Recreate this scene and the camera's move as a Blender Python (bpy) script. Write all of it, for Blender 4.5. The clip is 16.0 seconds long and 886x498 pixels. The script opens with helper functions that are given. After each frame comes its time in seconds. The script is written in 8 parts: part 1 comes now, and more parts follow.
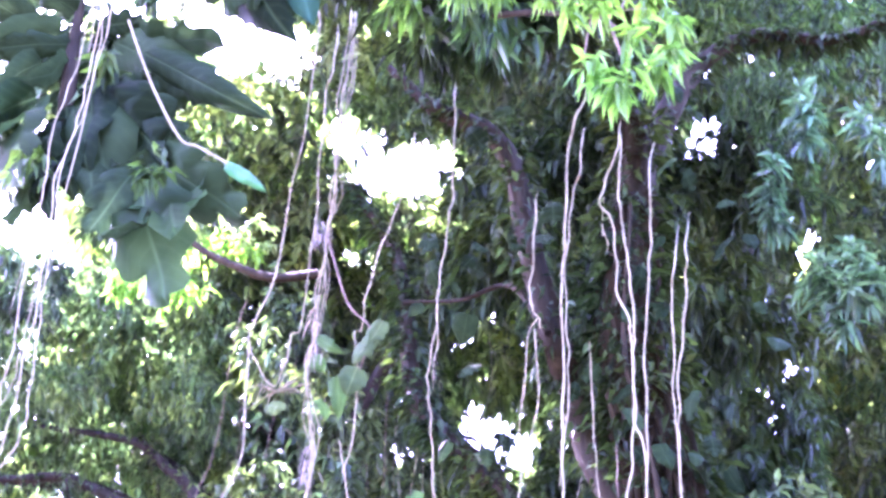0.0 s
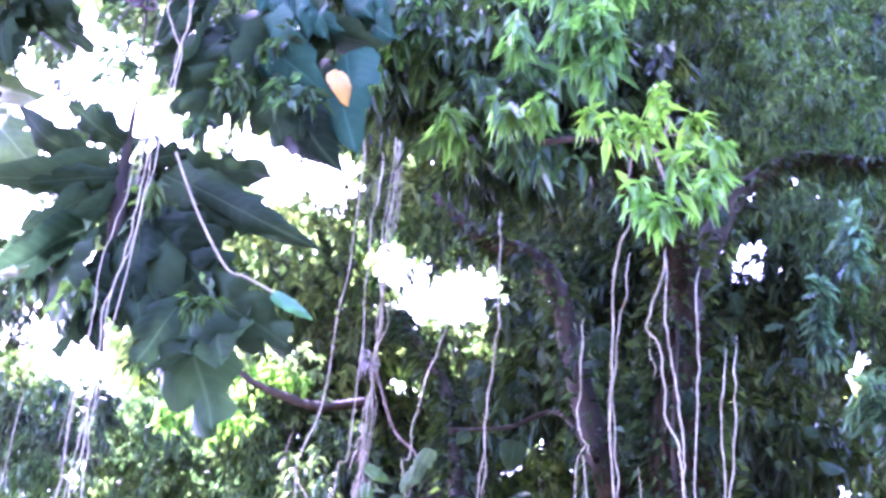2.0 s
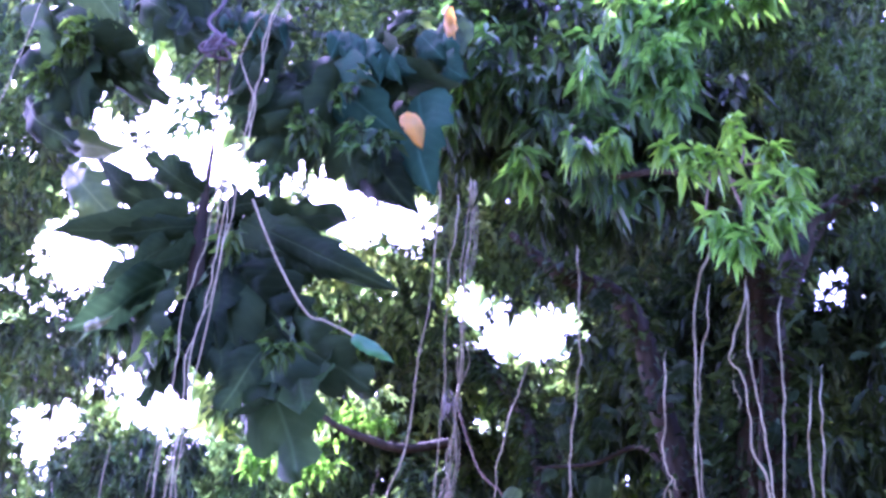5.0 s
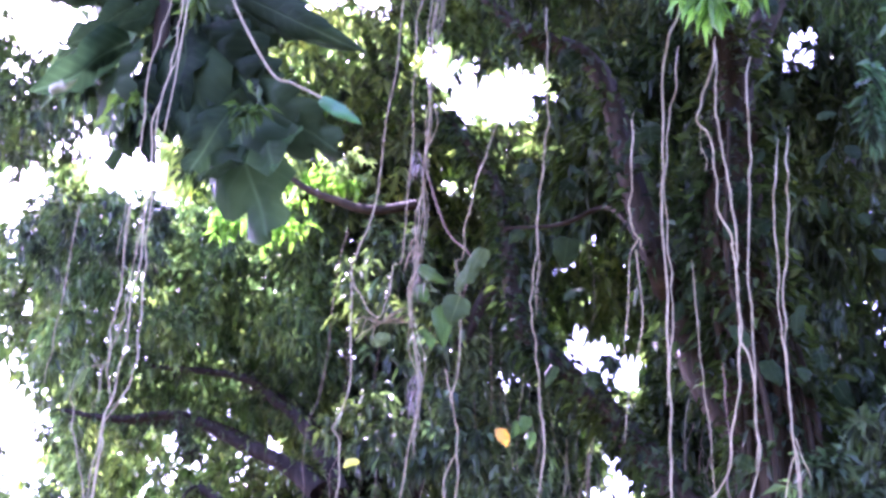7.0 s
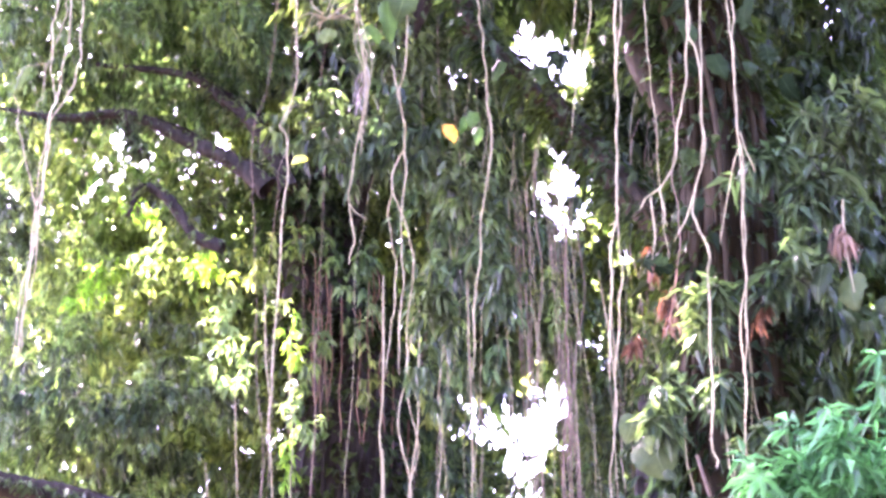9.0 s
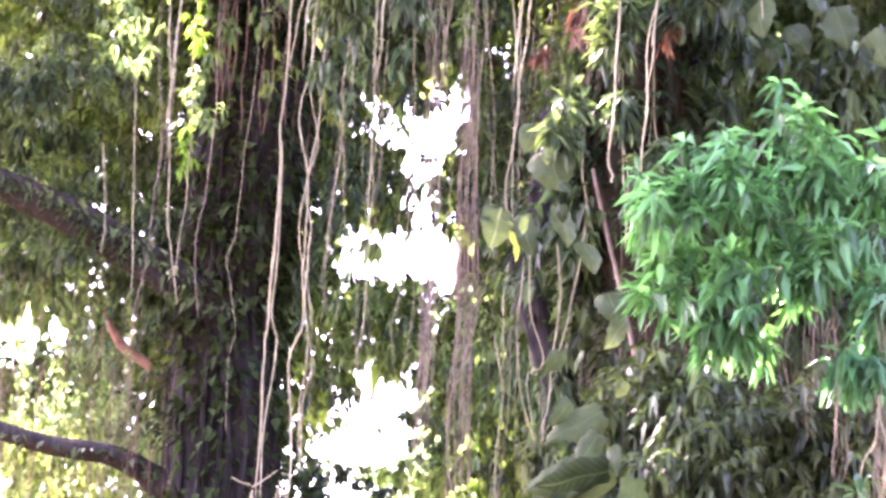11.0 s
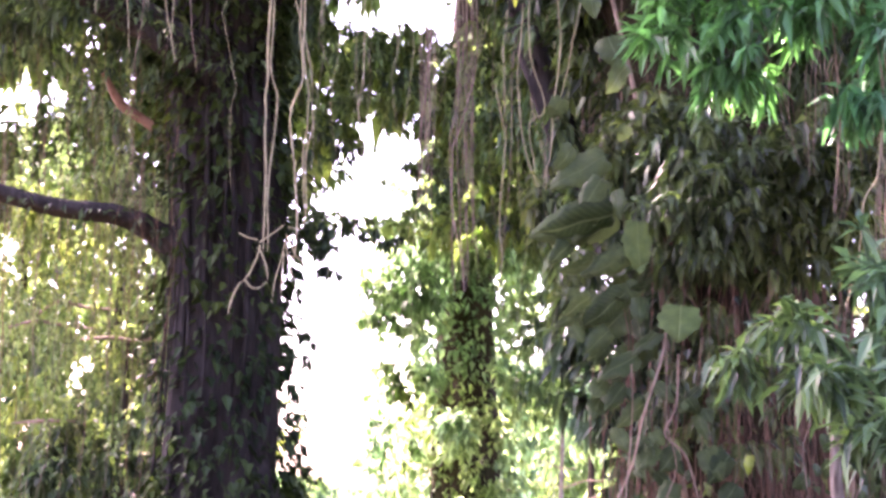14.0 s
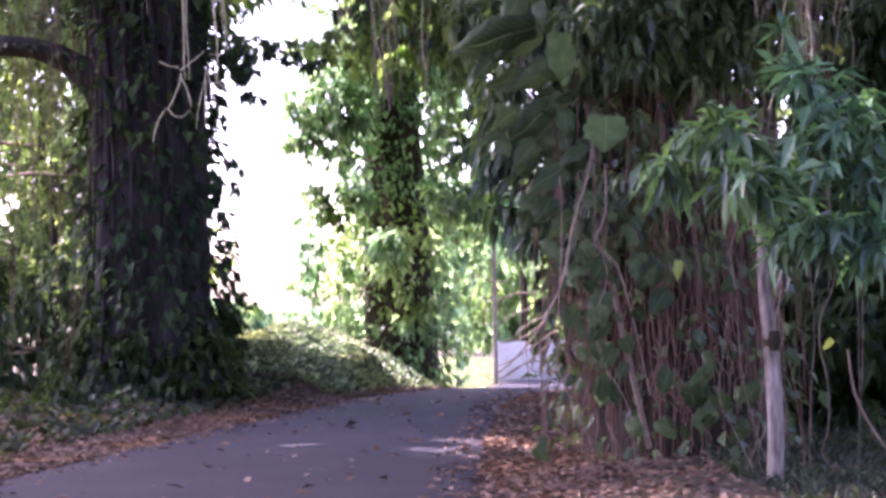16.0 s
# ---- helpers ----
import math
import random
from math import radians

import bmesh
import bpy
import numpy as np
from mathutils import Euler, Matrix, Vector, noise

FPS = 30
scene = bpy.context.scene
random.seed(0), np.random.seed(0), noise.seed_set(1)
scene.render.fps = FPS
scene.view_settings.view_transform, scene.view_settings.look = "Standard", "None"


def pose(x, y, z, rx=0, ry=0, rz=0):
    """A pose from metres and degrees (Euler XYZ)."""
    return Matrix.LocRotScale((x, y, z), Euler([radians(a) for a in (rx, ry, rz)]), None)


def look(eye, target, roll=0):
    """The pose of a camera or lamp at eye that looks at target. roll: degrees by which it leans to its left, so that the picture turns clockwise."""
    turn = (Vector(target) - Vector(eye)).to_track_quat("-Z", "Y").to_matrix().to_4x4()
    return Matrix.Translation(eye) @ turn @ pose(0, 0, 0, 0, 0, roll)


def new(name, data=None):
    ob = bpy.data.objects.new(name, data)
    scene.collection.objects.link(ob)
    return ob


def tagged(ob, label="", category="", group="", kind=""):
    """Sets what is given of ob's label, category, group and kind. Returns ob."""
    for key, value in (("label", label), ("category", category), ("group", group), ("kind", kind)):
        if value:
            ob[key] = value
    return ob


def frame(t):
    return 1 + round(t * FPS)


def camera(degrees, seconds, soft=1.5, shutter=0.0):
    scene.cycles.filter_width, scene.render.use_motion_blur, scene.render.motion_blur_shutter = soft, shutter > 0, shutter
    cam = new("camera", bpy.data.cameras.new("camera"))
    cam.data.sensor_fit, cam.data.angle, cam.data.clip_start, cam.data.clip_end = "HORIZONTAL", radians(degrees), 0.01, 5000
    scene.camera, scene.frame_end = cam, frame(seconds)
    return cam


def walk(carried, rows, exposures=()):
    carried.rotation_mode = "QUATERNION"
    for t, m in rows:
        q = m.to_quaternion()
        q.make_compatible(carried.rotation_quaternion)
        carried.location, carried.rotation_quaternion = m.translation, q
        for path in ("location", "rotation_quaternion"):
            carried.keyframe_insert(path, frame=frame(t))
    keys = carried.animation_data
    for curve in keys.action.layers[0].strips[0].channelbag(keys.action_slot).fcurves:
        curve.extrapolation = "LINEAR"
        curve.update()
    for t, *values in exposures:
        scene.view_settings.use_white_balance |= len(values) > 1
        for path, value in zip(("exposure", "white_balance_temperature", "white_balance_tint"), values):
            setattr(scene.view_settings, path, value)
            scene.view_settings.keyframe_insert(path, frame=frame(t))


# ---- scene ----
cam = camera(29.3, 16.0, soft=3.15)
# the viewer stands on the verge and tilts down from the canopy to the road
walk(cam, [
    (0, pose(0, 0, 1.6, 129.59, -2.23, 3.43)),
    (0.5, pose(0, 0, 1.6, 130.79, -2.04, 3.36)),
    (1, pose(0, 0, 1.6, 132.12, -2.36, 3.42)),
    (1.5, pose(0, 0, 1.6, 132.94, -2.68, 3.87)),
    (2, pose(0, 0, 1.6, 133.81, -2.77, 5.03)),
    (2.5, pose(0, 0, 1.6, 134.34, -3.33, 6.71)),
    (3, pose(0, 0, 1.6, 134.28, -2.41, 7.87)),
    (3.5, pose(0, 0, 1.6, 135.11, -2.39, 7.61)),
    (3.7, pose(0, 0, 1.6, 135.32, -2.38, 7.21)),
    (5.8, pose(0, 0, 1.6, 134.04, -3.57, 8.82)),
    (6, pose(0, 0, 1.6, 133.30, -3.42, 8.74)),
    (6.5, pose(0, 0, 1.6, 131.19, -3.08, 8.41)),
    (7, pose(0, 0, 1.6, 126.96, -2.37, 7.59)),
    (7.5, pose(0, 0, 1.6, 123.57, -1.04, 9.10)),
    (8, pose(0, 0, 1.6, 120.77, -0.35, 8.27)),
    (8.5, pose(0, 0, 1.6, 118.48, -0.65, 7.83)),
    (8.7, pose(0, 0, 1.6, 117.83, -0.58, 7.17)),
    (10.8, pose(0, 0, 1.6, 107.99, -3.94, 2.22)),
    (11, pose(0, 0, 1.6, 106.83, -3.64, 1.76)),
    (11.5, pose(0, 0, 1.6, 103.63, -4.49, 0.03)),
    (12, pose(0, 0, 1.6, 102.17, -3.48, -0.99)),
    (12.5, pose(0, 0, 1.6, 100.42, -2.49, 0.37)),
    (13, pose(0, 0, 1.6, 99.01, -2.25, 0.63)),
    (13.5, pose(0, 0, 1.6, 99.58, -2.03, 1.92)),
    (14, pose(0, 0, 1.6, 98.37, -1.85, 2.23)),
    (14.5, pose(0, 0, 1.6, 96.15, -0.87, 1.89)),
    (15, pose(0, 0, 1.6, 94.31, 0.07, 0.76)),
    (15.5, pose(0, 0, 1.6, 93.67, 0.50, -0.25)),
    (16, pose(0, 0, 1.6, 92.27, 0.95, 0.04)),
], exposures=[
    (0, 5.32, 5250, 79), (1.5, 5.12, 5100, 80), (2.5, 4.45, 4950, 79), (3.5, 3.85, 4950, 79), (6, 3.68, 4800, 79), (7, 4.08, 5300, 75), (8, 4.88, 5850, 73), (8.5, 5.0, 5950, 72),
    (11, 4.66, 6650, 67), (12.5, 4.34, 6650, 64), (13, 3.97, 6750, 63), (14.5, 3.56, 6650, 63), (16, 2.88, 6000, 61)])

# ---- light ----
world = bpy.data.worlds.new("sky")
scene.world = world
world.use_nodes = True
wn = world.node_tree
sky = wn.nodes.new("ShaderNodeTexSky")
sky.sky_type = "NISHITA"
sky.sun_disc = False
sky.sun_elevation = radians(52)
sky.sun_rotation = radians(-50)
sky.air_density, sky.dust_density = 1.0, 3.0
wn.links.new(sky.outputs[0], wn.nodes["Background"].inputs[0])
wn.nodes["Background"].inputs[1].default_value = 0.15
sun_data = bpy.data.lights.new("sun", "SUN")
sun_data.energy, sun_data.angle, sun_data.color = 4.4, radians(0.5), (1.0, 0.95, 0.85)
sun = new("sun", sun_data)
sun.matrix_world = look((-36, 30, 66), (0, 0, 0))

# ---- materials ----
def shader(name):
    m = bpy.data.materials.new(name)
    m.use_nodes = True
    nt = m.node_tree
    return m, nt, nt.nodes["Principled BSDF"]


def ramp(nt, fac, stops):
    r = nt.nodes.new("ShaderNodeValToRGB")
    r.color_ramp.elements[0].position, r.color_ramp.elements[0].color = stops[0][0], (*stops[0][1], 1)
    r.color_ramp.elements[1].position, r.color_ramp.elements[1].color = stops[-1][0], (*stops[-1][1], 1)
    for p, c in stops[1:-1]:
        e = r.color_ramp.elements.new(p)
        e.color = (*c, 1)
    nt.links.new(fac, r.inputs[0])
    return r.outputs[0]


def noise_tex(nt, scale, detail=4.0, stretch=(1, 1, 1)):
    tc = nt.nodes.new("ShaderNodeTexCoord")
    mp = nt.nodes.new("ShaderNodeMapping")
    mp.inputs["Scale"].default_value = stretch
    n = nt.nodes.new("ShaderNodeTexNoise")
    n.inputs["Scale"].default_value = scale
    n.inputs["Detail"].default_value = detail
    nt.links.new(tc.outputs["Object"], mp.inputs[0])
    nt.links.new(mp.outputs[0], n.inputs["Vector"])
    return n.outputs["Fac"]


def bump(nt, bsdf, height, strength, distance):
    b = nt.nodes.new("ShaderNodeBump")
    b.inputs["Strength"].default_value, b.inputs["Distance"].default_value = strength, distance
    nt.links.new(height, b.inputs["Height"])
    nt.links.new(b.outputs[0], bsdf.inputs["Normal"])


def surface(name, stops, scale, rough=0.85, stretch=(1, 1, 1), relief=0.03, fine=4.0):
    """Grained opaque surface: coarse mottling times fine grain."""
    m, nt, b = shader(name)
    coarse = noise_tex(nt, scale, 5, stretch)
    grain = noise_tex(nt, scale * fine, 6, stretch)
    mix = nt.nodes.new("ShaderNodeMath")
    mix.operation = "MULTIPLY_ADD"
    nt.links.new(grain, mix.inputs[0])
    mix.inputs[1].default_value = 0.5
    half = nt.nodes.new("ShaderNodeMath")
    half.operation = "MULTIPLY"
    nt.links.new(coarse, half.inputs[0])
    half.inputs[1].default_value = 0.5
    nt.links.new(half.outputs[0], mix.inputs[2])
    nt.links.new(ramp(nt, mix.outputs[0], stops), b.inputs["Base Color"])
    b.inputs["Roughness"].default_value = rough
    b.inputs["Specular IOR Level"].default_value = 0.18
    bump(nt, b, mix.outputs[0], 0.8, relief)
    return m


def leafy(name, dark, light, through_light=0.35, rough=0.4, vary="island", gloss=0.5, tint=(1.9, 2.1, 0.9)):
    """Leaf blade: each leaf its own green, some light passes through it."""
    m, nt, b = shader(name)
    if vary == "island":
        rnd = nt.nodes.new("ShaderNodeNewGeometry").outputs["Random Per Island"]
    else:
        rnd = nt.nodes.new("ShaderNodeObjectInfo").outputs["Random"]
    mid = tuple((a + c) / 2 for a, c in zip(dark, light))
    col = ramp(nt, rnd, [(0.0, tuple(0.6 * c for c in dark)), (0.5, mid), (0.85, light), (1.0, tuple(1.4 * c for c in light))])
    patch = noise_tex(nt, 1.3, 3)
    mul = nt.nodes.new("ShaderNodeMix")
    mul.data_type, mul.blend_type = "RGBA", "MULTIPLY"
    mul.inputs["Factor"].default_value = 0.6
    nt.links.new(col, mul.inputs["A"])
    nt.links.new(ramp(nt, patch, [(0.3, (0.6, 0.65, 0.55)), (0.7, (1.25, 1.2, 1.1))]), mul.inputs["B"])
    age = nt.nodes.new("ShaderNodeMix")
    age.data_type, age.blend_type = "RGBA", "MULTIPLY"
    age.inputs["Factor"].default_value = 1.0
    nt.links.new(mul.outputs["Result"], age.inputs["A"])
    nt.links.new(ramp(nt, noise_tex(nt, 0.45, 2), [(0.36, (0.8, 0.92, 1.12)), (0.5, (1, 1, 1)), (0.64, (1.25, 1.1, 0.85))]), age.inputs["B"])
    mul = age
    nt.links.new(mul.outputs["Result"], b.inputs["Base Color"])
    b.inputs["Roughness"].default_value = rough
    b.inputs["Specular IOR Level"].default_value = gloss
    tr = nt.nodes.new("ShaderNodeBsdfTranslucent")
    warm = nt.nodes.new("ShaderNodeMix")
    warm.data_type, warm.blend_type = "RGBA", "MULTIPLY"
    warm.inputs["Factor"].default_value = 1.0
    nt.links.new(mul.outputs["Result"], warm.inputs["A"])
    warm.inputs["B"].default_value = (*tint, 1)
    nt.links.new(warm.outputs["Result"], tr.inputs[0])
    mx = nt.nodes.new("ShaderNodeMixShader")
    mx.inputs[0].default_value = through_light
    nt.links.new(b.outputs[0], mx.inputs[1])
    nt.links.new(tr.outputs[0], mx.inputs[2])
    nt.links.new(mx.outputs[0], nt.nodes["Material Output"].inputs["Surface"])
    return m


def veined(name, dark, light, through_light=0.28, rough=0.42, gloss=0.15):
    """Large leaf: pale midrib, herringbone side veins, blotches, own tint per leaf."""
    m, nt, b = shader(name)
    tc = nt.nodes.new("ShaderNodeTexCoord")
    sep = nt.nodes.new("ShaderNodeSeparateXYZ")
    nt.links.new(tc.outputs["Object"], sep.inputs[0])

    def calc(op, p, q=None, r=None):
        n = nt.nodes.new("ShaderNodeMath")
        n.operation = op
        for k, v in enumerate((p, q, r)):
            if v is None:
                continue
            if isinstance(v, (int, float)):
                n.inputs[k].default_value = v
            else:
                nt.links.new(v, n.inputs[k])
        return n.outputs[0]

    ax = calc("ABSOLUTE", sep.outputs["X"])
    vein = calc("POWER", calc("ABSOLUTE", calc("SINE", calc("MULTIPLY", calc("SUBTRACT", sep.outputs["Y"], calc("MULTIPLY", ax, 0.7)), 30.0))), 0.25)
    rib = calc("SMOOTH_MIN", calc("MULTIPLY", ax, 40.0), 1.0, 0.2)
    lines = calc("MULTIPLY", calc("MULTIPLY_ADD", vein, 0.35, 0.65), rib)
    rnd = nt.nodes.new("ShaderNodeObjectInfo").outputs["Random"]
    col = ramp(nt, rnd, [(0.0, dark), (1.0, light)])
    blot = nt.nodes.new("ShaderNodeMix")
    blot.data_type, blot.blend_type = "RGBA", "MULTIPLY"
    blot.inputs["Factor"].default_value = 0.7
    nt.links.new(col, blot.inputs["A"])
    nt.links.new(ramp(nt, noise_tex(nt, 4.0, 4), [(0.3, (0.55, 0.6, 0.5)), (0.7, (1.3, 1.2, 1.0))]), blot.inputs["B"])
    pale = nt.nodes.new("ShaderNodeMix")
    pale.data_type = "RGBA"
    nt.links.new(lines, pale.inputs["Factor"])
    pale.inputs["A"].default_value = (light[0] * 1.25, light[1] * 1.15, light[2] * 1.15, 1)
    nt.links.new(blot.outputs["Result"], pale.inputs["B"])
    nt.links.new(pale.outputs["Result"], b.inputs["Base Color"])
    b.inputs["Roughness"].default_value = rough
    b.inputs["Specular IOR Level"].default_value = gloss
    bump(nt, b, lines, 0.5, 0.02)
    tr = nt.nodes.new("ShaderNodeBsdfTranslucent")
    nt.links.new(pale.outputs["Result"], tr.inputs[0])
    mx = nt.nodes.new("ShaderNodeMixShader")
    mx.inputs[0].default_value = through_light
    nt.links.new(b.outputs[0], mx.inputs[1])
    nt.links.new(tr.outputs[0], mx.inputs[2])
    nt.links.new(mx.outputs[0], nt.nodes["Material Output"].inputs["Surface"])
    return m


BARK = surface("dark_bark", [(0.3, (0.0125, 0.0098, 0.0055)), (0.5, (0.032, 0.0252, 0.0142)), (0.7, (0.068, 0.0535, 0.031))], 1.5, stretch=(2, 2, 0.4), relief=0.05)
BARK_FAR = surface("grey_bark", [(0.3, (0.012, 0.0095, 0.0085)), (0.5, (0.03, 0.0255, 0.023)), (0.7, (0.06, 0.052, 0.046))], 1.5, stretch=(2, 2, 0.4), relief=0.05)
BARK_RED = surface("reddish_roots", [(0.3, (0.062, 0.037, 0.025)), (0.7, (0.27, 0.16, 0.11))], 2.0, stretch=(3, 3, 0.3), relief=0.02)
ROOT_PALE = surface("pale_root", [(0.3, (0.195, 0.17, 0.094)), (0.7, (0.49, 0.45, 0.27))], 3.0, relief=0.004)
ROOT_BROWN = surface("brown_root", [(0.3, (0.12, 0.085, 0.06)), (0.7, (0.32, 0.24, 0.175))], 3.0, relief=0.004)
ROOT_KNOT = surface("purplish_vine", [(0.3, (0.05, 0.04, 0.045)), (0.7, (0.2, 0.16, 0.17))], 3.0, relief=0.006)
ROOT_RUST = surface("rusty_root", [(0.3, (0.1, 0.055, 0.035)), (0.7, (0.28, 0.165, 0.1))], 3.0, relief=0.004)
RUST_WOOD = surface("rotten_wood", [(0.3, (0.12, 0.06, 0.035)), (0.7, (0.38, 0.21, 0.13))], 2.5, relief=0.03)
DEADWOOD = surface("bleached_wood", [(0.3, (0.07, 0.055, 0.045)), (0.48, (0.20, 0.17, 0.14)), (0.7, (0.38, 0.34, 0.30))], 2.5, stretch=(3, 3, 0.6), relief=0.02)
PLASTER = surface("pale_plaster", [(0.3, (0.52, 0.5, 0.53)), (0.7, (0.74, 0.72, 0.76))], 0.8, rough=0.9, relief=0.004)
ASPHALT = surface("asphalt", [(0.25, (0.012, 0.0108, 0.0132)), (0.5, (0.0215, 0.0198, 0.0245)), (0.75, (0.04, 0.037, 0.044))], 0.6, rough=0.9, relief=0.006, fine=40)
SOIL = surface("soil", [(0.3, (0.03, 0.022, 0.013)), (0.5, (0.06, 0.045, 0.025)), (0.7, (0.07, 0.085, 0.03))], 0.35, relief=0.05, fine=9)
LITTER = leafy("dry_leaf", (0.048, 0.03, 0.02), (0.24, 0.145, 0.09), 0.1, 0.8, tint=(1.1, 1.0, 0.9))
PALE_DRY = leafy("pale_dry_leaf", (0.20, 0.17, 0.14), (0.42, 0.38, 0.34), 0.3, 0.7, tint=(1.1, 1.1, 1.0))
# paler than plain grass: full sun is put into the colour
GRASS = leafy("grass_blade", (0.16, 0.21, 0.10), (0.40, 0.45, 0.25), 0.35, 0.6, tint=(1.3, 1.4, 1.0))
LITTER_RUST = leafy("rusty_dry_leaf", (0.12, 0.05, 0.025), (0.34, 0.16, 0.08), 0.3, 0.7, tint=(1.2, 1.0, 0.8))
# shaded copy of the leaf green: deep shade is put into the colour
LEAF_SHADED = leafy("shaded_leaf", (0.015, 0.029, 0.011), (0.042, 0.07, 0.025), 0.25, 0.5, gloss=0.15)
LEAF_SPRIG = leafy("sprig_leaf", (0.07, 0.18, 0.03), (0.17, 0.33, 0.06), 0.5, 0.35)
# haze and sunlight of the distance are put into this pale green
LEAF_HAZY = leafy("hazy_leaf", (0.12, 0.205, 0.105), (0.32, 0.45, 0.25), 0.64, 0.5, gloss=0.3, tint=(1.45, 1.6, 1.2))
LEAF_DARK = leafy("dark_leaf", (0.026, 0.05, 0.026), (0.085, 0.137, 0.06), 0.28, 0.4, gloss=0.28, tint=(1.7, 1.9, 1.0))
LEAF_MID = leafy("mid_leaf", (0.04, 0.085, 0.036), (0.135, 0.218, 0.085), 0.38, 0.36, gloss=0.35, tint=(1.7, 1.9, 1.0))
# sunlit copy of the leaf green: sunlight is put into the colour
LEAF_SUNLIT = leafy("sunlit_leaf", (0.055, 0.105, 0.035), (0.18, 0.26, 0.095), 0.5, tint=(1.7, 1.9, 1.1))
# sun shining through the blades is put into this yellow-green
LEAF_BACKLIT = leafy("backlit_leaf", (0.095, 0.185, 0.03), (0.24, 0.38, 0.06), 0.64, 0.5, tint=(1.35, 1.8, 0.8))
LEAF_DEEP = leafy("deep_green_leaf", (0.02, 0.05, 0.016), (0.068, 0.135, 0.042), 0.34, 0.42, gloss=0.25)
# lime green lightened in place of direct sun
LEAF_SUNLIT_LIME = leafy("sunlit_lime_leaf", (0.08, 0.13, 0.045), (0.22, 0.30, 0.12), 0.5, tint=(1.7, 1.9, 1.1))
LEAF_FRESH = leafy("fresh_leaf", (0.034, 0.125, 0.05), (0.09, 0.285, 0.125), 0.4, 0.35, tint=(1.5, 2.0, 1.2))
LEAF_BRIGHT = leafy("bright_leaf", (0.04, 0.12, 0.03), (0.125, 0.27, 0.065), 0.45, 0.35)
LEAF_BLUE = leafy("bluish_leaf", (0.03, 0.078, 0.042), (0.11, 0.215, 0.115), 0.3, 0.3)
LEAF_OLIVE = leafy("olive_leaf", (0.03, 0.056, 0.022), (0.115, 0.16, 0.065), 0.3, 0.42)
# bank creeper, lightened in place of daylight
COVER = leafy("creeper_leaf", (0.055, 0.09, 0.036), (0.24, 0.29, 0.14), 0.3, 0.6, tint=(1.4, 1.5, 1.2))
# darker copy for shaded ground: shade is put into the colour
SHADED_GRASS = leafy("shaded_grass", (0.013, 0.02, 0.01), (0.045, 0.058, 0.028), 0.3, 0.7)
LEAF_BIG = veined("large_leaf", (0.009, 0.022, 0.010), (0.03, 0.062, 0.024), 0.3, 0.6, 0.06)
LEAF_VINE = veined("vine_leaf", (0.022, 0.044, 0.017), (0.075, 0.118, 0.045), 0.28, 0.4, 0.2)
# lighter copy of the large leaf, with light from behind in its colour
LEAF_LIT_THROUGH = veined("lit_through_large_leaf", (0.022, 0.055, 0.02), (0.05, 0.11, 0.04), 0.6, 0.5)
# bright green carries the light that falls through these hanging leaves
LEAF_LIT_HANGING = veined("lit_hanging_leaf", (0.04, 0.11, 0.026), (0.08, 0.18, 0.045), 0.45, 0.5)
# bluish sheen of the sky is put into the blade colour
LEAF_SHEEN = veined("sky_sheen_ribbed_leaf", (0.014, 0.052, 0.032), (0.032, 0.105, 0.066), 0.3, 0.6, 0.03)
LEAF_PALE = veined("pale_vine_leaf", (0.06, 0.115, 0.04), (0.115, 0.185, 0.06), 0.35)
LEAF_YELLOW = leafy("yellowing_leaf", (0.28, 0.36, 0.05), (0.5, 0.5, 0.10), 0.4, 0.5, "object")
LEAF_ORANGE = leafy("orange_leaf", (0.6, 0.25, 0.02), (0.8, 0.4, 0.05), 0.4, 0.5, "object")

# ---- builders ----
def thing(name, place, label, category, group="", kind=""):
    ob = new(name)
    ob.empty_display_size = 0.2
    ob.location = place
    return tagged(ob, label, category, group, kind)


def linked(name, me, material, parent=None, label=""):
    """Links a mesh, whose vertices are in world metres, under its parent."""
    if material is not None and not me.materials:
        me.materials.append(material)
    ob = new(name, me)
    if parent is not None:
        ob.parent = parent
        if parent.parent is None:
            ob.matrix_parent_inverse = Matrix.Translation(parent.location).inverted()
    if label:
        ob["label"] = label
    return ob


def part(name, bm, material, parent, label=""):
    me = bpy.data.meshes.new(name)
    bm.to_mesh(me)
    bm.free()
    for p in me.polygons:
        p.use_smooth = True
    return linked(name, me, material, parent, label)


def raw_mesh(name, verts, faces, smooth=False):
    """A mesh from arrays of vertices and of faces with equal corner counts."""
    me = bpy.data.meshes.new(name)
    n, k = faces.shape
    me.vertices.add(len(verts))
    me.vertices.foreach_set("co", verts.astype(np.float32).ravel())
    me.loops.add(n * k)
    me.loops.foreach_set("vertex_index", faces.astype(np.int32).ravel())
    me.polygons.add(n)
    me.polygons.foreach_set("loop_start", np.arange(0, n * k, k, dtype=np.int32))
    me.update(calc_edges=True)
    me.polygons.foreach_set("use_smooth", np.full(n, smooth))
    me.validate()
    return me


def smooth_path(points, steps):
    """Catmull-Rom curve through the points."""
    p = np.array(points, float)
    p = np.vstack([2 * p[0] - p[1], p, 2 * p[-1] - p[-2]])
    out = []
    for i in range(1, len(p) - 2):
        for s in np.linspace(0, 1, steps, endpoint=False):
            a, b, c, d = p[i - 1], p[i], p[i + 1], p[i + 2]
            out.append(0.5 * (2 * b + (c - a) * s + (2 * a - 5 * b + 4 * c - d) * s * s + (3 * b - a - 3 * c + d) * s ** 3))
    out.append(p[-2])
    return np.array(out)


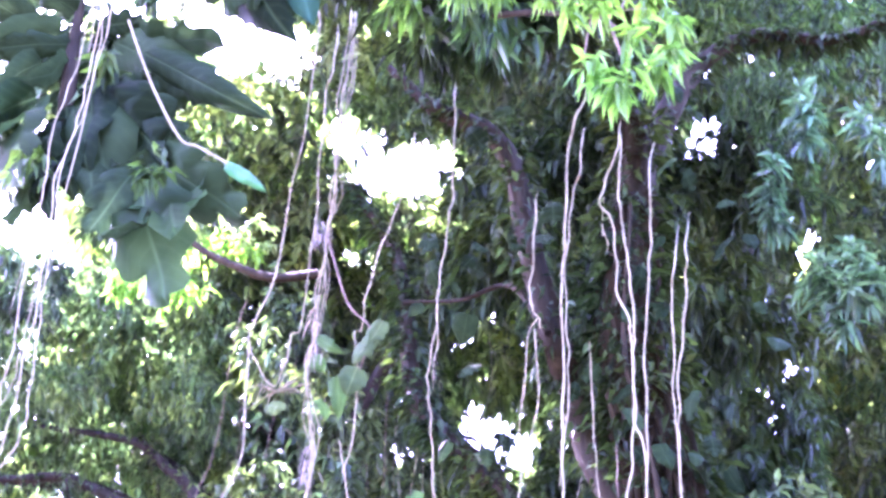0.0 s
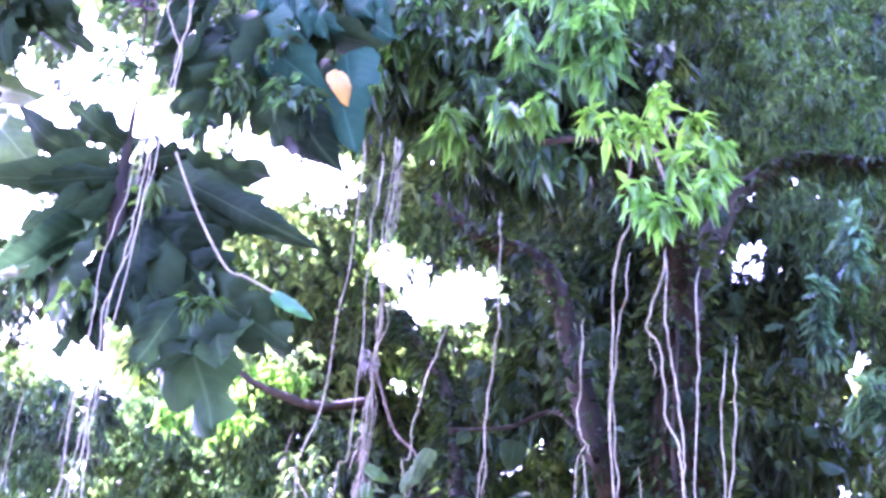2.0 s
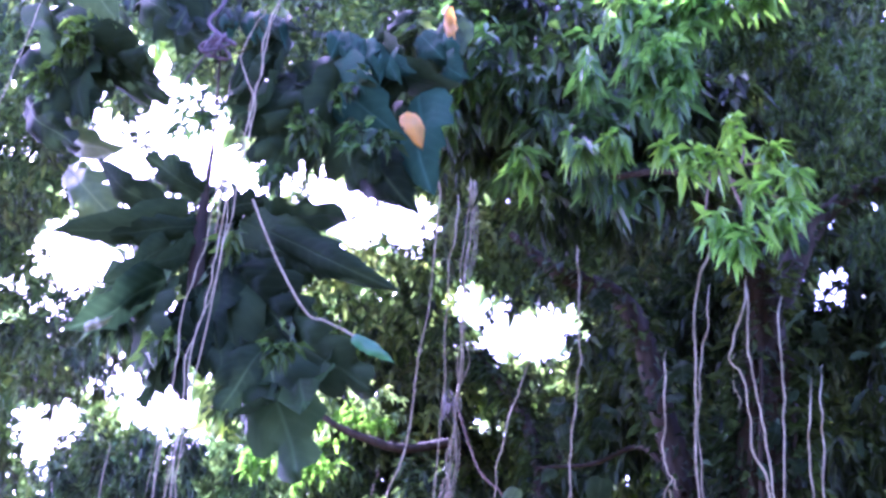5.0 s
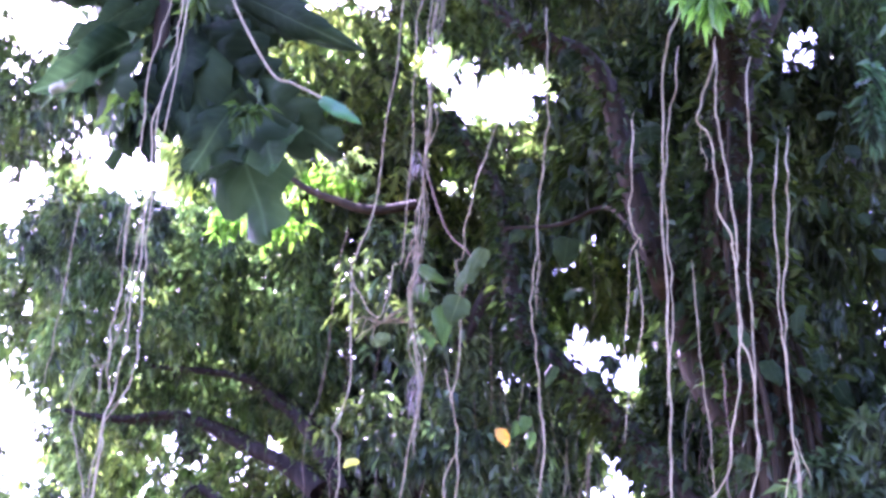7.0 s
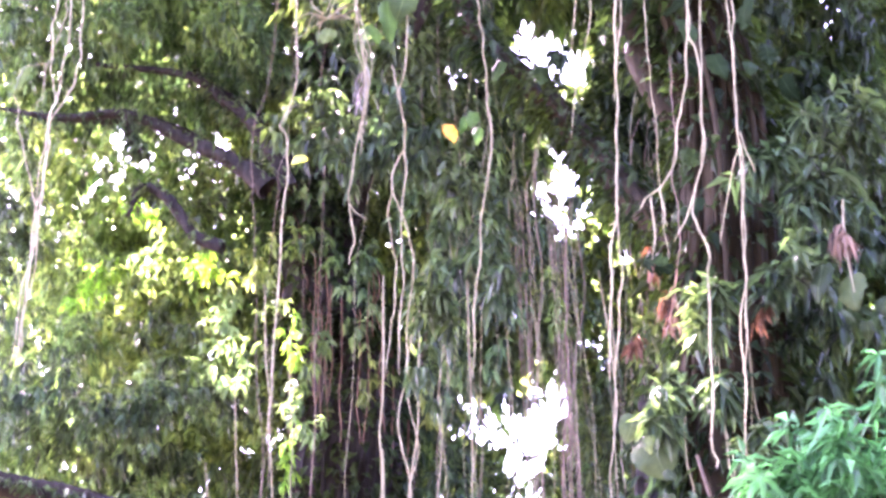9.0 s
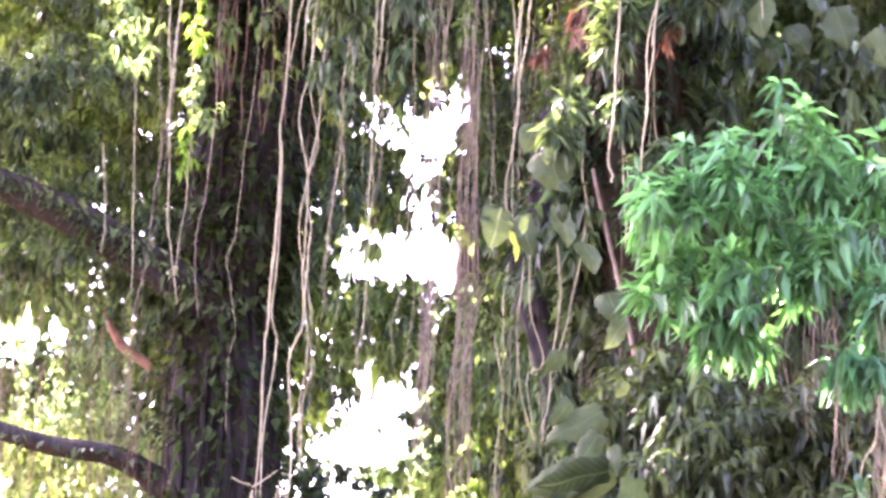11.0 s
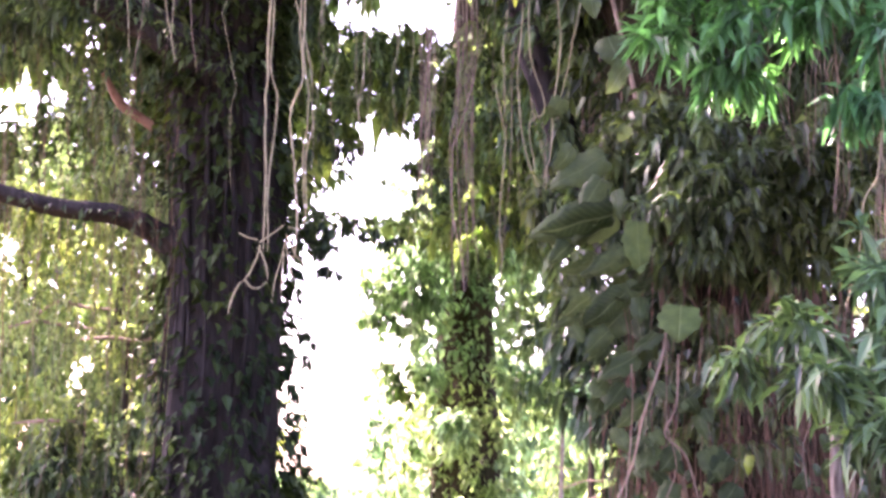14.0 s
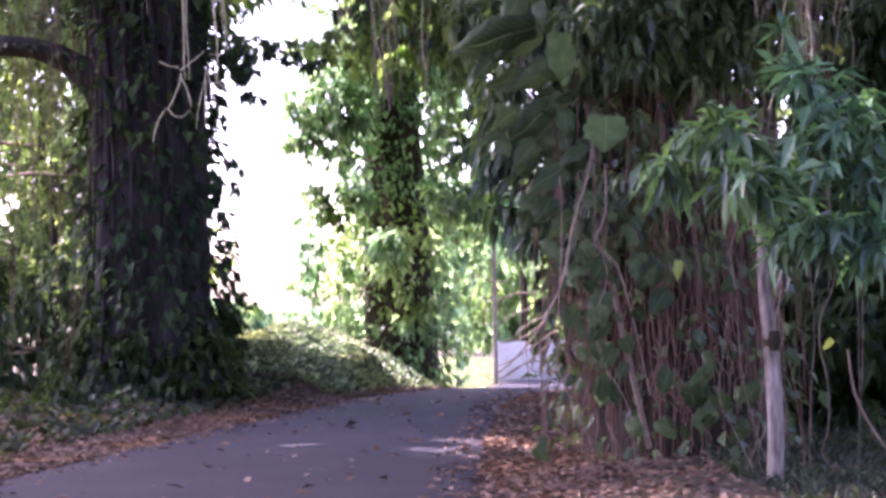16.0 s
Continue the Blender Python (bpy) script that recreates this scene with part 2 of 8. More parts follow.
def tube_arrays(path, radii, sides, flute=0.0, seed=0):
    """Rings round a path, with fluted, uneven cross-sections."""
    rg = np.random.default_rng(seed)
    n = len(path)
    tan = np.gradient(path, axis=0)
    tan /= np.linalg.norm(tan, axis=1)[:, None] + 1e-9
    ref = np.array([1.0, 0.0, 0.0]) if abs(tan[:, 0]).mean() < 0.8 else np.array([0.0, 1.0, 0.0])
    u = np.cross(tan, ref)
    u /= np.linalg.norm(u, axis=1)[:, None] + 1e-9
    v = np.cross(tan, u)
    a = np.linspace(0, 2 * np.pi, sides, endpoint=False)
    shape = np.ones((n, sides))
    if flute:
        for k, amp in ((3, 0.5), (5, 0.35), (9, 0.25), (14, 0.15)):
            drift = np.cumsum(rg.normal(0, 0.12, n))
            shape += flute * amp * np.cos(k * a[None, :] + drift[:, None] + rg.uniform(0, 6))
        shape += rg.normal(0, flute * 0.12, shape.shape)
    r = np.interp(np.linspace(0, 1, n), np.linspace(0, 1, len(radii)), radii)
    ring = path[:, None, :] + (r[:, None] * shape)[:, :, None] * (np.cos(a)[None, :, None] * u[:, None, :] + np.sin(a)[None, :, None] * v[:, None, :])
    verts = ring.reshape(-1, 3)
    i, j = np.meshgrid(np.arange(n - 1), np.arange(sides), indexing="ij")
    j2 = (j + 1) % sides
    faces = np.stack([i * sides + j, i * sides + j2, (i + 1) * sides + j2, (i + 1) * sides + j], -1).reshape(-1, 4)
    return verts, faces


def tube(name, points, radii, material, parent, sides=14, steps=8, flute=0.0, seed=0, label=""):
    v, f = tube_arrays(smooth_path(points, steps), radii, sides, flute, seed)
    return linked(name, raw_mesh(name, v, f, True), material, parent, label)


def unit(v):
    return v / (np.linalg.norm(v, axis=-1, keepdims=True) + 1e-9)


def blades(base, along, length, width, droop, rg):
    """Folded, drooping leaf blades of four triangles each."""
    n = len(base)
    side = unit(np.cross(along, np.array([0.0, 0.0, 1.0]) + rg.normal(0, 0.35, (n, 3))))
    up = np.cross(side, along)
    L, w = length[:, None], (length * width)[:, None]
    tip = base + along * L - np.array([0, 0, 1.0]) * L * droop
    mid = base + along * L * 0.45 - np.array([0, 0, 1.0]) * L * droop * 0.15
    a = base + along * L * 0.42 + side * w + up * w * 0.35
    b = base + along * L * 0.42 - side * w + up * w * 0.35
    verts = np.stack([base, a, b, mid, tip], 1).reshape(-1, 3)
    o = (np.arange(n) * 5)[:, None, None]
    faces = (np.array([[0, 3, 1], [0, 2, 3], [1, 3, 4], [3, 2, 4]])[None] + o).reshape(-1, 3)
    return verts, faces


def sprays(tips, axes, per, length, width, droop, rg, spread=1.0):
    """Rosettes of leaves at twig tips."""
    n = len(tips)
    ax = np.repeat(axes, per, 0)
    base = np.repeat(tips, per, 0) - ax * rg.uniform(0, 0.6, (n * per, 1)) * length
    along = unit(ax * 0.5 + spread * unit(rg.normal(0, 1, (n * per, 3))) + np.array([0, 0, -droop]))
    return blades(base, along, length * rg.uniform(0.6, 1.15, n * per), width, 0.35 * droop + 0.1, rg)


def clump_points(blobs, density, rg, lumps=9, tight=0.42):
    """Twig tips gathered in lumps inside uneven ellipsoids (centre, radii)."""
    tips, axes = [], []
    for c, r in blobs:
        c, r = np.array(c, float), np.array(r, float)
        n = max(6, int(density * (r[0] * r[2] + 0.5 * r[0] * r[1]) * 3))
        k = max(3, int(lumps * (r[0] * r[2]) ** 0.5))
        d = unit(rg.normal(0, 1, (k, 3))) * rg.uniform(0.25, 0.95, (k, 1)) ** 0.6
        centre = d[rg.integers(0, k, n)]
        q = centre + rg.normal(0, tight / (k ** 0.33), (n, 3))
        tips.append(c + q * r)
        axes.append(unit(q - centre + 0.5 * q + rg.normal(0, 0.3, (n, 3))))
    return np.vstack(tips), np.vstack(axes)


def foliage(name, parent, blobs, density, material, length=0.22, width=0.13, per=8, droop=0.6, seed=1, lumps=9, tight=0.42, label=""):
    rg = np.random.default_rng(seed)
    tips, axes = clump_points(blobs, density, rg, lumps, tight)
    v, f = sprays(tips, axes, per, length, width, droop, rg)
    return tagged(linked(name, raw_mesh(name, v, f), material, parent, label), kind="stuff")


def coat(name, parent, points, radii, count, length, width, material, seed, out=0.25, droop=0.7, label=""):
    """Climbing leaves all round a trunk."""
    rg = np.random.default_rng(seed)
    path = smooth_path(points, 10)
    s = rg.uniform(0, len(path) - 1.001, count)
    i = s.astype(int)
    p = path[i] + (path[i + 1] - path[i]) * (s - i)[:, None]
    r = np.interp(s / (len(path) - 1), np.linspace(0, 1, len(radii)), radii)
    a = rg.uniform(0, 2 * np.pi, count)
    d = np.stack([np.cos(a), np.sin(a), np.zeros(count)], 1)
    lump = 1 + out * (np.sin(a * 3 + s * 0.7) * 0.5 + rg.uniform(0, 1, count) ** 2 * 1.2)
    base = p + d * (r * lump)[:, None]
    along = unit(d * 0.8 + rg.normal(0, 0.5, (count, 3)) + np.array([0, 0, -droop]))
    v, f = blades(base, along, length * rg.uniform(0.5, 1.2, count), width, 0.25, rg)
    return tagged(linked(name, raw_mesh(name, v, f), material, parent, label), kind="stuff")


# ---- ground, road ----
def smoothstep(a, b, v):
    q = np.clip((v - a) / (b - a), 0, 1)
    return q * q * (3 - 2 * q)


LEFT_EDGE = ((-40, -7.5), (0, -6.4), (16.5, -4.9), (21, -4.2), (25.5, -3.4), (29.4, -2.68), (34, -1.8), (37, -0.7), (60, 1.9), (120, 4.2), (400, 40))
RIGHT_EDGE = ((-40, 0.6), (0, 0.6), (15.5, 0.42), (21.7, 0.66), (29.7, 1.15), (36, 2.1), (60, 5.2), (120, 8.2), (400, 46))


def edge(e, y):
    return np.interp(y, [q[0] for q in e], [q[1] for q in e])


def ground_z(x, y):
    x, y = np.asarray(x, float), np.asarray(y, float)
    z = -0.8 * smoothstep(35, 56, y)
    off = np.maximum(edge(LEFT_EDGE, y) - x, 0)
    z = z + 0.25 * smoothstep(0.3, 3, off) * smoothstep(120, 40, y)
    z = z + 1.1 * np.exp(-((x + 3.4) / 2.8) ** 2 - ((y - 40) / 6.5) ** 2) * smoothstep(0.1, 1.2, off)
    offr = np.maximum(x - edge(RIGHT_EDGE, y), 0)
    z = z + 0.1 * smoothstep(0.2, 2.5, offr) * smoothstep(60, 30, y)
    z = z + 0.16 * np.sin(x * 1.9 + y * 0.7) * np.sin(y * 1.1 - x) * smoothstep(33, 37, y) * smoothstep(0.3, 2, off) * smoothstep(60, 50, y)
    z = z + 0.05 * np.sin(x * 1.3 + 0.4 * y) * np.sin(y * 0.9) * np.clip(off + offr, 0, 1)
    return z


def sheet(name, xs, ys, lift=0.0):
    X, Y = np.meshgrid(xs, ys)
    Z = ground_z(X, Y) + lift
    v = np.stack([X, Y, Z], -1).reshape(-1, 3)
    n, m = X.shape
    i, j = np.meshgrid(np.arange(n - 1), np.arange(m - 1), indexing="ij")
    f = np.stack([i * m + j, i * m + j + 1, (i + 1) * m + j + 1, (i + 1) * m + j], -1).reshape(-1, 4)
    return raw_mesh(name, v, f, True)


gx = np.concatenate([[-2500, -800, -300, -120, -60, -35], np.arange(-24, 24.1, 0.4), [35, 60, 120, 300, 800, 2500]])
gy = np.concatenate([[-1500, -300, -80, -30], np.arange(-15, 75, 0.6), np.arange(75, 200, 6), [260, 400, 800, 1500, 2500]])
ground = tagged(linked("ground", sheet("ground", gx, gy, -0.03), SOIL), "brown soil verge with green growth beside the road", "ground", kind="structure")
ry = np.concatenate([np.arange(-30, 80, 0.6), np.arange(80, 380, 8)])
rs = np.linspace(0, 1, 15)
rx = edge(LEFT_EDGE, ry)[:, None] * (1 - rs) + edge(RIGHT_EDGE, ry)[:, None] * rs
ragged = np.array([noise.noise((0, y * 1.3, 0)) for y in ry]) * 0.22
rx[:, 0] += ragged
rx[:, -1] += np.array([noise.noise((5, y * 1.1, 0)) for y in ry]) * 0.22
rz = ground_z(rx, np.repeat(ry[:, None], 15, 1)) + 0.02
rz[:, (0, -1)] -= 0.06
rv = np.stack([rx, np.repeat(ry[:, None], 15, 1), rz], -1).reshape(-1, 3)
ii, jj = np.meshgrid(np.arange(len(ry) - 1), np.arange(14), indexing="ij")
road = linked("road", raw_mesh("road", rv, np.stack([ii * 15 + jj, ii * 15 + jj + 1, (ii + 1) * 15 + jj + 1, (ii + 1) * 15 + jj], -1).reshape(-1, 4), True), ASPHALT)
tagged(road, "narrow worn dark asphalt road in shade", "road", kind="structure")


def scatter_leaves(name, count, xs, ys, material, length, width, seed, flat=True, label="", category=""):
    rg = np.random.default_rng(seed)
    y = rg.uniform(*ys, count)
    x = xs(y, rg)
    base = np.stack([x, y, ground_z(x, y) + rg.uniform(0.0, 0.05 if flat else 0.0, count)], 1)
    a = rg.uniform(0, 2 * np.pi, count)
    rise = rg.uniform(-0.1, 0.35, count) if flat else rg.uniform(0.9, 2.2, count)
    along = unit(np.stack([np.cos(a), np.sin(a), rise], 1))
    v, f = blades(base, along, length * rg.uniform(0.5, 1.3, count), width, 0.05 if flat else 0.25, rg)
    ob = linked(name, raw_mesh(name, v, f), material)
    return tagged(ob, label, category, kind="stuff")


scatter_leaves("leaf_litter", 26000, lambda y, g: edge(LEFT_EDGE, y) - g.exponential(1.5, len(y)) + 0.25 + 0.5 * (g.uniform(0, 1, len(y)) > 0.93), (12, 40), LITTER, 0.1, 0.26, 5, True, "brown dry fallen leaves along the road edge", "leaf litter")
scatter_leaves("leaf_litter", 26000, lambda y, g: edge(RIGHT_EDGE, y) + g.exponential(0.9, len(y)) - 0.12 - 0.5 * (g.uniform(0, 1, len(y)) > 0.93), (10, 34), LITTER, 0.1, 0.26, 6, True, "brown dry fallen leaves under the hanging roots", "leaf litter")
scatter_leaves("leaf_litter", 260, lambda y, g: edge(LEFT_EDGE, y) + g.uniform(0, 1, len(y)) * (edge(RIGHT_EDGE, y) - edge(LEFT_EDGE, y)), (10, 36), LITTER, 0.14, 0.28, 7, True, "few dry leaves scattered on the asphalt", "leaf litter")
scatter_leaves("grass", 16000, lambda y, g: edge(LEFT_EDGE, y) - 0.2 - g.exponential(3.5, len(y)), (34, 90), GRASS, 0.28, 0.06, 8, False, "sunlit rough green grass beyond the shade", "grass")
scatter_leaves("grass", 9000, lambda y, g: edge(RIGHT_EDGE, y) + 2.2 + g.exponential(2.5, len(y)), (11, 30), SHADED_GRASS, 0.2, 0.08, 9, False, "short shaded grass beneath the vines", "grass")
# verge plants take the shaded colour, bank plants the daylit one
scatter_leaves("ground_cover", 5000, lambda y, g: edge(LEFT_EDGE, y) - 0.9 - g.uniform(0, 1, len(y)) ** 1.3 * 6, (13, 35), SHADED_GRASS, 0.2, 0.3, 11, False, "low dark creeping plants on the shaded verge", "ground cover")
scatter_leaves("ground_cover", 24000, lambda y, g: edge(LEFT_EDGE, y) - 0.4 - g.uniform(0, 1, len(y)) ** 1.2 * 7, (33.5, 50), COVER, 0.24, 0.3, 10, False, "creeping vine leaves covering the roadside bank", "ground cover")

# ---- banyan on the near side of the road, hung with roots ----
near_tree = thing("banyan_tree", (3.2, 19, 0), "large dark banyan with hanging roots and climbing plants", "tree")
NEAR_TRUNK = [(2.6, 19.0, -0.2), (2.44, 19.0, 1.94), (2.3, 18.7, 4.89), (1.27, 18.2, 7.36), (1.15, 17.6, 8.95), (1.15, 17.0, 11.87), (0.8, 16.5, 13.63), (0.91, 16.0, 15.57)]
NEAR_R = [1.05, 0.9, 0.8, 0.65, 0.5, 0.45, 0.4, 0.33]
tube("trunk", NEAR_TRUNK, NEAR_R, BARK, near_tree, 28, 10, 0.18, 2)
NEAR_LIMBS = [
    [(1.01, 17.00, 11.26), (0.36, 17.00, 12.46), (0.09, 17.00, 13.46), (-0.10, 16.40, 13.70), (-0.33, 16.40, 14.73), (-0.50, 16.40, 15.65), (-0.61, 16.40, 16.43), (-0.87, 16.40, 17.10), (-1.32, 16.40, 17.45), (-1.74, 16.40, 17.70), (-2.38, 16.40, 18.48)],
    [(0.91, 16.0, 15.57), (0.9, 15.5, 16.25), (0.66, 15.2, 16.77), (0.08, 14.6, 17.33)],
    [(1.04, 16.0, 16.32), (1.76, 16.0, 17.9), (2.65, 16.0, 18.58), (3.67, 16.0, 18.47), (4.7, 15.8, 18.9), (5.9, 15.5, 19.8)],
    [(0.73, 17.5, 10.18), (-0.26, 18.5, 12.14), (-1.19, 19.0, 13.68), (-2.07, 19.5, 15.08), (-2.51, 20.0, 17.88), (-3.55, 20.5, 20.1)],
]
for k, (pts, r) in enumerate(zip(NEAR_LIMBS, ([0.22, 0.2, 0.18, 0.17, 0.155, 0.145, 0.135, 0.13, 0.12, 0.1, 0.05], [0.24, 0.18, 0.12, 0.05], [0.2, 0.12, 0.085, 0.07, 0.05, 0.02], [0.2, 0.18, 0.16, 0.14, 0.1, 0.05]))):
    limb = tube("limb", pts, r, BARK, near_tree, 14, 8, 0.26, 20 + k)
    coat("climbing_leaves", limb, pts, r, (800, 520, 700, 2600)[k], 0.24, 0.2, LEAF_SHADED, 120 + k, 0.9)
tube("limb", [(-6.38, 20.50, 19.15), (-6.08, 20.50, 18.96), (-5.67, 20.50, 18.58), (-5.09, 20.50, 18.26), (-4.54, 20.50, 18.05), (-3.83, 20.50, 18.12)], [0.02, 0.035, 0.045, 0.05, 0.055, 0.06], BARK, near_tree, 9, 10, 0.4, 26)
tube("limb", [(-2.07, 17.2, 14.99), (-1.32, 17.0, 14.85), (-0.67, 16.8, 14.92), (-0.19, 16.1, 13.64)], [0.012, 0.025, 0.035, 0.05], BARK, near_tree, 8, 8, 0.2, 27)
# inner leaves darkened by colour in place of shade within the crown
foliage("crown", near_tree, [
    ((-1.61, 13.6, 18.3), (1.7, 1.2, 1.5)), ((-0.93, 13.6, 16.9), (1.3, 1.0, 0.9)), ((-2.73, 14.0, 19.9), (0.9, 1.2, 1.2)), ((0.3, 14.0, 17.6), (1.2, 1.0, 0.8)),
], 34, LEAF_SHADED, 0.34, 0.17, 8, 1.0, 311, label="dark shaded drooping leaves")
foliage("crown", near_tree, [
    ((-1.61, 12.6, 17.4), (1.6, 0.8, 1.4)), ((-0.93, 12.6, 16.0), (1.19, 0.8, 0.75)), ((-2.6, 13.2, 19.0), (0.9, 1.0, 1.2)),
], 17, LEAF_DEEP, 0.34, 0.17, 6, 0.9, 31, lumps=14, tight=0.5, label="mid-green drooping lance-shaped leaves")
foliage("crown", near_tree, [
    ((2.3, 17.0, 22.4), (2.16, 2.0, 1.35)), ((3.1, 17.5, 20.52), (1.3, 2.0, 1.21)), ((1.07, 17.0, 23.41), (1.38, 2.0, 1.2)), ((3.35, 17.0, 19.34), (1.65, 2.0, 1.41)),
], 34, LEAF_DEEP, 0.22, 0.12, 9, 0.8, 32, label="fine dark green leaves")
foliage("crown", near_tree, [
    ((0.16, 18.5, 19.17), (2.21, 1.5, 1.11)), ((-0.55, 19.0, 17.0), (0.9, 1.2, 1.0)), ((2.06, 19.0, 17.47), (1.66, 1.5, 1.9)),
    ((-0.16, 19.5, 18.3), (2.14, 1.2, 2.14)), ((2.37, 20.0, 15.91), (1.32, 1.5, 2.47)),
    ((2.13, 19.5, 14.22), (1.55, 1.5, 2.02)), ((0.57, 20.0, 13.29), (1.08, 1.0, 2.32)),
], 30, LEAF_SHADED, 0.32, 0.16, 8, 0.8, 33, label="dark shaded inner foliage")
foliage("crown", near_tree, [
    ((-0.08, 11.4, 16.79), (0.47, 0.3, 0.26)), ((-0.04, 11.4, 16.28), (0.34, 0.3, 0.25)), ((-0.10, 11.4, 15.75), (0.29, 0.3, 0.29)), ((-0.09, 11.4, 15.24), (0.16, 0.3, 0.23)), ((0.81, 11.4, 16.67), (0.44, 0.3, 0.26)), ((-0.64, 11.4, 14.81), (0.12, 0.3, 0.27)), ((-0.47, 11.4, 16.18), (0.15, 0.3, 0.40)), ((-0.90, 11.4, 15.85), (0.15, 0.3, 0.39)),
    ((-0.34, 11.5, 16.55), (0.22, 0.3, 0.57)), ((0.06, 11.5, 15.81), (0.21, 0.3, 0.63)), ((0.41, 11.5, 16.80), (0.29, 0.3, 0.42)), ((-1.05, 11.6, 14.64), (0.22, 0.3, 0.22)), ((-0.25, 11.6, 15.59), (0.21, 0.3, 0.33)), ((-2.60, 12.2, 16.34), (0.19, 0.3, 0.41)), ((-1.70, 12.2, 15.29), (0.21, 0.3, 0.37)), ((-2.15, 12.2, 17.15), (0.30, 0.3, 0.49)),
], 46, LEAF_BRIGHT, 0.3, 0.15, 6, 1.0, 35, label="fresh green drooping leaves")
foliage("sprig", near_tree, [
    ((0.53, 11.5, 14.70), (0.17, 0.2, 0.22)), ((0.84, 11.5, 14.58), (0.16, 0.2, 0.22)), ((1.08, 11.5, 14.22), (0.17, 0.2, 0.21)), ((1.08, 11.5, 13.77), (0.13, 0.2, 0.20)), ((0.95, 11.5, 13.44), (0.11, 0.2, 0.18)), ((0.65, 11.5, 13.12), (0.15, 0.2, 0.21)), ((0.43, 11.5, 13.22), (0.11, 0.2, 0.21)), ((0.23, 11.5, 13.49), (0.11, 0.2, 0.32)), ((0.09, 11.5, 14.30), (0.16, 0.2, 0.23)), ((-0.14, 11.5, 14.45), (0.11, 0.2, 0.19)), ((0.41, 11.5, 14.29), (0.14, 0.2, 0.17)), ((0.67, 11.5, 13.89), (0.17, 0.2, 0.21)),
], 46, LEAF_SPRIG, 0.28, 0.15, 6, 0.75, 34, label="bright fresh green leafy sprig")
tube("twig", [(0.02, 11.60, 14.27), (0.30, 11.60, 14.24), (0.58, 11.60, 14.30), (0.98, 11.60, 14.34)], [0.02, 0.014, 0.01, 0.005], ROOT_BROWN, near_tree, 6, 5)
tube("twig", [(0.35, 11.60, 14.25), (0.56, 11.60, 14.05), (0.83, 11.60, 13.86), (1.04, 11.60, 13.76)], [0.02, 0.014, 0.01, 0.005], ROOT_BROWN, near_tree, 6, 5)
tube("twig", [(0.46, 11.60, 14.18), (0.55, 11.60, 13.80), (0.63, 11.60, 13.40), (0.64, 11.60, 13.17)], [0.02, 0.014, 0.01, 0.005], ROOT_BROWN, near_tree, 6, 5)
tube("twig", [(0.30, 11.60, 14.22), (0.25, 11.60, 13.91), (0.20, 11.60, 13.52)], [0.02, 0.014, 0.01, 0.005], ROOT_BROWN, near_tree, 6, 5)
tube("twig", [(0.58, 11.60, 14.28), (0.65, 11.60, 14.54), (0.59, 11.60, 14.90)], [0.02, 0.014, 0.01, 0.005], ROOT_BROWN, near_tree, 6, 5)
tube("twig", [(0.18, 11.60, 14.24), (0.08, 11.60, 14.35), (-0.15, 11.60, 14.50)], [0.02, 0.014, 0.01, 0.005], ROOT_BROWN, near_tree, 6, 5)
tube("twig", [(-0.72, 12.5, 15.24), (-0.1, 12.0, 14.72), (0.78, 11.6, 13.94)], [0.04, 0.03, 0.015], BARK, near_tree, 7, 6)

# ---- far banyan across the road ----
far_tree = thing("banyan_tree", (-5.2, 30, 0.2), "tall dark vine-clad banyan trunk beside the road", "tree")
FAR_TRUNK = [(-5.22, 30.0, 0.09), (-5.15, 30.0, 2.28), (-5.19, 30.0, 6.31), (-5.4, 29.5, 9.3), (-5.19, 29.0, 11.14), (-5.11, 28.5, 13.7), (-5.47, 28.0, 14.28), (-5.77, 27.5, 16.26), (-6.35, 27.0, 16.86)]
FAR_R = [1.25, 0.95, 0.9, 0.85, 0.9, 0.85, 0.75, 0.6, 0.35]
tube("trunk", FAR_TRUNK, FAR_R, BARK_FAR, far_tree, 28, 10, 0.2, 3)
FAR_LIMBS = [
    [(-5.72, 30.0, 5.61), (-6.41, 29.5, 6.1), (-6.98, 29.0, 6.33), (-8.2, 28.5, 6.41), (-10.31, 28.0, 6.93)],
    [(-5.22, 29.0, 8.91), (-6.52, 28.5, 9.63), (-7.9, 28.0, 10.29), (-9.53, 27.5, 10.81), (-11.0, 27.0, 11.07)],
    [(-5.95, 27.2, 16.71), (-7.21, 26.5, 17.05), (-8.51, 26.0, 17.57), (-10.05, 25.5, 17.43)],
    [(-5.96, 27.2, 16.83), (-6.72, 26.5, 17.81), (-7.49, 26.0, 18.23), (-7.74, 25.6, 18.44)],
    [(-5.54, 27.4, 16.31), (-5.64, 26.5, 19.7), (-5.87, 25.5, 22.25), (-6.69, 25.0, 22.32), (-7.49, 24.5, 22.47)],
    [(-5.13, 27.6, 15.68), (-4.01, 26.0, 18.66), (-2.48, 24.0, 20.71), (-3.09, 23.0, 20.46)],
]
for k, (pts, r) in enumerate(zip(FAR_LIMBS, ([0.4, 0.21, 0.17, 0.15, 0.14], [0.4, 0.34, 0.3, 0.26, 0.2], [0.2, 0.15, 0.12, 0.06], [0.18, 0.16, 0.13, 0.06], [0.15, 0.13, 0.12, 0.1, 0.05], [0.15, 0.13, 0.12, 0.05]))):
    limb = tube("limb", pts, r, BARK_FAR, far_tree, 16, 10, 0.2, 40 + k)
    coat("climbing_leaves", limb, pts, r, (150, 1400, 250, 200, 700, 700)[k], 0.24, 0.2, LEAF_DARK, 140 + k, 1.0)
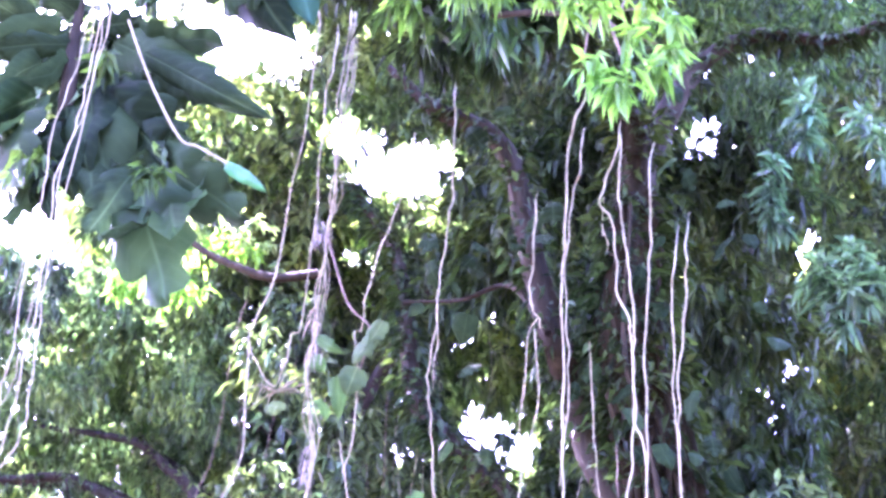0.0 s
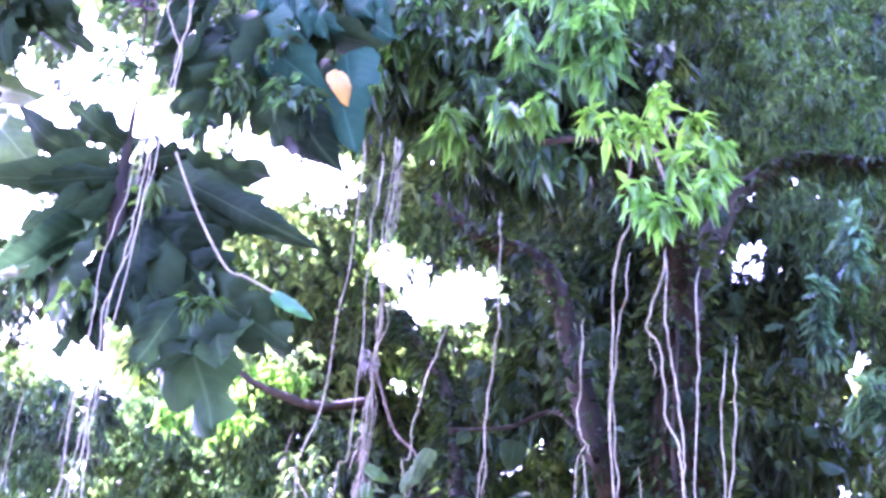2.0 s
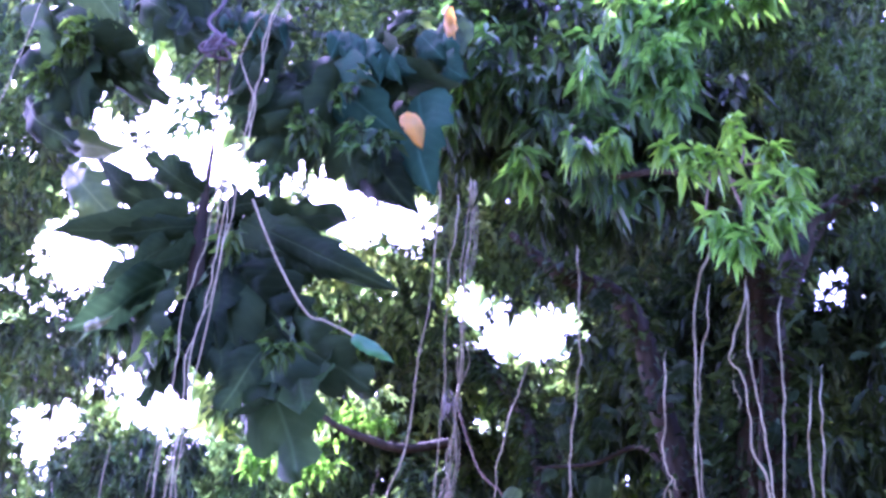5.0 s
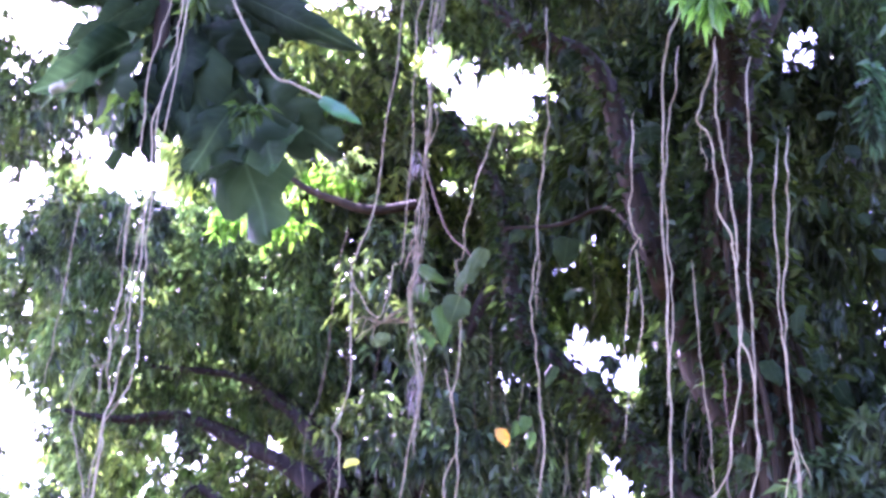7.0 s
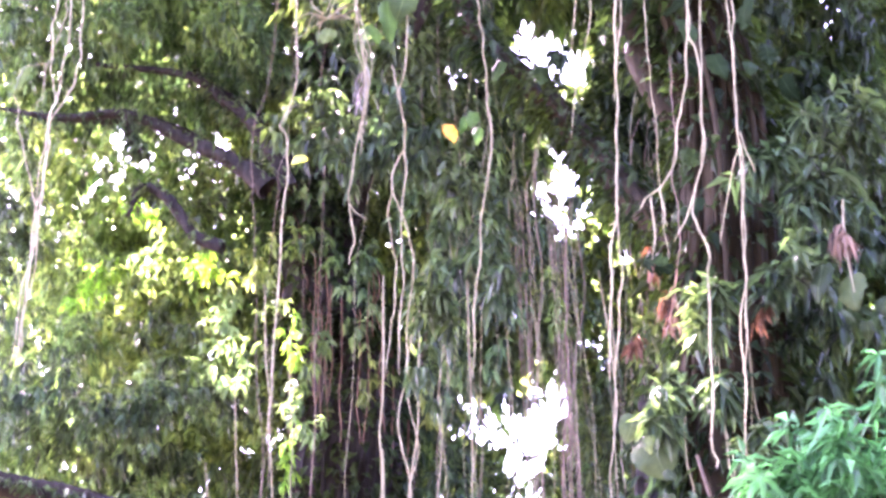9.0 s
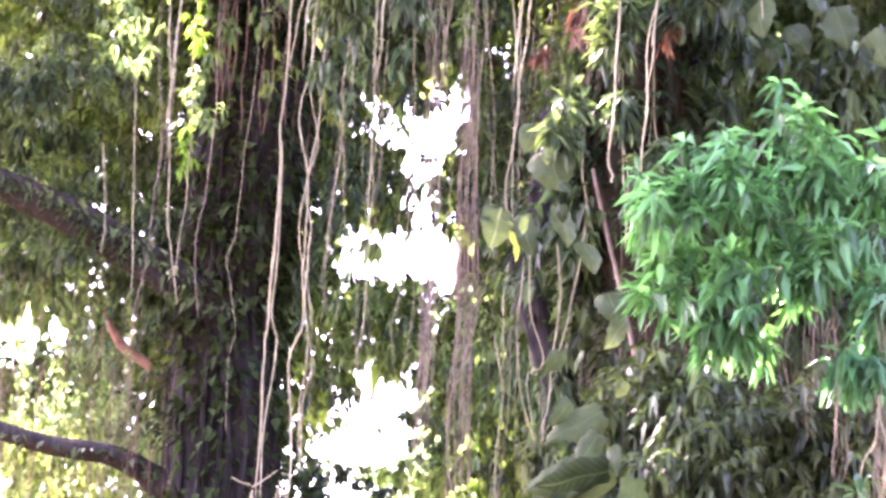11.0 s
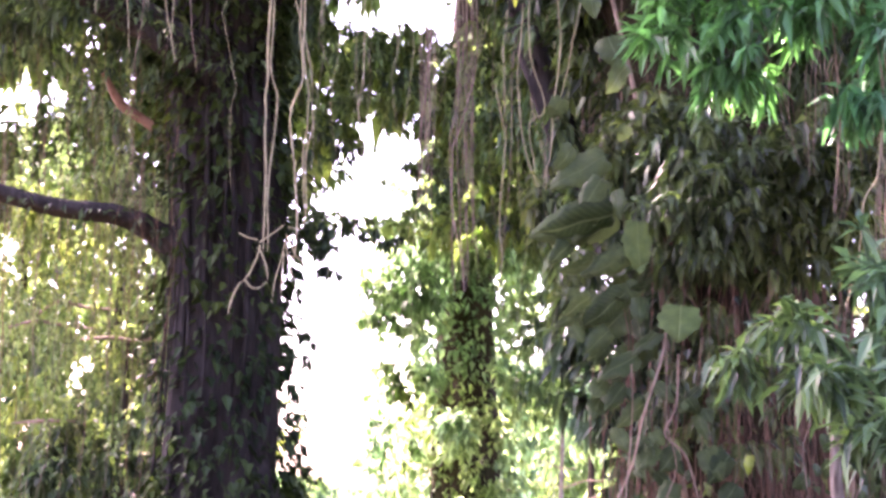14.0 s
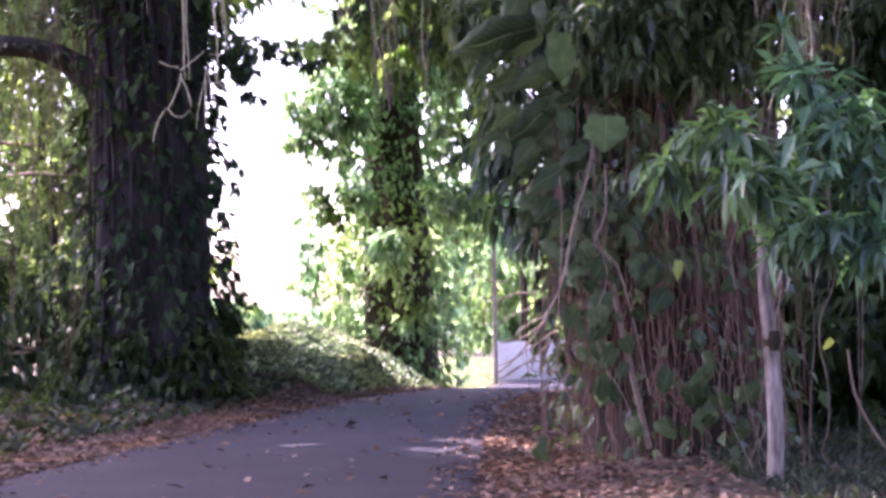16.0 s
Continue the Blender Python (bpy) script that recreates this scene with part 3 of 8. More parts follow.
for k, (pts, r) in enumerate((
    ([(-11.11, 25.00, 17.43), (-9.90, 25.00, 17.16), (-8.85, 25.00, 17.20), (-8.20, 25.00, 16.95), (-7.44, 25.00, 16.51), (-6.70, 25.00, 16.11), (-6.07, 25.00, 15.57)], [0.03, 0.07, 0.09, 0.1, 0.12, 0.14, 0.2]),
    ([(-9.47, 25.20, 18.40), (-7.72, 25.20, 18.07), (-7.05, 25.20, 17.53), (-6.61, 25.20, 17.14), (-6.05, 25.20, 16.35), (-5.72, 25.20, 15.65)], [0.04, 0.08, 0.09, 0.1, 0.12, 0.16]),
    ([(-8.48, 25.00, 15.11), (-8.33, 25.00, 15.65), (-8.03, 25.00, 15.63), (-7.65, 25.00, 15.27), (-7.26, 25.00, 14.70), (-6.75, 25.00, 14.45)], [0.04, 0.07, 0.09, 0.1, 0.1, 0.12]),
    ([(-8.59, 24.60, 16.93), (-8.38, 24.60, 16.34), (-8.21, 24.60, 16.15)], [0.03, 0.05, 0.06]),
)):
    limb = tube("limb", pts, r, BARK_FAR, far_tree, 12, 10, 0.2, 60 + k)
    coat("climbing_leaves", limb, pts, r, 260, 0.2, 0.18, LEAF_DARK, 160 + k, 2.5)
foliage("crown", far_tree, [
    ((-8.08, 25.0, 20.75), (1.84, 1.5, 1.19)), ((-10.7, 25.5, 20.87), (1.91, 1.5, 1.69)), ((-11.67, 25.5, 21.76), (1.27, 1.2, 1.38)), ((-8.03, 26.0, 19.22), (2.38, 1.5, 1.84)),
    ((-10.76, 26.0, 18.96), (1.65, 1.2, 1.21)), ((-9.77, 26.0, 19.33), (2.42, 1.5, 1.65)), ((-6.6, 26.5, 19.43), (1.63, 1.5, 1.96)), ((-6.61, 24.0, 23.45), (1.1, 1.0, 0.88)),
    ((-11.81, 25.0, 21.78), (1.26, 1.2, 1.03)), ((-11.45, 29.0, 14.75), (1.24, 1.0, 1.24)), ((-11.55, 29.0, 12.9), (1.44, 1.0, 0.89)), ((-10.47, 28.0, 15.92), (0.99, 0.8, 0.77)), ((-12.46, 24.0, 24.05), (0.94, 1.2, 1.29)),
], 22, LEAF_MID, 0.24, 0.14, 8, 0.7, 51, label="mid-green mango-like leaves")
foliage("crown", far_tree, [
    ((-5.2, 25.5, 22.35), (1.22, 1.0, 2.22)), ((-4.11, 26.0, 21.27), (1.75, 1.0, 2.19)), ((-5.82, 25.0, 22.69), (1.44, 1.0, 1.22)), ((-3.62, 26.5, 17.61), (1.14, 1.0, 1.25)), ((-5.22, 27.0, 18.72), (1.62, 1.0, 2.16)),
    ((-3.39, 27.0, 18.26), (1.6, 1.2, 2.13)), ((-2.44, 28.0, 15.74), (1.57, 1.2, 2.31)), ((-9.48, 29.0, 13.05), (2.72, 1.5, 0.98)), ((-7.93, 29.0, 10.24), (2.71, 1.2, 1.36)), ((-5.59, 23.0, 23.93), (0.87, 1.0, 1.19)),
    ((-3.69, 29.0, 12.31), (0.93, 1.0, 2.7)), ((-0.51, 30.0, 12.85), (0.64, 1.0, 2.14)), ((-2.05, 30.0, 15.09), (2.2, 1.0, 0.88)),
], 20, LEAF_DARK, 0.28, 0.16, 8, 0.7, 52, label="dark shaded inner foliage")
# clumps given sunlit greens where little direct sun arrives
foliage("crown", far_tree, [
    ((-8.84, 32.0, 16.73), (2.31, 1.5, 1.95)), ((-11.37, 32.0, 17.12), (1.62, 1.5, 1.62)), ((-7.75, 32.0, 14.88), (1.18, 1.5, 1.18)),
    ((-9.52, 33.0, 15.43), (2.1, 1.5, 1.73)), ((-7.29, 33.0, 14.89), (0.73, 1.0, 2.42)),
], 16, LEAF_SUNLIT, 0.26, 0.16, 8, 0.6, 53, label="sunlit yellow-green leaves")
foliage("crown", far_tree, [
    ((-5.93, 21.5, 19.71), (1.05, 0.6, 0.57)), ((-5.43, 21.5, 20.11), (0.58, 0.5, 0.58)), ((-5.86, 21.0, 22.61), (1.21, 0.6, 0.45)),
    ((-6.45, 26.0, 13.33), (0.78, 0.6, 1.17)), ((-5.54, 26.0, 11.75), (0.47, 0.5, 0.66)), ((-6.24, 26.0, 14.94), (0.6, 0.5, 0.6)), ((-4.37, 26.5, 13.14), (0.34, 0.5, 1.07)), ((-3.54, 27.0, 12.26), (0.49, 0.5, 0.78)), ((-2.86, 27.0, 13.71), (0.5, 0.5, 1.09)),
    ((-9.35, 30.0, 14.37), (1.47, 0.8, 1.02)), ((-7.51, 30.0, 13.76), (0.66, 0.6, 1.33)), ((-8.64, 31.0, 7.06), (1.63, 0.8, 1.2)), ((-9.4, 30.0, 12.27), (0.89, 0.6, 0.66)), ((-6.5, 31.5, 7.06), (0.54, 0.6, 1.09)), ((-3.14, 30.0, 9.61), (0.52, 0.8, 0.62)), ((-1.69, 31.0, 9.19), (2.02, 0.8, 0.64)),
], 13, LEAF_SUNLIT_LIME, 0.22, 0.18, 7, 0.7, 58, label="pale lime-green leaves catching the light")
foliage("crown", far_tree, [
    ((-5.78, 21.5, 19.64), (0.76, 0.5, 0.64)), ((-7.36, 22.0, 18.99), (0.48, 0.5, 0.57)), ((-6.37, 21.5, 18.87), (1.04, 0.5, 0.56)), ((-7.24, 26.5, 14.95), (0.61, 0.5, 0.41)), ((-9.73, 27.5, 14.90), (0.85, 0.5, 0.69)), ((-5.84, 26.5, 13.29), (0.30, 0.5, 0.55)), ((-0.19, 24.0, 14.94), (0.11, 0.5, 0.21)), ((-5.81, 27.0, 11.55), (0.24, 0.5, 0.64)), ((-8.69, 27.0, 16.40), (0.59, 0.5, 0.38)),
], 15, LEAF_BACKLIT, 0.24, 0.17, 7, 0.7, 59, label="yellow-green leaves lit through by the sun")
coat("climbing_leaves", near_tree, NEAR_TRUNK[2:], NEAR_R[2:], 4800, 0.26, 0.22, LEAF_SHADED, 55, 0.5, label="dark climbing vine leaves")
PROP = [(0.26, 18.8, 9.5), (0.17, 18.8, 7.85), (0.06, 18.8, 6.95), (1.0, 18.9, 4.6), (1.9, 18.9, 3.4)]
prop = tube("prop_root", PROP, [0.1, 0.13, 0.14, 0.15, 0.18], BARK_FAR, near_tree, 18, 14, 0.45, 91, "dark brown prop root grown thick as a trunk")
coat("climbing_leaves", prop, PROP, [0.1, 0.13, 0.14, 0.15, 0.18], 420, 0.2, 0.26, LEAF_SHADED, 92, 1.1)
foliage("crown", near_tree, [
    ((-3.80, 20.2, 13.90), (1.00, 0.8, 0.90)), ((-1.09, 24.0, 17.46), (0.26, 0.4, 0.32)), ((-0.88, 24.0, 14.65), (0.18, 0.4, 0.36)), ((-1.34, 24.0, 16.89), (0.21, 0.4, 0.23)), ((-1.77, 26.0, 12.04), (0.28, 0.4, 0.30)), ((-3.52, 20.6, 15.25), (0.67, 0.7, 0.96)), ((-2.82, 20.4, 13.78), (0.64, 0.7, 0.84)), ((-2.04, 20.2, 12.45), (0.58, 0.7, 0.87)), ((-1.77, 20.0, 11.40), (0.45, 0.7, 0.75)), ((-4.38, 21.2, 17.22), (0.71, 0.7, 1.01)), ((-2.49, 20.4, 10.88), (0.45, 0.7, 0.83)),
], 24, LEAF_DARK, 0.26, 0.19, 8, 0.8, 36, lumps=12, tight=0.5, label="dark green leaves behind the hanging roots")
LOWER = [(2.6, 19.0, 0.0), (2.44, 19.0, 1.94), (2.3, 18.7, 4.89)]
coat("climbing_leaves", near_tree, LOWER, [1.2, 1.1, 1.0], 900, 0.16, 0.4, LEAF_OLIVE, 56, 0.25, label="scattered small climbing leaves")
foliage("vine_curtain", near_tree, [((0.98, 17.6, 2.4), (0.32, 0.4, 1.18)), ((1.3, 17.6, 1.4), (0.3, 0.3, 0.3)), ((0.68, 18.2, 4.49), (0.28, 0.3, 0.92)), ((0.81, 18.0, 3.25), (0.27, 0.3, 0.54)), ((0.5, 18.2, 3.74), (0.15, 0.3, 0.49))], 10, LEAF_OLIVE, 0.2, 0.32, 5, 0.9, 57, label="olive climbing leaves among roots")
coat("climbing_leaves", far_tree, FAR_TRUNK, [r + 0.05 for r in FAR_R], 10000, 0.26, 0.34, LEAF_SHADED, 54, 0.3, label="dark climbing vine leaves")

foliage("crown", far_tree, [
    ((-9.96, 22.0, 19.24), (0.65, 0.8, 1.15)), ((-11.03, 22.5, 19.05), (0.56, 0.8, 1.38)), ((-9.22, 22.5, 18.57), (0.84, 0.8, 1.24)), ((-10.26, 23.0, 17.82), (0.90, 0.8, 1.24)), ((-8.65, 23.5, 18.01), (0.95, 0.8, 1.21)), ((-7.79, 23.5, 19.77), (0.97, 0.8, 0.74)), ((-6.93, 24.0, 18.43), (0.90, 0.8, 0.95)), ((-6.51, 24.0, 20.01), (0.83, 0.8, 0.73)),
], 20, LEAF_MID, 0.26, 0.15, 8, 0.8, 510, label="bluish-green leaves in shade against the sky")

foliage("crown", far_tree, [
    ((-10.29, 25.5, 12.21), (1.08, 0.8, 1.14)), ((-8.31, 26.5, 12.06), (1.38, 0.8, 0.72)), ((-8.39, 27.5, 14.03), (0.68, 0.8, 0.83)), ((-10.83, 25.5, 14.02), (0.61, 0.8, 0.96)), ((-10.49, 26.0, 15.70), (0.73, 0.8, 0.88)),
], 20, LEAF_DARK, 0.24, 0.18, 8, 0.8, 511, label="dark green leaves in shade below the limbs")

foliage("crown", far_tree, [
    ((-10.92, 25.0, 18.99), (0.81, 0.8, 1.26)), ((-10.52, 25.5, 17.43), (0.74, 0.8, 1.32)), ((-10.97, 26.0, 16.20), (0.64, 0.8, 0.91)),
], 18, LEAF_SUNLIT, 0.24, 0.18, 8, 0.8, 512, label="hazy green leaves at the bright edge")

foliage("crown", far_tree, [
    ((-5.35, 26.4, 15.38), (0.71, 0.5, 1.04)), ((-4.56, 26.4, 14.33), (0.54, 0.5, 1.11)), ((-3.50, 25.5, 14.59), (0.58, 0.5, 1.20)), ((-2.48, 25.0, 15.57), (0.57, 0.5, 1.21)), ((-2.03, 25.0, 13.13), (0.46, 0.5, 0.81)), ((-4.02, 25.5, 16.80), (0.50, 0.5, 1.00)), ((-5.56, 26.4, 12.99), (0.39, 0.5, 0.97)), ((-1.03, 24.0, 12.71), (0.40, 0.5, 0.68)),
], 11, LEAF_MID, 0.24, 0.2, 7, 0.8, 513, label="mid-green leaves among the hanging roots")

foliage("crown", far_tree, [
    ((-7.89, 24.6, 20.04), (0.79, 0.6, 0.89)), ((-6.61, 25.0, 19.33), (0.63, 0.6, 0.98)), ((-9.06, 24.6, 19.38), (0.63, 0.6, 0.88)), ((-5.02, 25.5, 19.35), (0.63, 0.6, 0.91)),
], 14, LEAF_SUNLIT, 0.26, 0.18, 8, 0.8, 514, label="pale green leaves in the light")

foliage("crown", far_tree, [
    ((-9.85, 20.5, 17.99), (0.65, 0.8, 0.83)), ((-9.14, 20.5, 18.23), (0.65, 0.8, 0.89)), ((-8.33, 20.8, 17.96), (0.55, 0.8, 0.62)), ((-10.82, 20.5, 20.40), (0.55, 0.8, 1.16)), ((-10.12, 20.5, 20.16), (0.39, 0.8, 0.49)),
], 24, LEAF_DARK, 0.24, 0.17, 8, 0.7, 515, lumps=12, label="dark crown of leaves against the sky")

# ---- tree beyond the bank ----
mid_tree = thing("vine_covered_tree", (-1.2, 46, -0.5), "vine-smothered tree trunk at the sunny road bend", "tree")
MID_TRUNK = [(-1.1, 46, -0.7), (-1.2, 46.0, 4.07), (-1.37, 46.0, 7.93), (-1.35, 45.0, 12.05), (-1.14, 44.0, 14.01), (-1.17, 43.0, 20.18)]
tube("trunk", MID_TRUNK, [1.0, 0.8, 0.7, 0.7, 0.6, 0.4], BARK, mid_tree, 20, 8, 0.2, 4)
# this tree's sunlit haze is in its leaf colour
coat("climbing_leaves", mid_tree, MID_TRUNK[:4], [1.2, 1.1, 1.0, 0.9], 6000, 0.26, 0.34, LEAF_HAZY, 61, 0.45)
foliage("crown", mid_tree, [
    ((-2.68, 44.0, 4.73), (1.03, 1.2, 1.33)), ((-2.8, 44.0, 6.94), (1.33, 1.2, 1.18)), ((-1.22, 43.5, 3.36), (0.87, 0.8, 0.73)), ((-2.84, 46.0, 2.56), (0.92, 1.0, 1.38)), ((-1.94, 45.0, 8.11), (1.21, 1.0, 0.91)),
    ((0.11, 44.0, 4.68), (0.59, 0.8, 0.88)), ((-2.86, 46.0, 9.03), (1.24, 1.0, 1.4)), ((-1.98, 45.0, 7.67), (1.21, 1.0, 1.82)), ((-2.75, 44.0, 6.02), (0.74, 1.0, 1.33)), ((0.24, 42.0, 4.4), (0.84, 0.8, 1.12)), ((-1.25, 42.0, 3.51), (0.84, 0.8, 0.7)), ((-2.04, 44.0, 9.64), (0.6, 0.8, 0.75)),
], 12, LEAF_HAZY, 0.28, 0.2, 8, 0.7, 62, label="sunlit pale green leaves")
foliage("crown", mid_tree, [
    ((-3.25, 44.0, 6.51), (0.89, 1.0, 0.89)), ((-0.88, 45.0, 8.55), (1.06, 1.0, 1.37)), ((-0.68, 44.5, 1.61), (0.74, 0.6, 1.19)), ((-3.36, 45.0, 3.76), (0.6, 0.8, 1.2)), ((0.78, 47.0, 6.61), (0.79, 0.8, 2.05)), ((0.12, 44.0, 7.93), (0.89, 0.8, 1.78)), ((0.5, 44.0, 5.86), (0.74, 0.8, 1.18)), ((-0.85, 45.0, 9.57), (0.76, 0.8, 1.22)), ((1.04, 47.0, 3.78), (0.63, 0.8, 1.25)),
], 12, LEAF_HAZY, 0.28, 0.2, 8, 0.7, 64, label="sunlit pale green leaves")

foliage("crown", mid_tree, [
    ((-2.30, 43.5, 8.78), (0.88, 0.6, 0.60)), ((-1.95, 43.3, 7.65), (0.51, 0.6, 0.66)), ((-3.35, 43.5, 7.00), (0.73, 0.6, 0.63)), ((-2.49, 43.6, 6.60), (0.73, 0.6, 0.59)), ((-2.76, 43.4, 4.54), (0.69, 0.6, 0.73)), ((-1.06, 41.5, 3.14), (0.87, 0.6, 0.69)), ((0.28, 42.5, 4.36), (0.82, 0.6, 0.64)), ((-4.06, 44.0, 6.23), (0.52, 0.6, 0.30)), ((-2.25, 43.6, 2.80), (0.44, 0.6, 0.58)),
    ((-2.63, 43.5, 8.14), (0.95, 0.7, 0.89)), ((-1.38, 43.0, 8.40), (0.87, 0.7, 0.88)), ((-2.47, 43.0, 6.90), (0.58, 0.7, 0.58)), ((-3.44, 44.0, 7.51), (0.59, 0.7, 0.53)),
], 15, LEAF_HAZY, 0.3, 0.2, 7, 0.7, 63, label="bright yellow-green leaves in the sun")

# ---- woods ----
def woodland_tree(x, y, h, spread, seed, material, lean=0.0):
    rg = np.random.default_rng(seed)
    z = float(ground_z(x, y))
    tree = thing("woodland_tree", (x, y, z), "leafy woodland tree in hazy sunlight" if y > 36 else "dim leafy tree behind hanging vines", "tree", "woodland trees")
    tube("trunk", [(x, y, z - 0.2), (x + lean, y, z + h * 0.35), (x + lean * 2, y, z + h * 0.75)], [h * 0.018, h * 0.013, h * 0.006], BARK, tree, 10, 6, 0.15, seed)
    blobs = []
    for k in range(9):
        blobs.append(((x + lean * 1.5 + rg.uniform(-0.7, 0.7) * spread, y + rg.uniform(-0.5, 0.5) * spread, z + h * rg.uniform(0.25, 0.95)), (spread * rg.uniform(0.3, 0.5),) * 2 + (h * rg.uniform(0.10, 0.16),)))
    foliage("crown", tree, blobs, 6, material, 0.38, 0.2, 7, 0.6, seed)
    return tree


# hazy sunlight of the far trees is put into their leaf colour
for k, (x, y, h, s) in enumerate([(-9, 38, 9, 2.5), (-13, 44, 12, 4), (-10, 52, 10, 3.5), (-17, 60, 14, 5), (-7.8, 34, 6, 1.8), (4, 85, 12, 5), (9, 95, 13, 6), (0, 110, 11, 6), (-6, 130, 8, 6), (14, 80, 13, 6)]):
    woodland_tree(x, y, h, s, 200 + k, LEAF_SUNLIT)
# gloom behind the vines is put into a darker leaf colour
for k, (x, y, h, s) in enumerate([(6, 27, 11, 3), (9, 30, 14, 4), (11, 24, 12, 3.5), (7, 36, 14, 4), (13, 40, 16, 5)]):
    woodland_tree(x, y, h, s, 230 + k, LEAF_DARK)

def unseen_blocker_tree(x, y, h, spread, seed):
    """An unseen tree beside or behind the viewer, added to block skylight."""
    rg = np.random.default_rng(seed)
    z = float(ground_z(x, y))
    tree = thing("woodland_tree", (x, y, z), "unseen leafy tree added to block skylight from the lane", "tree", "woodland trees")
    tube("trunk", [(x, y, z - 0.2), (x + 0.3, y, z + h * 0.4), (x - 0.2, y, z + h * 0.8)], [h * 0.025, h * 0.018, h * 0.006], BARK, tree, 10, 6, 0.15, seed)
    blobs = [((x + rg.uniform(-0.6, 0.6) * spread, y + rg.uniform(-0.6, 0.6) * spread, z + h * rg.uniform(0.35, 0.95)), (spread * rg.uniform(0.4, 0.6),) * 2 + (h * rg.uniform(0.14, 0.22),)) for k in range(11)]
    foliage("crown", tree, blobs, 2.4, LEAF_DARK, 0.9, 0.26, 6, 0.6, seed)


# all stand out of view, added to darken trunks and verge
for k, (x, y, h, s) in enumerate([(9, 3, 17, 5), (15, 11, 18, 5), (14, -5, 17, 6), (-14, 11, 9, 4), (-14, 2, 12, 5)]):
    unseen_blocker_tree(x, y, h, s, 260 + k)



# unseen tree added above the viewer to cut skylight on near leaves
unseen_overhead_tree = thing("banyan_tree", (-2, -9, 0), "unseen tree added overhead to block skylight and sun", "tree")
tube("trunk", [(-2, -9, -0.2), (-1.8, -9, 6), (-2.1, -8.6, 13), (-2, -8, 18)], [1.1, 0.8, 0.7, 0.45], BARK, unseen_overhead_tree, 20, 8, 0.2, 279)
for k, (x, y, z) in enumerate([(-8, -3, 23), (-1, -4, 24), (6, -2, 22), (-5, 2, 27), (3, 2, 27), (-11, 2, 26)]):
    rg6 = np.random.default_rng(280 + k)
    tube("limb", [(-2.05, -8.3, 15.5), ((x - 2) / 2, (y - 8) / 2, (z + 15.5) / 2 + 1), (x, y, z)], [0.3, 0.2, 0.06], BARK, unseen_overhead_tree, 9, 8, 0.15, 280 + k)
    foliage("crown", unseen_overhead_tree, [((x + rg6.uniform(-4, 4), y + rg6.uniform(-2.4, 2.4), z + rg6.uniform(-0.6, 1.2)), (2.4, 2.4, 1.1)) for q in range(5)], 2.6, LEAF_DARK, 0.8, 0.24, 6, 0.6, 280 + k)

# unseen clumps added to keep direct sun off the large leaves
foliage("crown", unseen_overhead_tree, [((-10.7, 16.9, 28.5), (1.3, 1.3, 0.9)), ((-12.1, 18.0, 31.0), (1.3, 1.3, 0.9))], 9, LEAF_DARK, 0.6, 0.24, 6, 0.6, 291)


def thicket(name, blobs, density, material, length, width, seed, label):
    t = thing(name, (blobs[0][0][0], blobs[0][0][1], float(ground_z(blobs[0][0][0], blobs[0][0][1]))), label, "thicket", kind="stuff")
    foliage("leaves", t, blobs, density, material, length, width, 8, 0.8, seed)


# undergrowth coloured near-black in place of the shade under the trees
thicket("thicket", [((5.6, 22, 1.5), (1.6, 1, 2.2)), ((7.6, 23, 2), (1.8, 1, 2.5)), ((6.4, 24, 4.5), (2.6, 1, 2)), ((9, 24, 4.5), (2, 1, 2.5)), ((4.3, 22.5, 2.5), (1.0, 0.8, 2.5)), ((5.2, 21.2, 0.9), (1.8, 0.8, 1.2)), ((8.4, 21.5, 1.0), (2.2, 0.8, 1.4))], 26, LEAF_SHADED, 0.34, 0.2, 81, "dark dense undergrowth behind the hanging vines")
thicket("thicket", [((-7.5, 31.0, 0.9), (1.6, 1.0, 0.74)), ((-6.88, 31.5, 1.71), (0.75, 0.8, 1.18)), ((-8.16, 32.0, 2.16), (0.99, 0.8, 0.88)), ((-8.74, 31.0, 1.33), (1.29, 1.0, 1.18))], 14, LEAF_DARK, 0.28, 0.26, 82, "dark leafy growth at the foot of the far banyan")
# the thicket's sunlight lies in its lime leaf colour
thicket("thicket", [((-8.44, 35.0, 4.78), (2.05, 1.0, 1.81)), ((-7.96, 35.0, 6.89), (1.69, 1.0, 1.45)), ((-9.12, 34.0, 3.11), (1.88, 1.0, 1.29)), ((-7.64, 34.5, 3.22), (0.83, 0.8, 1.41))], 14, LEAF_SUNLIT_LIME, 0.22, 0.2, 83, "sunlit yellow-green thicket hung with vines")
thicket("thicket", [((-4.13, 33.0, 2.0), (0.44, 0.6, 0.67)), ((-4.06, 31.0, 4.36), (0.42, 0.4, 1.15)), ((-3.62, 31.0, 6.33), (0.63, 0.4, 0.63))], 12, LEAF_DARK, 0.2, 0.3, 84, "dark leafy shoots silhouetted against the sky")
hanging = thing("hanging_vines", (0.65, 27.0, 5.57), "dark leafy vines hanging over the road mouth", "vine", kind="stuff")
foliage("leaves", hanging, [((0.65, 27.0, 5.57), (0.5, 0.6, 1.36)), ((0.44, 27.0, 4.12), (0.36, 0.5, 1.08)), ((-0.37, 27.0, 7.19), (0.74, 0.6, 1.38)), ((0.22, 26.0, 8.14), (0.71, 0.6, 1.52)), ((1.08, 38.0, 6.16), (0.77, 0.8, 1.4)), ((0.97, 40.0, 4.65), (0.94, 0.8, 1.07)), ((0.27, 36.0, 7.63), (0.85, 0.8, 0.97))], 16, LEAF_MID, 0.22, 0.22, 7, 0.9, 88)
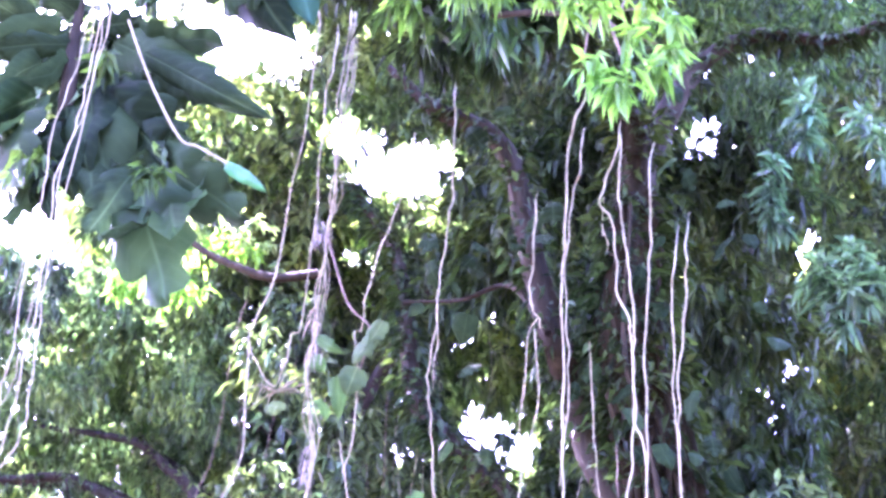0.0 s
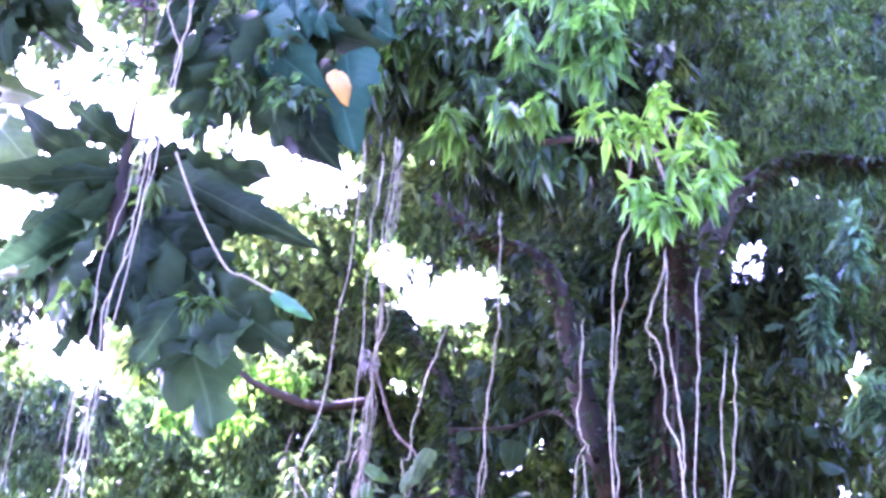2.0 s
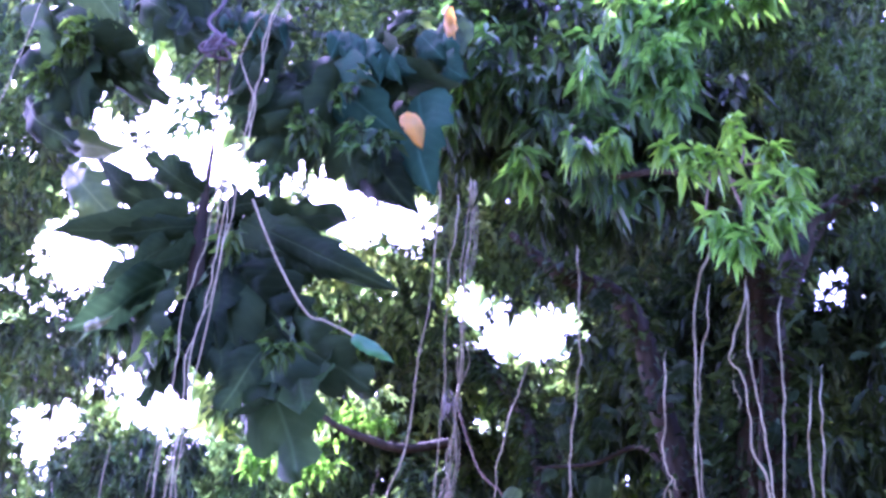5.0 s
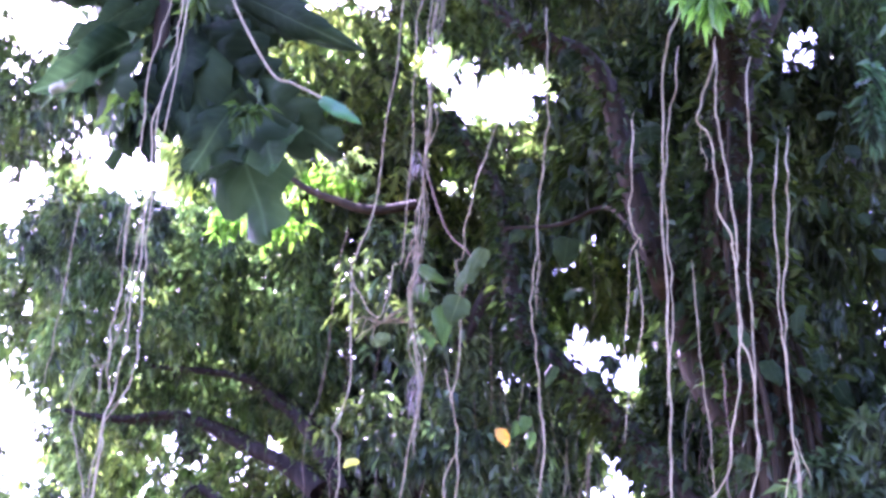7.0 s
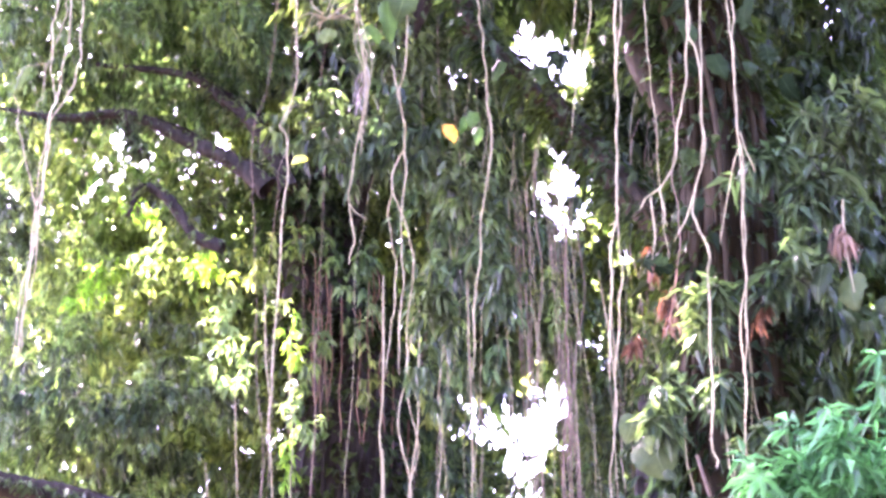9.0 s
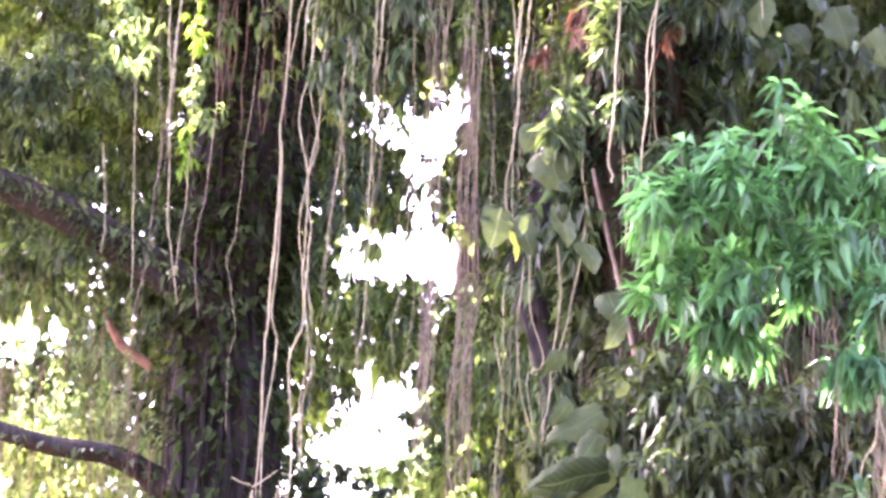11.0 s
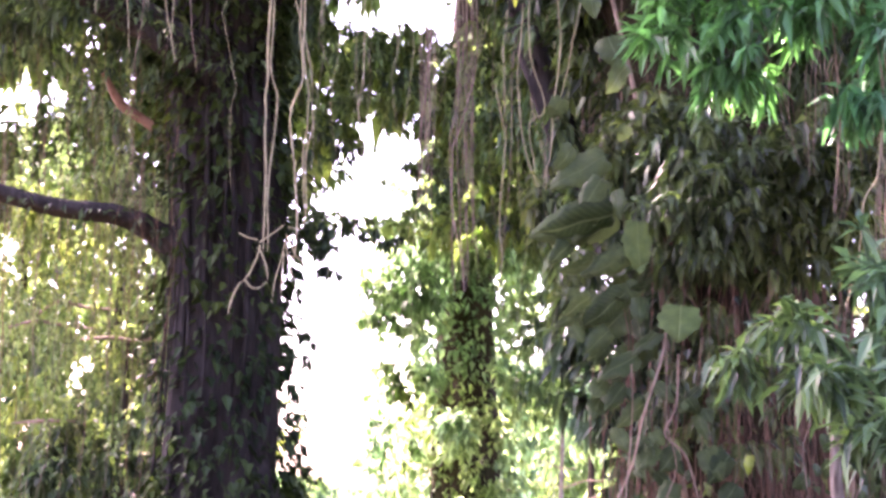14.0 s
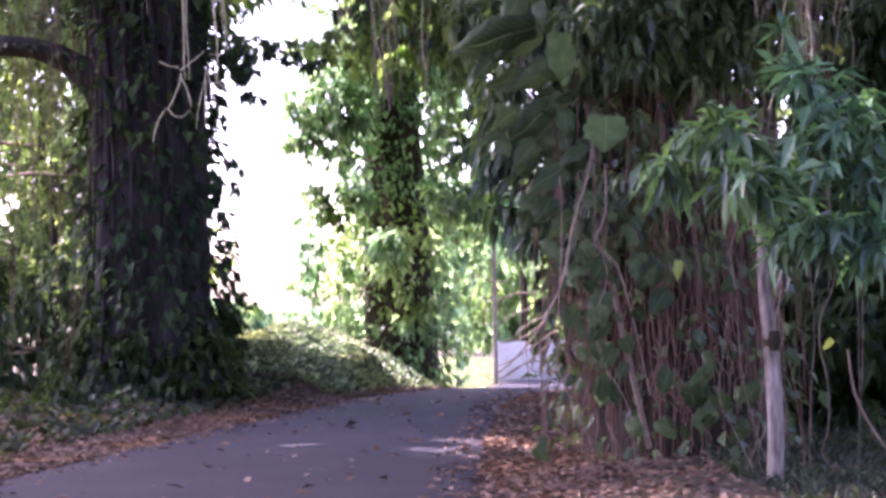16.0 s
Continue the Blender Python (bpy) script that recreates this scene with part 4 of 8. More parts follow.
thicket("thicket", [((-5.8, 29.2, 1.31), (0.6, 0.4, 0.89)), ((-6.55, 29.5, 0.92), (0.71, 0.5, 0.6)), ((-3.83, 31.0, 1.35), (0.42, 0.5, 0.57)), ((-4.19, 29.5, 0.88), (0.5, 0.4, 0.5)), ((-4.86, 28.8, 0.72), (0.88, 0.3, 0.39))], 26, LEAF_SHADED, 0.2, 0.34, 810, "dark ivy mounded round the banyan's foot")
thicket("thicket", [((-6.43, 25.5, 0.35), (0.53, 0.5, 0.26)), ((-6.0, 27.0, 0.53), (0.55, 0.5, 0.24)), ((-5.31, 20.5, 0.05), (0.35, 0.4, 0.17)), ((-5.29, 28.0, 0.38), (0.48, 0.4, 0.15)), ((-8.2, 33.0, 1.08), (1.02, 0.5, 0.68)), ((-7.0, 33.0, 0.84), (0.45, 0.4, 0.67)), ((-5.42, 23.0, 0.16), (0.32, 0.4, 0.14))], 20, LEAF_SHADED, 0.2, 0.3, 812, "dark low growth along the shaded verge")
thicket("thicket", [((-4.4, 37.0, 0.69), (0.87, 0.8, 0.27)), ((-3.38, 38.0, 0.64), (0.89, 0.8, 0.32)), ((-2.4, 38.5, 0.61), (0.64, 0.7, 0.33)), ((-4.18, 41.0, 1.12), (1.24, 0.8, 0.22)), ((-2.75, 42.0, 1.09), (0.84, 0.8, 0.28))], 16, COVER, 0.2, 0.34, 811, "daylit creeper heaped over the roadside bank")
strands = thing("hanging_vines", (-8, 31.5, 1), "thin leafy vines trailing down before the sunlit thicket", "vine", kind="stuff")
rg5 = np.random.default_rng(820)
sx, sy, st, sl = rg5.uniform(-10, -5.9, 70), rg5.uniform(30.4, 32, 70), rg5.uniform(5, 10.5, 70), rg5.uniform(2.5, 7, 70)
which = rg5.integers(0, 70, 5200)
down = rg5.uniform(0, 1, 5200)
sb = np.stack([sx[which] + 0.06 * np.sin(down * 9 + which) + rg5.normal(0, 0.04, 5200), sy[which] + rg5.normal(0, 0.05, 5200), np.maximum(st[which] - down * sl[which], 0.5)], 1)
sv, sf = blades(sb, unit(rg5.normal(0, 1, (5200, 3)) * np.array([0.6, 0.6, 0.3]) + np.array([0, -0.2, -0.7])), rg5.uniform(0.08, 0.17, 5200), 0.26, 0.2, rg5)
tagged(linked("leaves", raw_mesh("leaves", sv, sf), LEAF_SUNLIT_LIME, strands), kind="stuff")
# distance haze comes from the leaf colour, not from the air
thicket("hedge", [((1.39, 62.0, 5.3), (1.86, 2.0, 2.69)), ((0.02, 62.0, 11.69), (1.47, 2.0, 2.09)), ((-22, 150, 1.5), (9, 3, 2.2)), ((-9, 160, 1), (8, 3, 2)), ((2, 130, 2), (6, 3, 3.5)), ((12, 120, 4), (7, 3, 6)), ((3, 95, 3), (4, 2, 4)), ((9, 90, 4), (5, 2, 6))], 4, LEAF_HAZY, 0.8, 0.22, 85, "hazy bright trees in the sunny distance")

thicket("thicket", [((9, 34, 2.2), (3, 1, 3)), ((13, 35, 3), (3.5, 1, 4)), ((6.5, 30, 1.8), (2, 1, 2.5))], 9, LEAF_SHADED, 0.5, 0.22, 86, "dark leafy wall closing the wood")
thicket("thicket", [((-9.5, 37, 2.2), (2.5, 1, 3)), ((-13, 38, 3), (3.5, 1, 4)), ((-7.4, 36, 1.2), (1.6, 0.8, 1.8))], 9, LEAF_MID, 0.4, 0.22, 87, "leafy wall behind the sunlit vines")
for k in range(7):
    g2 = np.random.default_rng(600 + k)
    x0, z0 = g2.uniform(-9.2, -7.0), g2.uniform(1.2, 5.5)
    twig = thing("bare_branch", (x0, 32.5, z0), "bare brown branch caught in hanging vines", "branch", "bare branches in vines")
    tube("limb", [(x0 - 0.9, 32.6, z0 + g2.normal(0, 0.25)), (x0 - 0.3, 32.4, z0 + g2.normal(0, 0.12)), (x0 + 0.3, 32.5, z0 + g2.normal(0, 0.12)), (x0 + 0.9, 32.4, z0 + g2.normal(0.1, 0.3))], [0.02, 0.04, 0.035, 0.012], ROOT_BROWN, twig, 7, 6, 0.15, k)

thicket("thicket", [((-2.13, 34.0, 8.29), (0.52, 0.6, 0.41)), ((-1.69, 34.0, 7.48), (0.58, 0.6, 0.53)), ((-1.31, 34.0, 8.08), (0.40, 0.6, 0.65))], 13, LEAF_MID, 0.22, 0.24, 89, "green leafy boughs over the road bend")
thicket("thicket", [((-3.35, 31.0, 6.31), (0.47, 0.5, 0.43)), ((-2.66, 31.0, 6.34), (0.42, 0.5, 0.32)), ((-3.42, 31.0, 5.67), (0.26, 0.5, 0.32)), ((-2.30, 31.0, 12.58), (0.38, 0.5, 0.38)), ((-1.50, 31.0, 12.13), (0.38, 0.5, 0.58)), ((-2.30, 31.0, 11.79), (0.22, 0.5, 0.29)), ((-3.32, 31.0, 8.23), (0.42, 0.5, 0.44)), ((-1.49, 31.0, 7.69), (0.32, 0.5, 0.43))], 12, LEAF_DARK, 0.2, 0.3, 88, "dark leafy shoots beside the trunk against the sky")

# ---- leafy masses at the near banyan ----
near_bush = thing("mango_tree", (4.6, 14, 0), "young mango branches with drooping glossy green leaves", "tree")
foliage("crown", near_bush, [
    ((1.02, 13.3, 6.12), (0.23, 0.5, 0.40)), ((1.35, 13.3, 6.00), (0.33, 0.5, 0.45)), ((1.75, 13.3, 6.48), (0.38, 0.5, 0.46)), ((2.22, 13.3, 6.59), (0.38, 0.5, 0.44)), ((2.55, 13.3, 6.32), (0.24, 0.5, 0.49)), ((2.35, 13.3, 5.93), (0.40, 0.5, 0.45)), ((1.57, 13.3, 5.41), (0.42, 0.5, 0.41)), ((1.86, 13.3, 5.10), (0.28, 0.5, 0.27)), ((1.10, 13.3, 5.47), (0.28, 0.5, 0.31)), ((2.90, 13.3, 6.20), (0.26, 0.5, 0.34)), ((2.76, 13.3, 5.34), (0.28, 0.5, 0.35)), ((2.84, 13.3, 4.88), (0.26, 0.5, 0.25)), ((1.92, 13.3, 5.87), (0.28, 0.5, 0.37)), ((2.30, 13.3, 5.45), (0.23, 0.5, 0.25)),
], 50, LEAF_FRESH, 0.26, 0.15, 9, 0.55, 71, lumps=14, tight=0.55, label="bright green drooping leaves")
foliage("crown", near_bush, [
    ((3.01, 12.5, 3.05), (0.47, 0.6, 0.65)), ((2.29, 12.5, 2.73), (0.47, 0.6, 0.38)), ((2.74, 12.3, 2.29), (0.5, 0.6, 0.38)), ((1.6, 13.0, 2.79), (0.22, 0.4, 0.26)), ((2.01, 12.8, 3.02), (0.26, 0.4, 0.22)), ((3.07, 12.2, 2.0), (0.25, 0.5, 0.5)),
    ((3.12, 15.2, 13.87), (0.33, 0.4, 0.43)), ((3.33, 15.2, 13.22), (0.36, 0.4, 0.41)), ((3.48, 15.2, 13.95), (0.30, 0.4, 0.35)), ((2.70, 16.2, 15.96), (0.29, 0.4, 0.49)), ((3.20, 16.2, 17.04), (0.26, 0.4, 0.63)), ((3.90, 15.6, 16.31), (0.25, 0.4, 0.46)),
], 38, LEAF_BLUE, 0.29, 0.14, 9, 0.4, 72, label="bluish green leaf rosettes in shade")
foliage("vine_curtain", near_tree, [
    ((1.90, 16.7, 3.47), (0.45, 0.4, 0.40)), ((1.61, 16.5, 2.73), (0.42, 0.4, 0.45)), ((2.50, 16.5, 2.88), (0.36, 0.4, 0.57)), ((2.17, 16.4, 2.27), (0.44, 0.4, 0.28)), ((0.66, 16.9, 3.98), (0.31, 0.3, 0.32)), ((0.75, 16.9, 3.44), (0.34, 0.3, 0.34)), ((0.97, 16.8, 2.87), (0.34, 0.3, 0.34)), ((0.35, 17.2, 4.73), (0.29, 0.3, 0.44)),
], 30, LEAF_OLIVE, 0.2, 0.2, 7, 0.8, 731, label="olive leaves hanging before the roots")
foliage("crown", near_bush, [
    ((1.81, 15.6, 10.29), (0.6, 0.5, 0.48)), ((2.3, 16.0, 10.84), (0.5, 0.5, 0.68)), ((0.91, 15.8, 8.82), (0.41, 0.4, 0.35)), ((0.45, 15.7, 7.82), (0.34, 0.4, 0.39)), ((0.91, 15.7, 8.04), (0.28, 0.3, 0.34)), ((1.6, 15.6, 9.13), (0.41, 0.4, 0.35)), ((1.27, 15.4, 7.33), (0.27, 0.3, 0.33)),
], 38, LEAF_DARK, 0.28, 0.15, 9, 0.5, 721, label="dull green leaf rosettes in shade")
foliage("vine_curtain", near_tree, [
    ((1.83, 16.8, 4.9), (0.98, 0.7, 0.63)), ((2.81, 16.5, 4.6), (0.96, 0.7, 0.74)), ((2.26, 16.5, 4.07), (1.12, 0.7, 0.45)), ((1.44, 17.0, 5.45), (0.64, 0.6, 0.47)), ((2.0, 16.5, 4.76), (1.47, 0.7, 0.9)), ((3.54, 16.8, 5.38), (0.7, 0.7, 0.82)), ((2.07, 16.6, 4.35), (1.47, 0.6, 0.68)), ((1.9, 16.8, 2.86), (0.62, 0.4, 0.62)),
], 50, LEAF_OLIVE, 0.21, 0.18, 7, 0.7, 73, label="olive drooping lance-shaped leaves")
foliage("vine_curtain", near_tree, [
    ((0.51, 18.0, 8.6), (0.58, 0.7, 1.42)), ((0.46, 18.0, 6.86), (0.5, 0.6, 1.38)), ((2.53, 17.5, 9.18), (1.6, 0.8, 0.83)), ((2.06, 17.5, 10.98), (1.13, 0.8, 1.73)), ((3.52, 18.5, 7.04), (0.98, 0.8, 1.63)), ((1.31, 18.0, 2.84), (0.6, 0.6, 1.57)),
    ((0.81, 17.6, 4.34), (0.59, 0.5, 0.54)), ((0.96, 17.5, 3.39), (0.59, 0.5, 0.53)), ((1.03, 17.4, 2.60), (0.52, 0.5, 0.38)), ((1.20, 17.6, 5.14), (0.42, 0.5, 0.43)),
], 28, LEAF_DARK, 0.26, 0.2, 8, 0.9, 74, label="dark climbing leaves")

# trunk and crown added out of view to block skylight from the right
tube("trunk", [(6.2, 14.5, -0.1), (6.4, 14.3, 5), (6.9, 13.8, 11), (6.8, 13.0, 15.5)], [0.4, 0.3, 0.22, 0.1], BARK, near_bush, 14, 8, 0.15, 95)
foliage("crown", near_bush, [
    ((6.6, 12.2, 11.5), (1.7, 1.9, 1.6)), ((7.4, 14.6, 13.5), (2.0, 2.0, 1.7)), ((6.9, 11.0, 15.2), (1.8, 2.0, 1.6)), ((7.2, 9.4, 12.8), (2.0, 1.8, 1.8)), ((7.0, 13.4, 8.6), (1.8, 2.0, 1.5)), ((7.2, 10.4, 18.2), (2.0, 2.0, 1.5)), ((6.4, 8.0, 16.0), (1.6, 1.7, 1.5)),
], 3, LEAF_DARK, 0.5, 0.2, 7, 0.7, 96, label="dark unseen mango crown added to block skylight")

# ---- closed canopy over the road, with holes to the sky ----
def canopy_place(e, x, lift):
    """The canopy's underside: rises from the far edge and leans over the road. e: elevation in degrees from the camera;
    lift moves along the line of sight.
    """
    d = np.interp(e, [8, 25, 35, 45, 56], [36, 33, 27, 20.5, 15.5]) + lift
    return np.stack([x * d / (d - lift), d, 1.6 + d * np.tan(np.radians(e))], 1)


# holes placed to fit the camera's view: elevation, x and radii
RIGHT_HOLES = [
    (43.5, 2.4, 0.9, 0.5), (46.2, 3.2, 0.5, 0.3), (45.5, 2.4, 0.6, 0.2), (37.0, 3.4, 0.6, 0.3), (39.4, 4.3, 1.0, 0.3), (35.9, 4.1, 0.6, 0.4), (47.7, 5.0, 0.4, 0.3),
]
HIGH_HOLES = [
    (54.5, -9.8, 0.5, 0.3), (53.8, -9.3, 0.4, 0.4), (54.4, -8.2, 0.3, 0.1), (52.7, -8.6, 0.6, 0.3), (49.6, -9.6, 1.4, 0.6), (50.5, -8.5, 1.4, 0.6), (49.9, -8.1, 1.3, 0.6), (48.1, -7.6, 0.9, 0.6), (48.9, -6.8, 1.2, 0.4), (47.2, -5.8, 1.4, 0.6), (46.6, -4.8, 1.0, 0.7), (46.1, -5.1, 0.6, 0.8), (46.8, -11.0, 0.7, 0.4), (45.7, -9.8, 0.8, 0.5), (45.8, -10.7, 0.8, 0.6),
]
LEFT_HOLES = [
    (41.5, -10.5, 0.8, 0.6), (40.3, -9.9, 1.2, 0.8), (39.9, -12.1, 1.1, 0.7), (38.6, -12.6, 1.0, 0.4), (41.8, -8.5, 0.6, 0.5), (43.7, -3.7, 0.7, 0.5), (42.6, -2.9, 0.9, 0.9), (42.0, -2.7, 0.5, 0.5), (43.8, 2.2, 0.2, 0.1), (42.9, 2.6, 0.2, 0.1), (42.9, 2.1, 0.2, 0.1), (46.2, 3.2, 0.2, 0.1), (45.8, 2.5, 0.2, 0.1), (37.1, 3.4, 0.4, 0.3), (33.1, -13.6, 1.7, 0.6), (34.5, -6.0, 0.6, 0.2),
]
HOLES = RIGHT_HOLES + HIGH_HOLES + LEFT_HOLES
MID_HOLES = [
    (34.4, -6.1, 0.7, 0.4),     (33.5, -1.2, 0.9, 0.8), (32.5, -1.4, 1.0, 0.6), (30.1, -0.6, 0.9, 0.7), (28.4, -1.2, 1.5, 0.6), (33.0, -3.0, 0.8, 0.5), (34.3, -2.3, 0.8, 0.4), (37.2, 3.5, 0.6, 0.4), (34.5, 4.1, 1.2, 0.4), (32.8, 3.8, 0.7, 0.4), (23.4, -0.7, 0.7, 0.6),
]
LOW_HOLES = [
    (29.6, -13.5, 1.9, 0.5), (29.2, -11.6, 0.4, 0.3),
    (21.2, -2.3, 1.1, 1.3), (19.1, -2.3, 1.3, 0.6), (16.6, -2.2, 1.1, 1.5), (10.9, -2.7, 1.5, 1.4), (23.6, -0.7, 0.3, 0.3),
    (10.2, -3.6, 0.9, 0.5), (6.5, -4.1, 0.8, 0.9), (3.2, -3.8, 3.6, 1.1), (13.2, -10.7, 1.1, 0.8),
]
ALL_HOLES = HOLES + MID_HOLES + LOW_HOLES
# canopy patches coloured as sunlit: place and radii
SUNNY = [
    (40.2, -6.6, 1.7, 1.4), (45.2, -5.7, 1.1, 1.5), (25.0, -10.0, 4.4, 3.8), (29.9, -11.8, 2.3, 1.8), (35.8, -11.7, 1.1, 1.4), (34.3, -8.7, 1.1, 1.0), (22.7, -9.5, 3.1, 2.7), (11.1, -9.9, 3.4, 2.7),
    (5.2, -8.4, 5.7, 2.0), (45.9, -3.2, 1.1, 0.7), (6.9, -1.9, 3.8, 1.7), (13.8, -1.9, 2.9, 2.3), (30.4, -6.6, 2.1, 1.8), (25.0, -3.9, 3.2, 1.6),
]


def inside(e, x, areas, ragged):
    hit = np.zeros(len(e), bool)
    for ce, cx, re, rx in areas:
        hit |= ((e - ce) / re) ** 2 + ((x - cx) / rx) ** 2 < 1 + ragged
    return hit


# clumps that the sun reaches through gaps in the canopy above: place, width of the gap
SHAFTS = [
    ((-3.2, 38.5, 1.0), 2.1), ((-2.2, 43.5, 6.0), 2.6), ((-2.2, 43.2, 8.1), 2.0), ((-2.5, 43.5, 4.6), 2.0), ((-3.2, 43.5, 2.5), 2.2),
    ((-5.78, 21.5, 19.64), 0.8), ((-7.36, 22.0, 18.99), 0.6), ((-6.37, 21.5, 18.87), 0.8), ((-7.24, 26.5, 14.95), 0.6), ((-9.73, 27.5, 14.90), 0.6), ((-5.84, 26.5, 13.29), 0.6), ((-5.81, 27.0, 11.55), 0.6), ((-8.69, 27.0, 16.40), 0.6),
    ((-5.93, 21.5, 19.71), 1.4), ((-8.22, 30.0, 14.8), 0.6), ((-6.32, 26.0, 12.8), 1.0), ((-9.02, 30.0, 14.39), 0.55), ((-8.64, 31.0, 7.06), 0.8),
    ((-7.85, 33.0, 4.26), 1.2), ((-10.11, 25.0, 20.2), 0.5), ((-7.97, 25.0, 20.75), 0.9), ((-8.88, 26.0, 19.0), 0.8),
]
SUNWARD = unit(np.array([-36.0, 30.0, 66.0]))


def shaded(t):
    """True for places outside every shaft of sunlight."""
    ok = np.ones(len(t), bool)
    for p, r in SHAFTS:
        q = t - np.array(p)
        along = q @ SUNWARD
        ok &= (along < 0.9) | (np.linalg.norm(q - along[:, None] * SUNWARD, axis=1) > r)
    return t[ok]


def canopy(count, seed):
    rg = np.random.default_rng(seed)
    e = rg.uniform(9, 57, count)
    d = np.interp(e, [8, 25, 35, 45, 56], [36, 33, 27, 20.5, 15.5])
    x = (rg.uniform(-0.33, 0.43, count) - 0.2 * e / 50) * d / np.cos(np.radians(e))
    wob = np.array([noise.noise((a * 0.5, b * 0.9, 3.0)) for a, b in zip(e, x)])
    fine = np.array([noise.noise((a * 1.4, b * 2.2, 9.0)) for a, b in zip(e, x)])
    keep = ~inside(e, x, ALL_HOLES, wob * 0.8 + fine * 0.7 + rg.normal(0, 0.25, count)) & (fine > -0.6)
    keep |= inside(e, x, LOW_HOLES, 0.0) & (rg.uniform(0, 1, count) < 0.3) & (fine > 0.16)
    keep |= inside(e, x, HOLES + MID_HOLES, 0.0) & (rg.uniform(0, 1, count) < 0.10) & (fine > 0.2)
    # sunny patches and dapples are painted with the sunlit leaf colour
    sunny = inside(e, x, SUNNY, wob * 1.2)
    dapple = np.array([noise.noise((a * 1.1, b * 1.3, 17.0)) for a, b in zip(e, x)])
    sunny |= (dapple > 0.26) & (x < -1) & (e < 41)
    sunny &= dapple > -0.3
    lift = rg.uniform(0, 3.0, count) + wob * 1.5
    tips = canopy_place(e, x, lift)
    roof = thing("tree_canopy", (0, 30, 0), "dense leafy canopy closing over the road with gaps of white sky", "canopy", kind="stuff")
    rim = inside(e, x, ALL_HOLES, 0.9 + wob * 0.8 + fine * 0.7)
    for name, mask, mat in (("dark_leaves", keep & ~sunny & (wob < -0.08), LEAF_DARK), ("green_leaves", keep & ~sunny & (wob >= -0.08), LEAF_MID), ("light_leaves", keep & sunny, LEAF_SUNLIT)):
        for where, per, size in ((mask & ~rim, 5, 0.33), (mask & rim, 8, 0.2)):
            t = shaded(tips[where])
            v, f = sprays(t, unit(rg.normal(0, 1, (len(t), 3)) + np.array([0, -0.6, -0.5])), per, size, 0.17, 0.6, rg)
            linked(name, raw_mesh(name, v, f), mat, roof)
    # gaps in the upper storeys through which the sun reaches the sunny clumps
    shaft = inside(e - 3.5, x + 3.6, SUNNY, wob * 0.6)
    far_shaft = inside(e - 5, x + 5.4, SUNNY, wob * 0.6)
    # upper, back and outer storeys mostly take sunlit greens as well
    solid = ~shaft & ~inside(e, x, ALL_HOLES, 0.4 + wob * 0.8 + fine * 0.7) & ~inside(e, x, SUNNY, 0.1 + wob) & (rg.uniform(0, 1, count) < 0.5)
    t = shaded(canopy_place(e, x, lift + 3)[solid])
    v, f = sprays(t, unit(rg.normal(0, 1, (len(t), 3))), 5, 0.46, 0.2, 0.6, rg)
    linked("upper_leaves", raw_mesh("upper_leaves", v, f), LEAF_SUNLIT, roof)
    low = (e > 11) & (e < 36) & ~inside(e, x, ALL_HOLES, 0.1 + wob * 0.8 + fine * 0.5) & ~sunny & (~far_shaft | (e < 30)) & (rg.uniform(0, 1, count) < 0.6)
    t = shaded(canopy_place(e, x, lift + 4)[low] + rg.normal(0, 0.3, (int(low.sum()), 3)))
    v, f = sprays(t, unit(rg.normal(0, 1, (len(t), 3))), 5, 0.6, 0.22, 0.6, rg)
    linked("back_leaves", raw_mesh("back_leaves", v, f), LEAF_SUNLIT_LIME, roof)
    low = (x > -1.2) & (e > 28) & ~inside(e, x, ALL_HOLES, 0.3 + wob * 0.8 + fine * 0.5) & (rg.uniform(0, 1, count) < 0.4)
    t = shaded(canopy_place(e, x, lift + 4.5)[low])
    v, f = sprays(t, unit(rg.normal(0, 1, (len(t), 3))), 5, 0.66, 0.24, 0.6, rg)
    linked("back_leaves", raw_mesh("back_leaves", v, f), LEAF_DARK, roof)
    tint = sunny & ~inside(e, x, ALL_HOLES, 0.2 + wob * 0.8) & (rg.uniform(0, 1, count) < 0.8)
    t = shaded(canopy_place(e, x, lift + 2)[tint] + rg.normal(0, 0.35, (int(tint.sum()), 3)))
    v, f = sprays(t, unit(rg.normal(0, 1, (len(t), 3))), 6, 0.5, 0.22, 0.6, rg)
    linked("light_leaves", raw_mesh("light_leaves", v, f), LEAF_SUNLIT, roof)
    far = ~far_shaft & ~inside(e, x, ALL_HOLES, 0.8 + wob * 0.8 + fine * 0.4) & (rg.uniform(0, 1, count) < 0.27)
    t = shaded(canopy_place(e, x, lift + 7)[far])
    v, f = sprays(t, unit(rg.normal(0, 1, (len(t), 3))), 4, 1.0, 0.3, 0.6, rg)
    linked("outer_leaves", raw_mesh("outer_leaves", v, f), LEAF_SUNLIT_LIME, roof)


canopy(31000, 90)

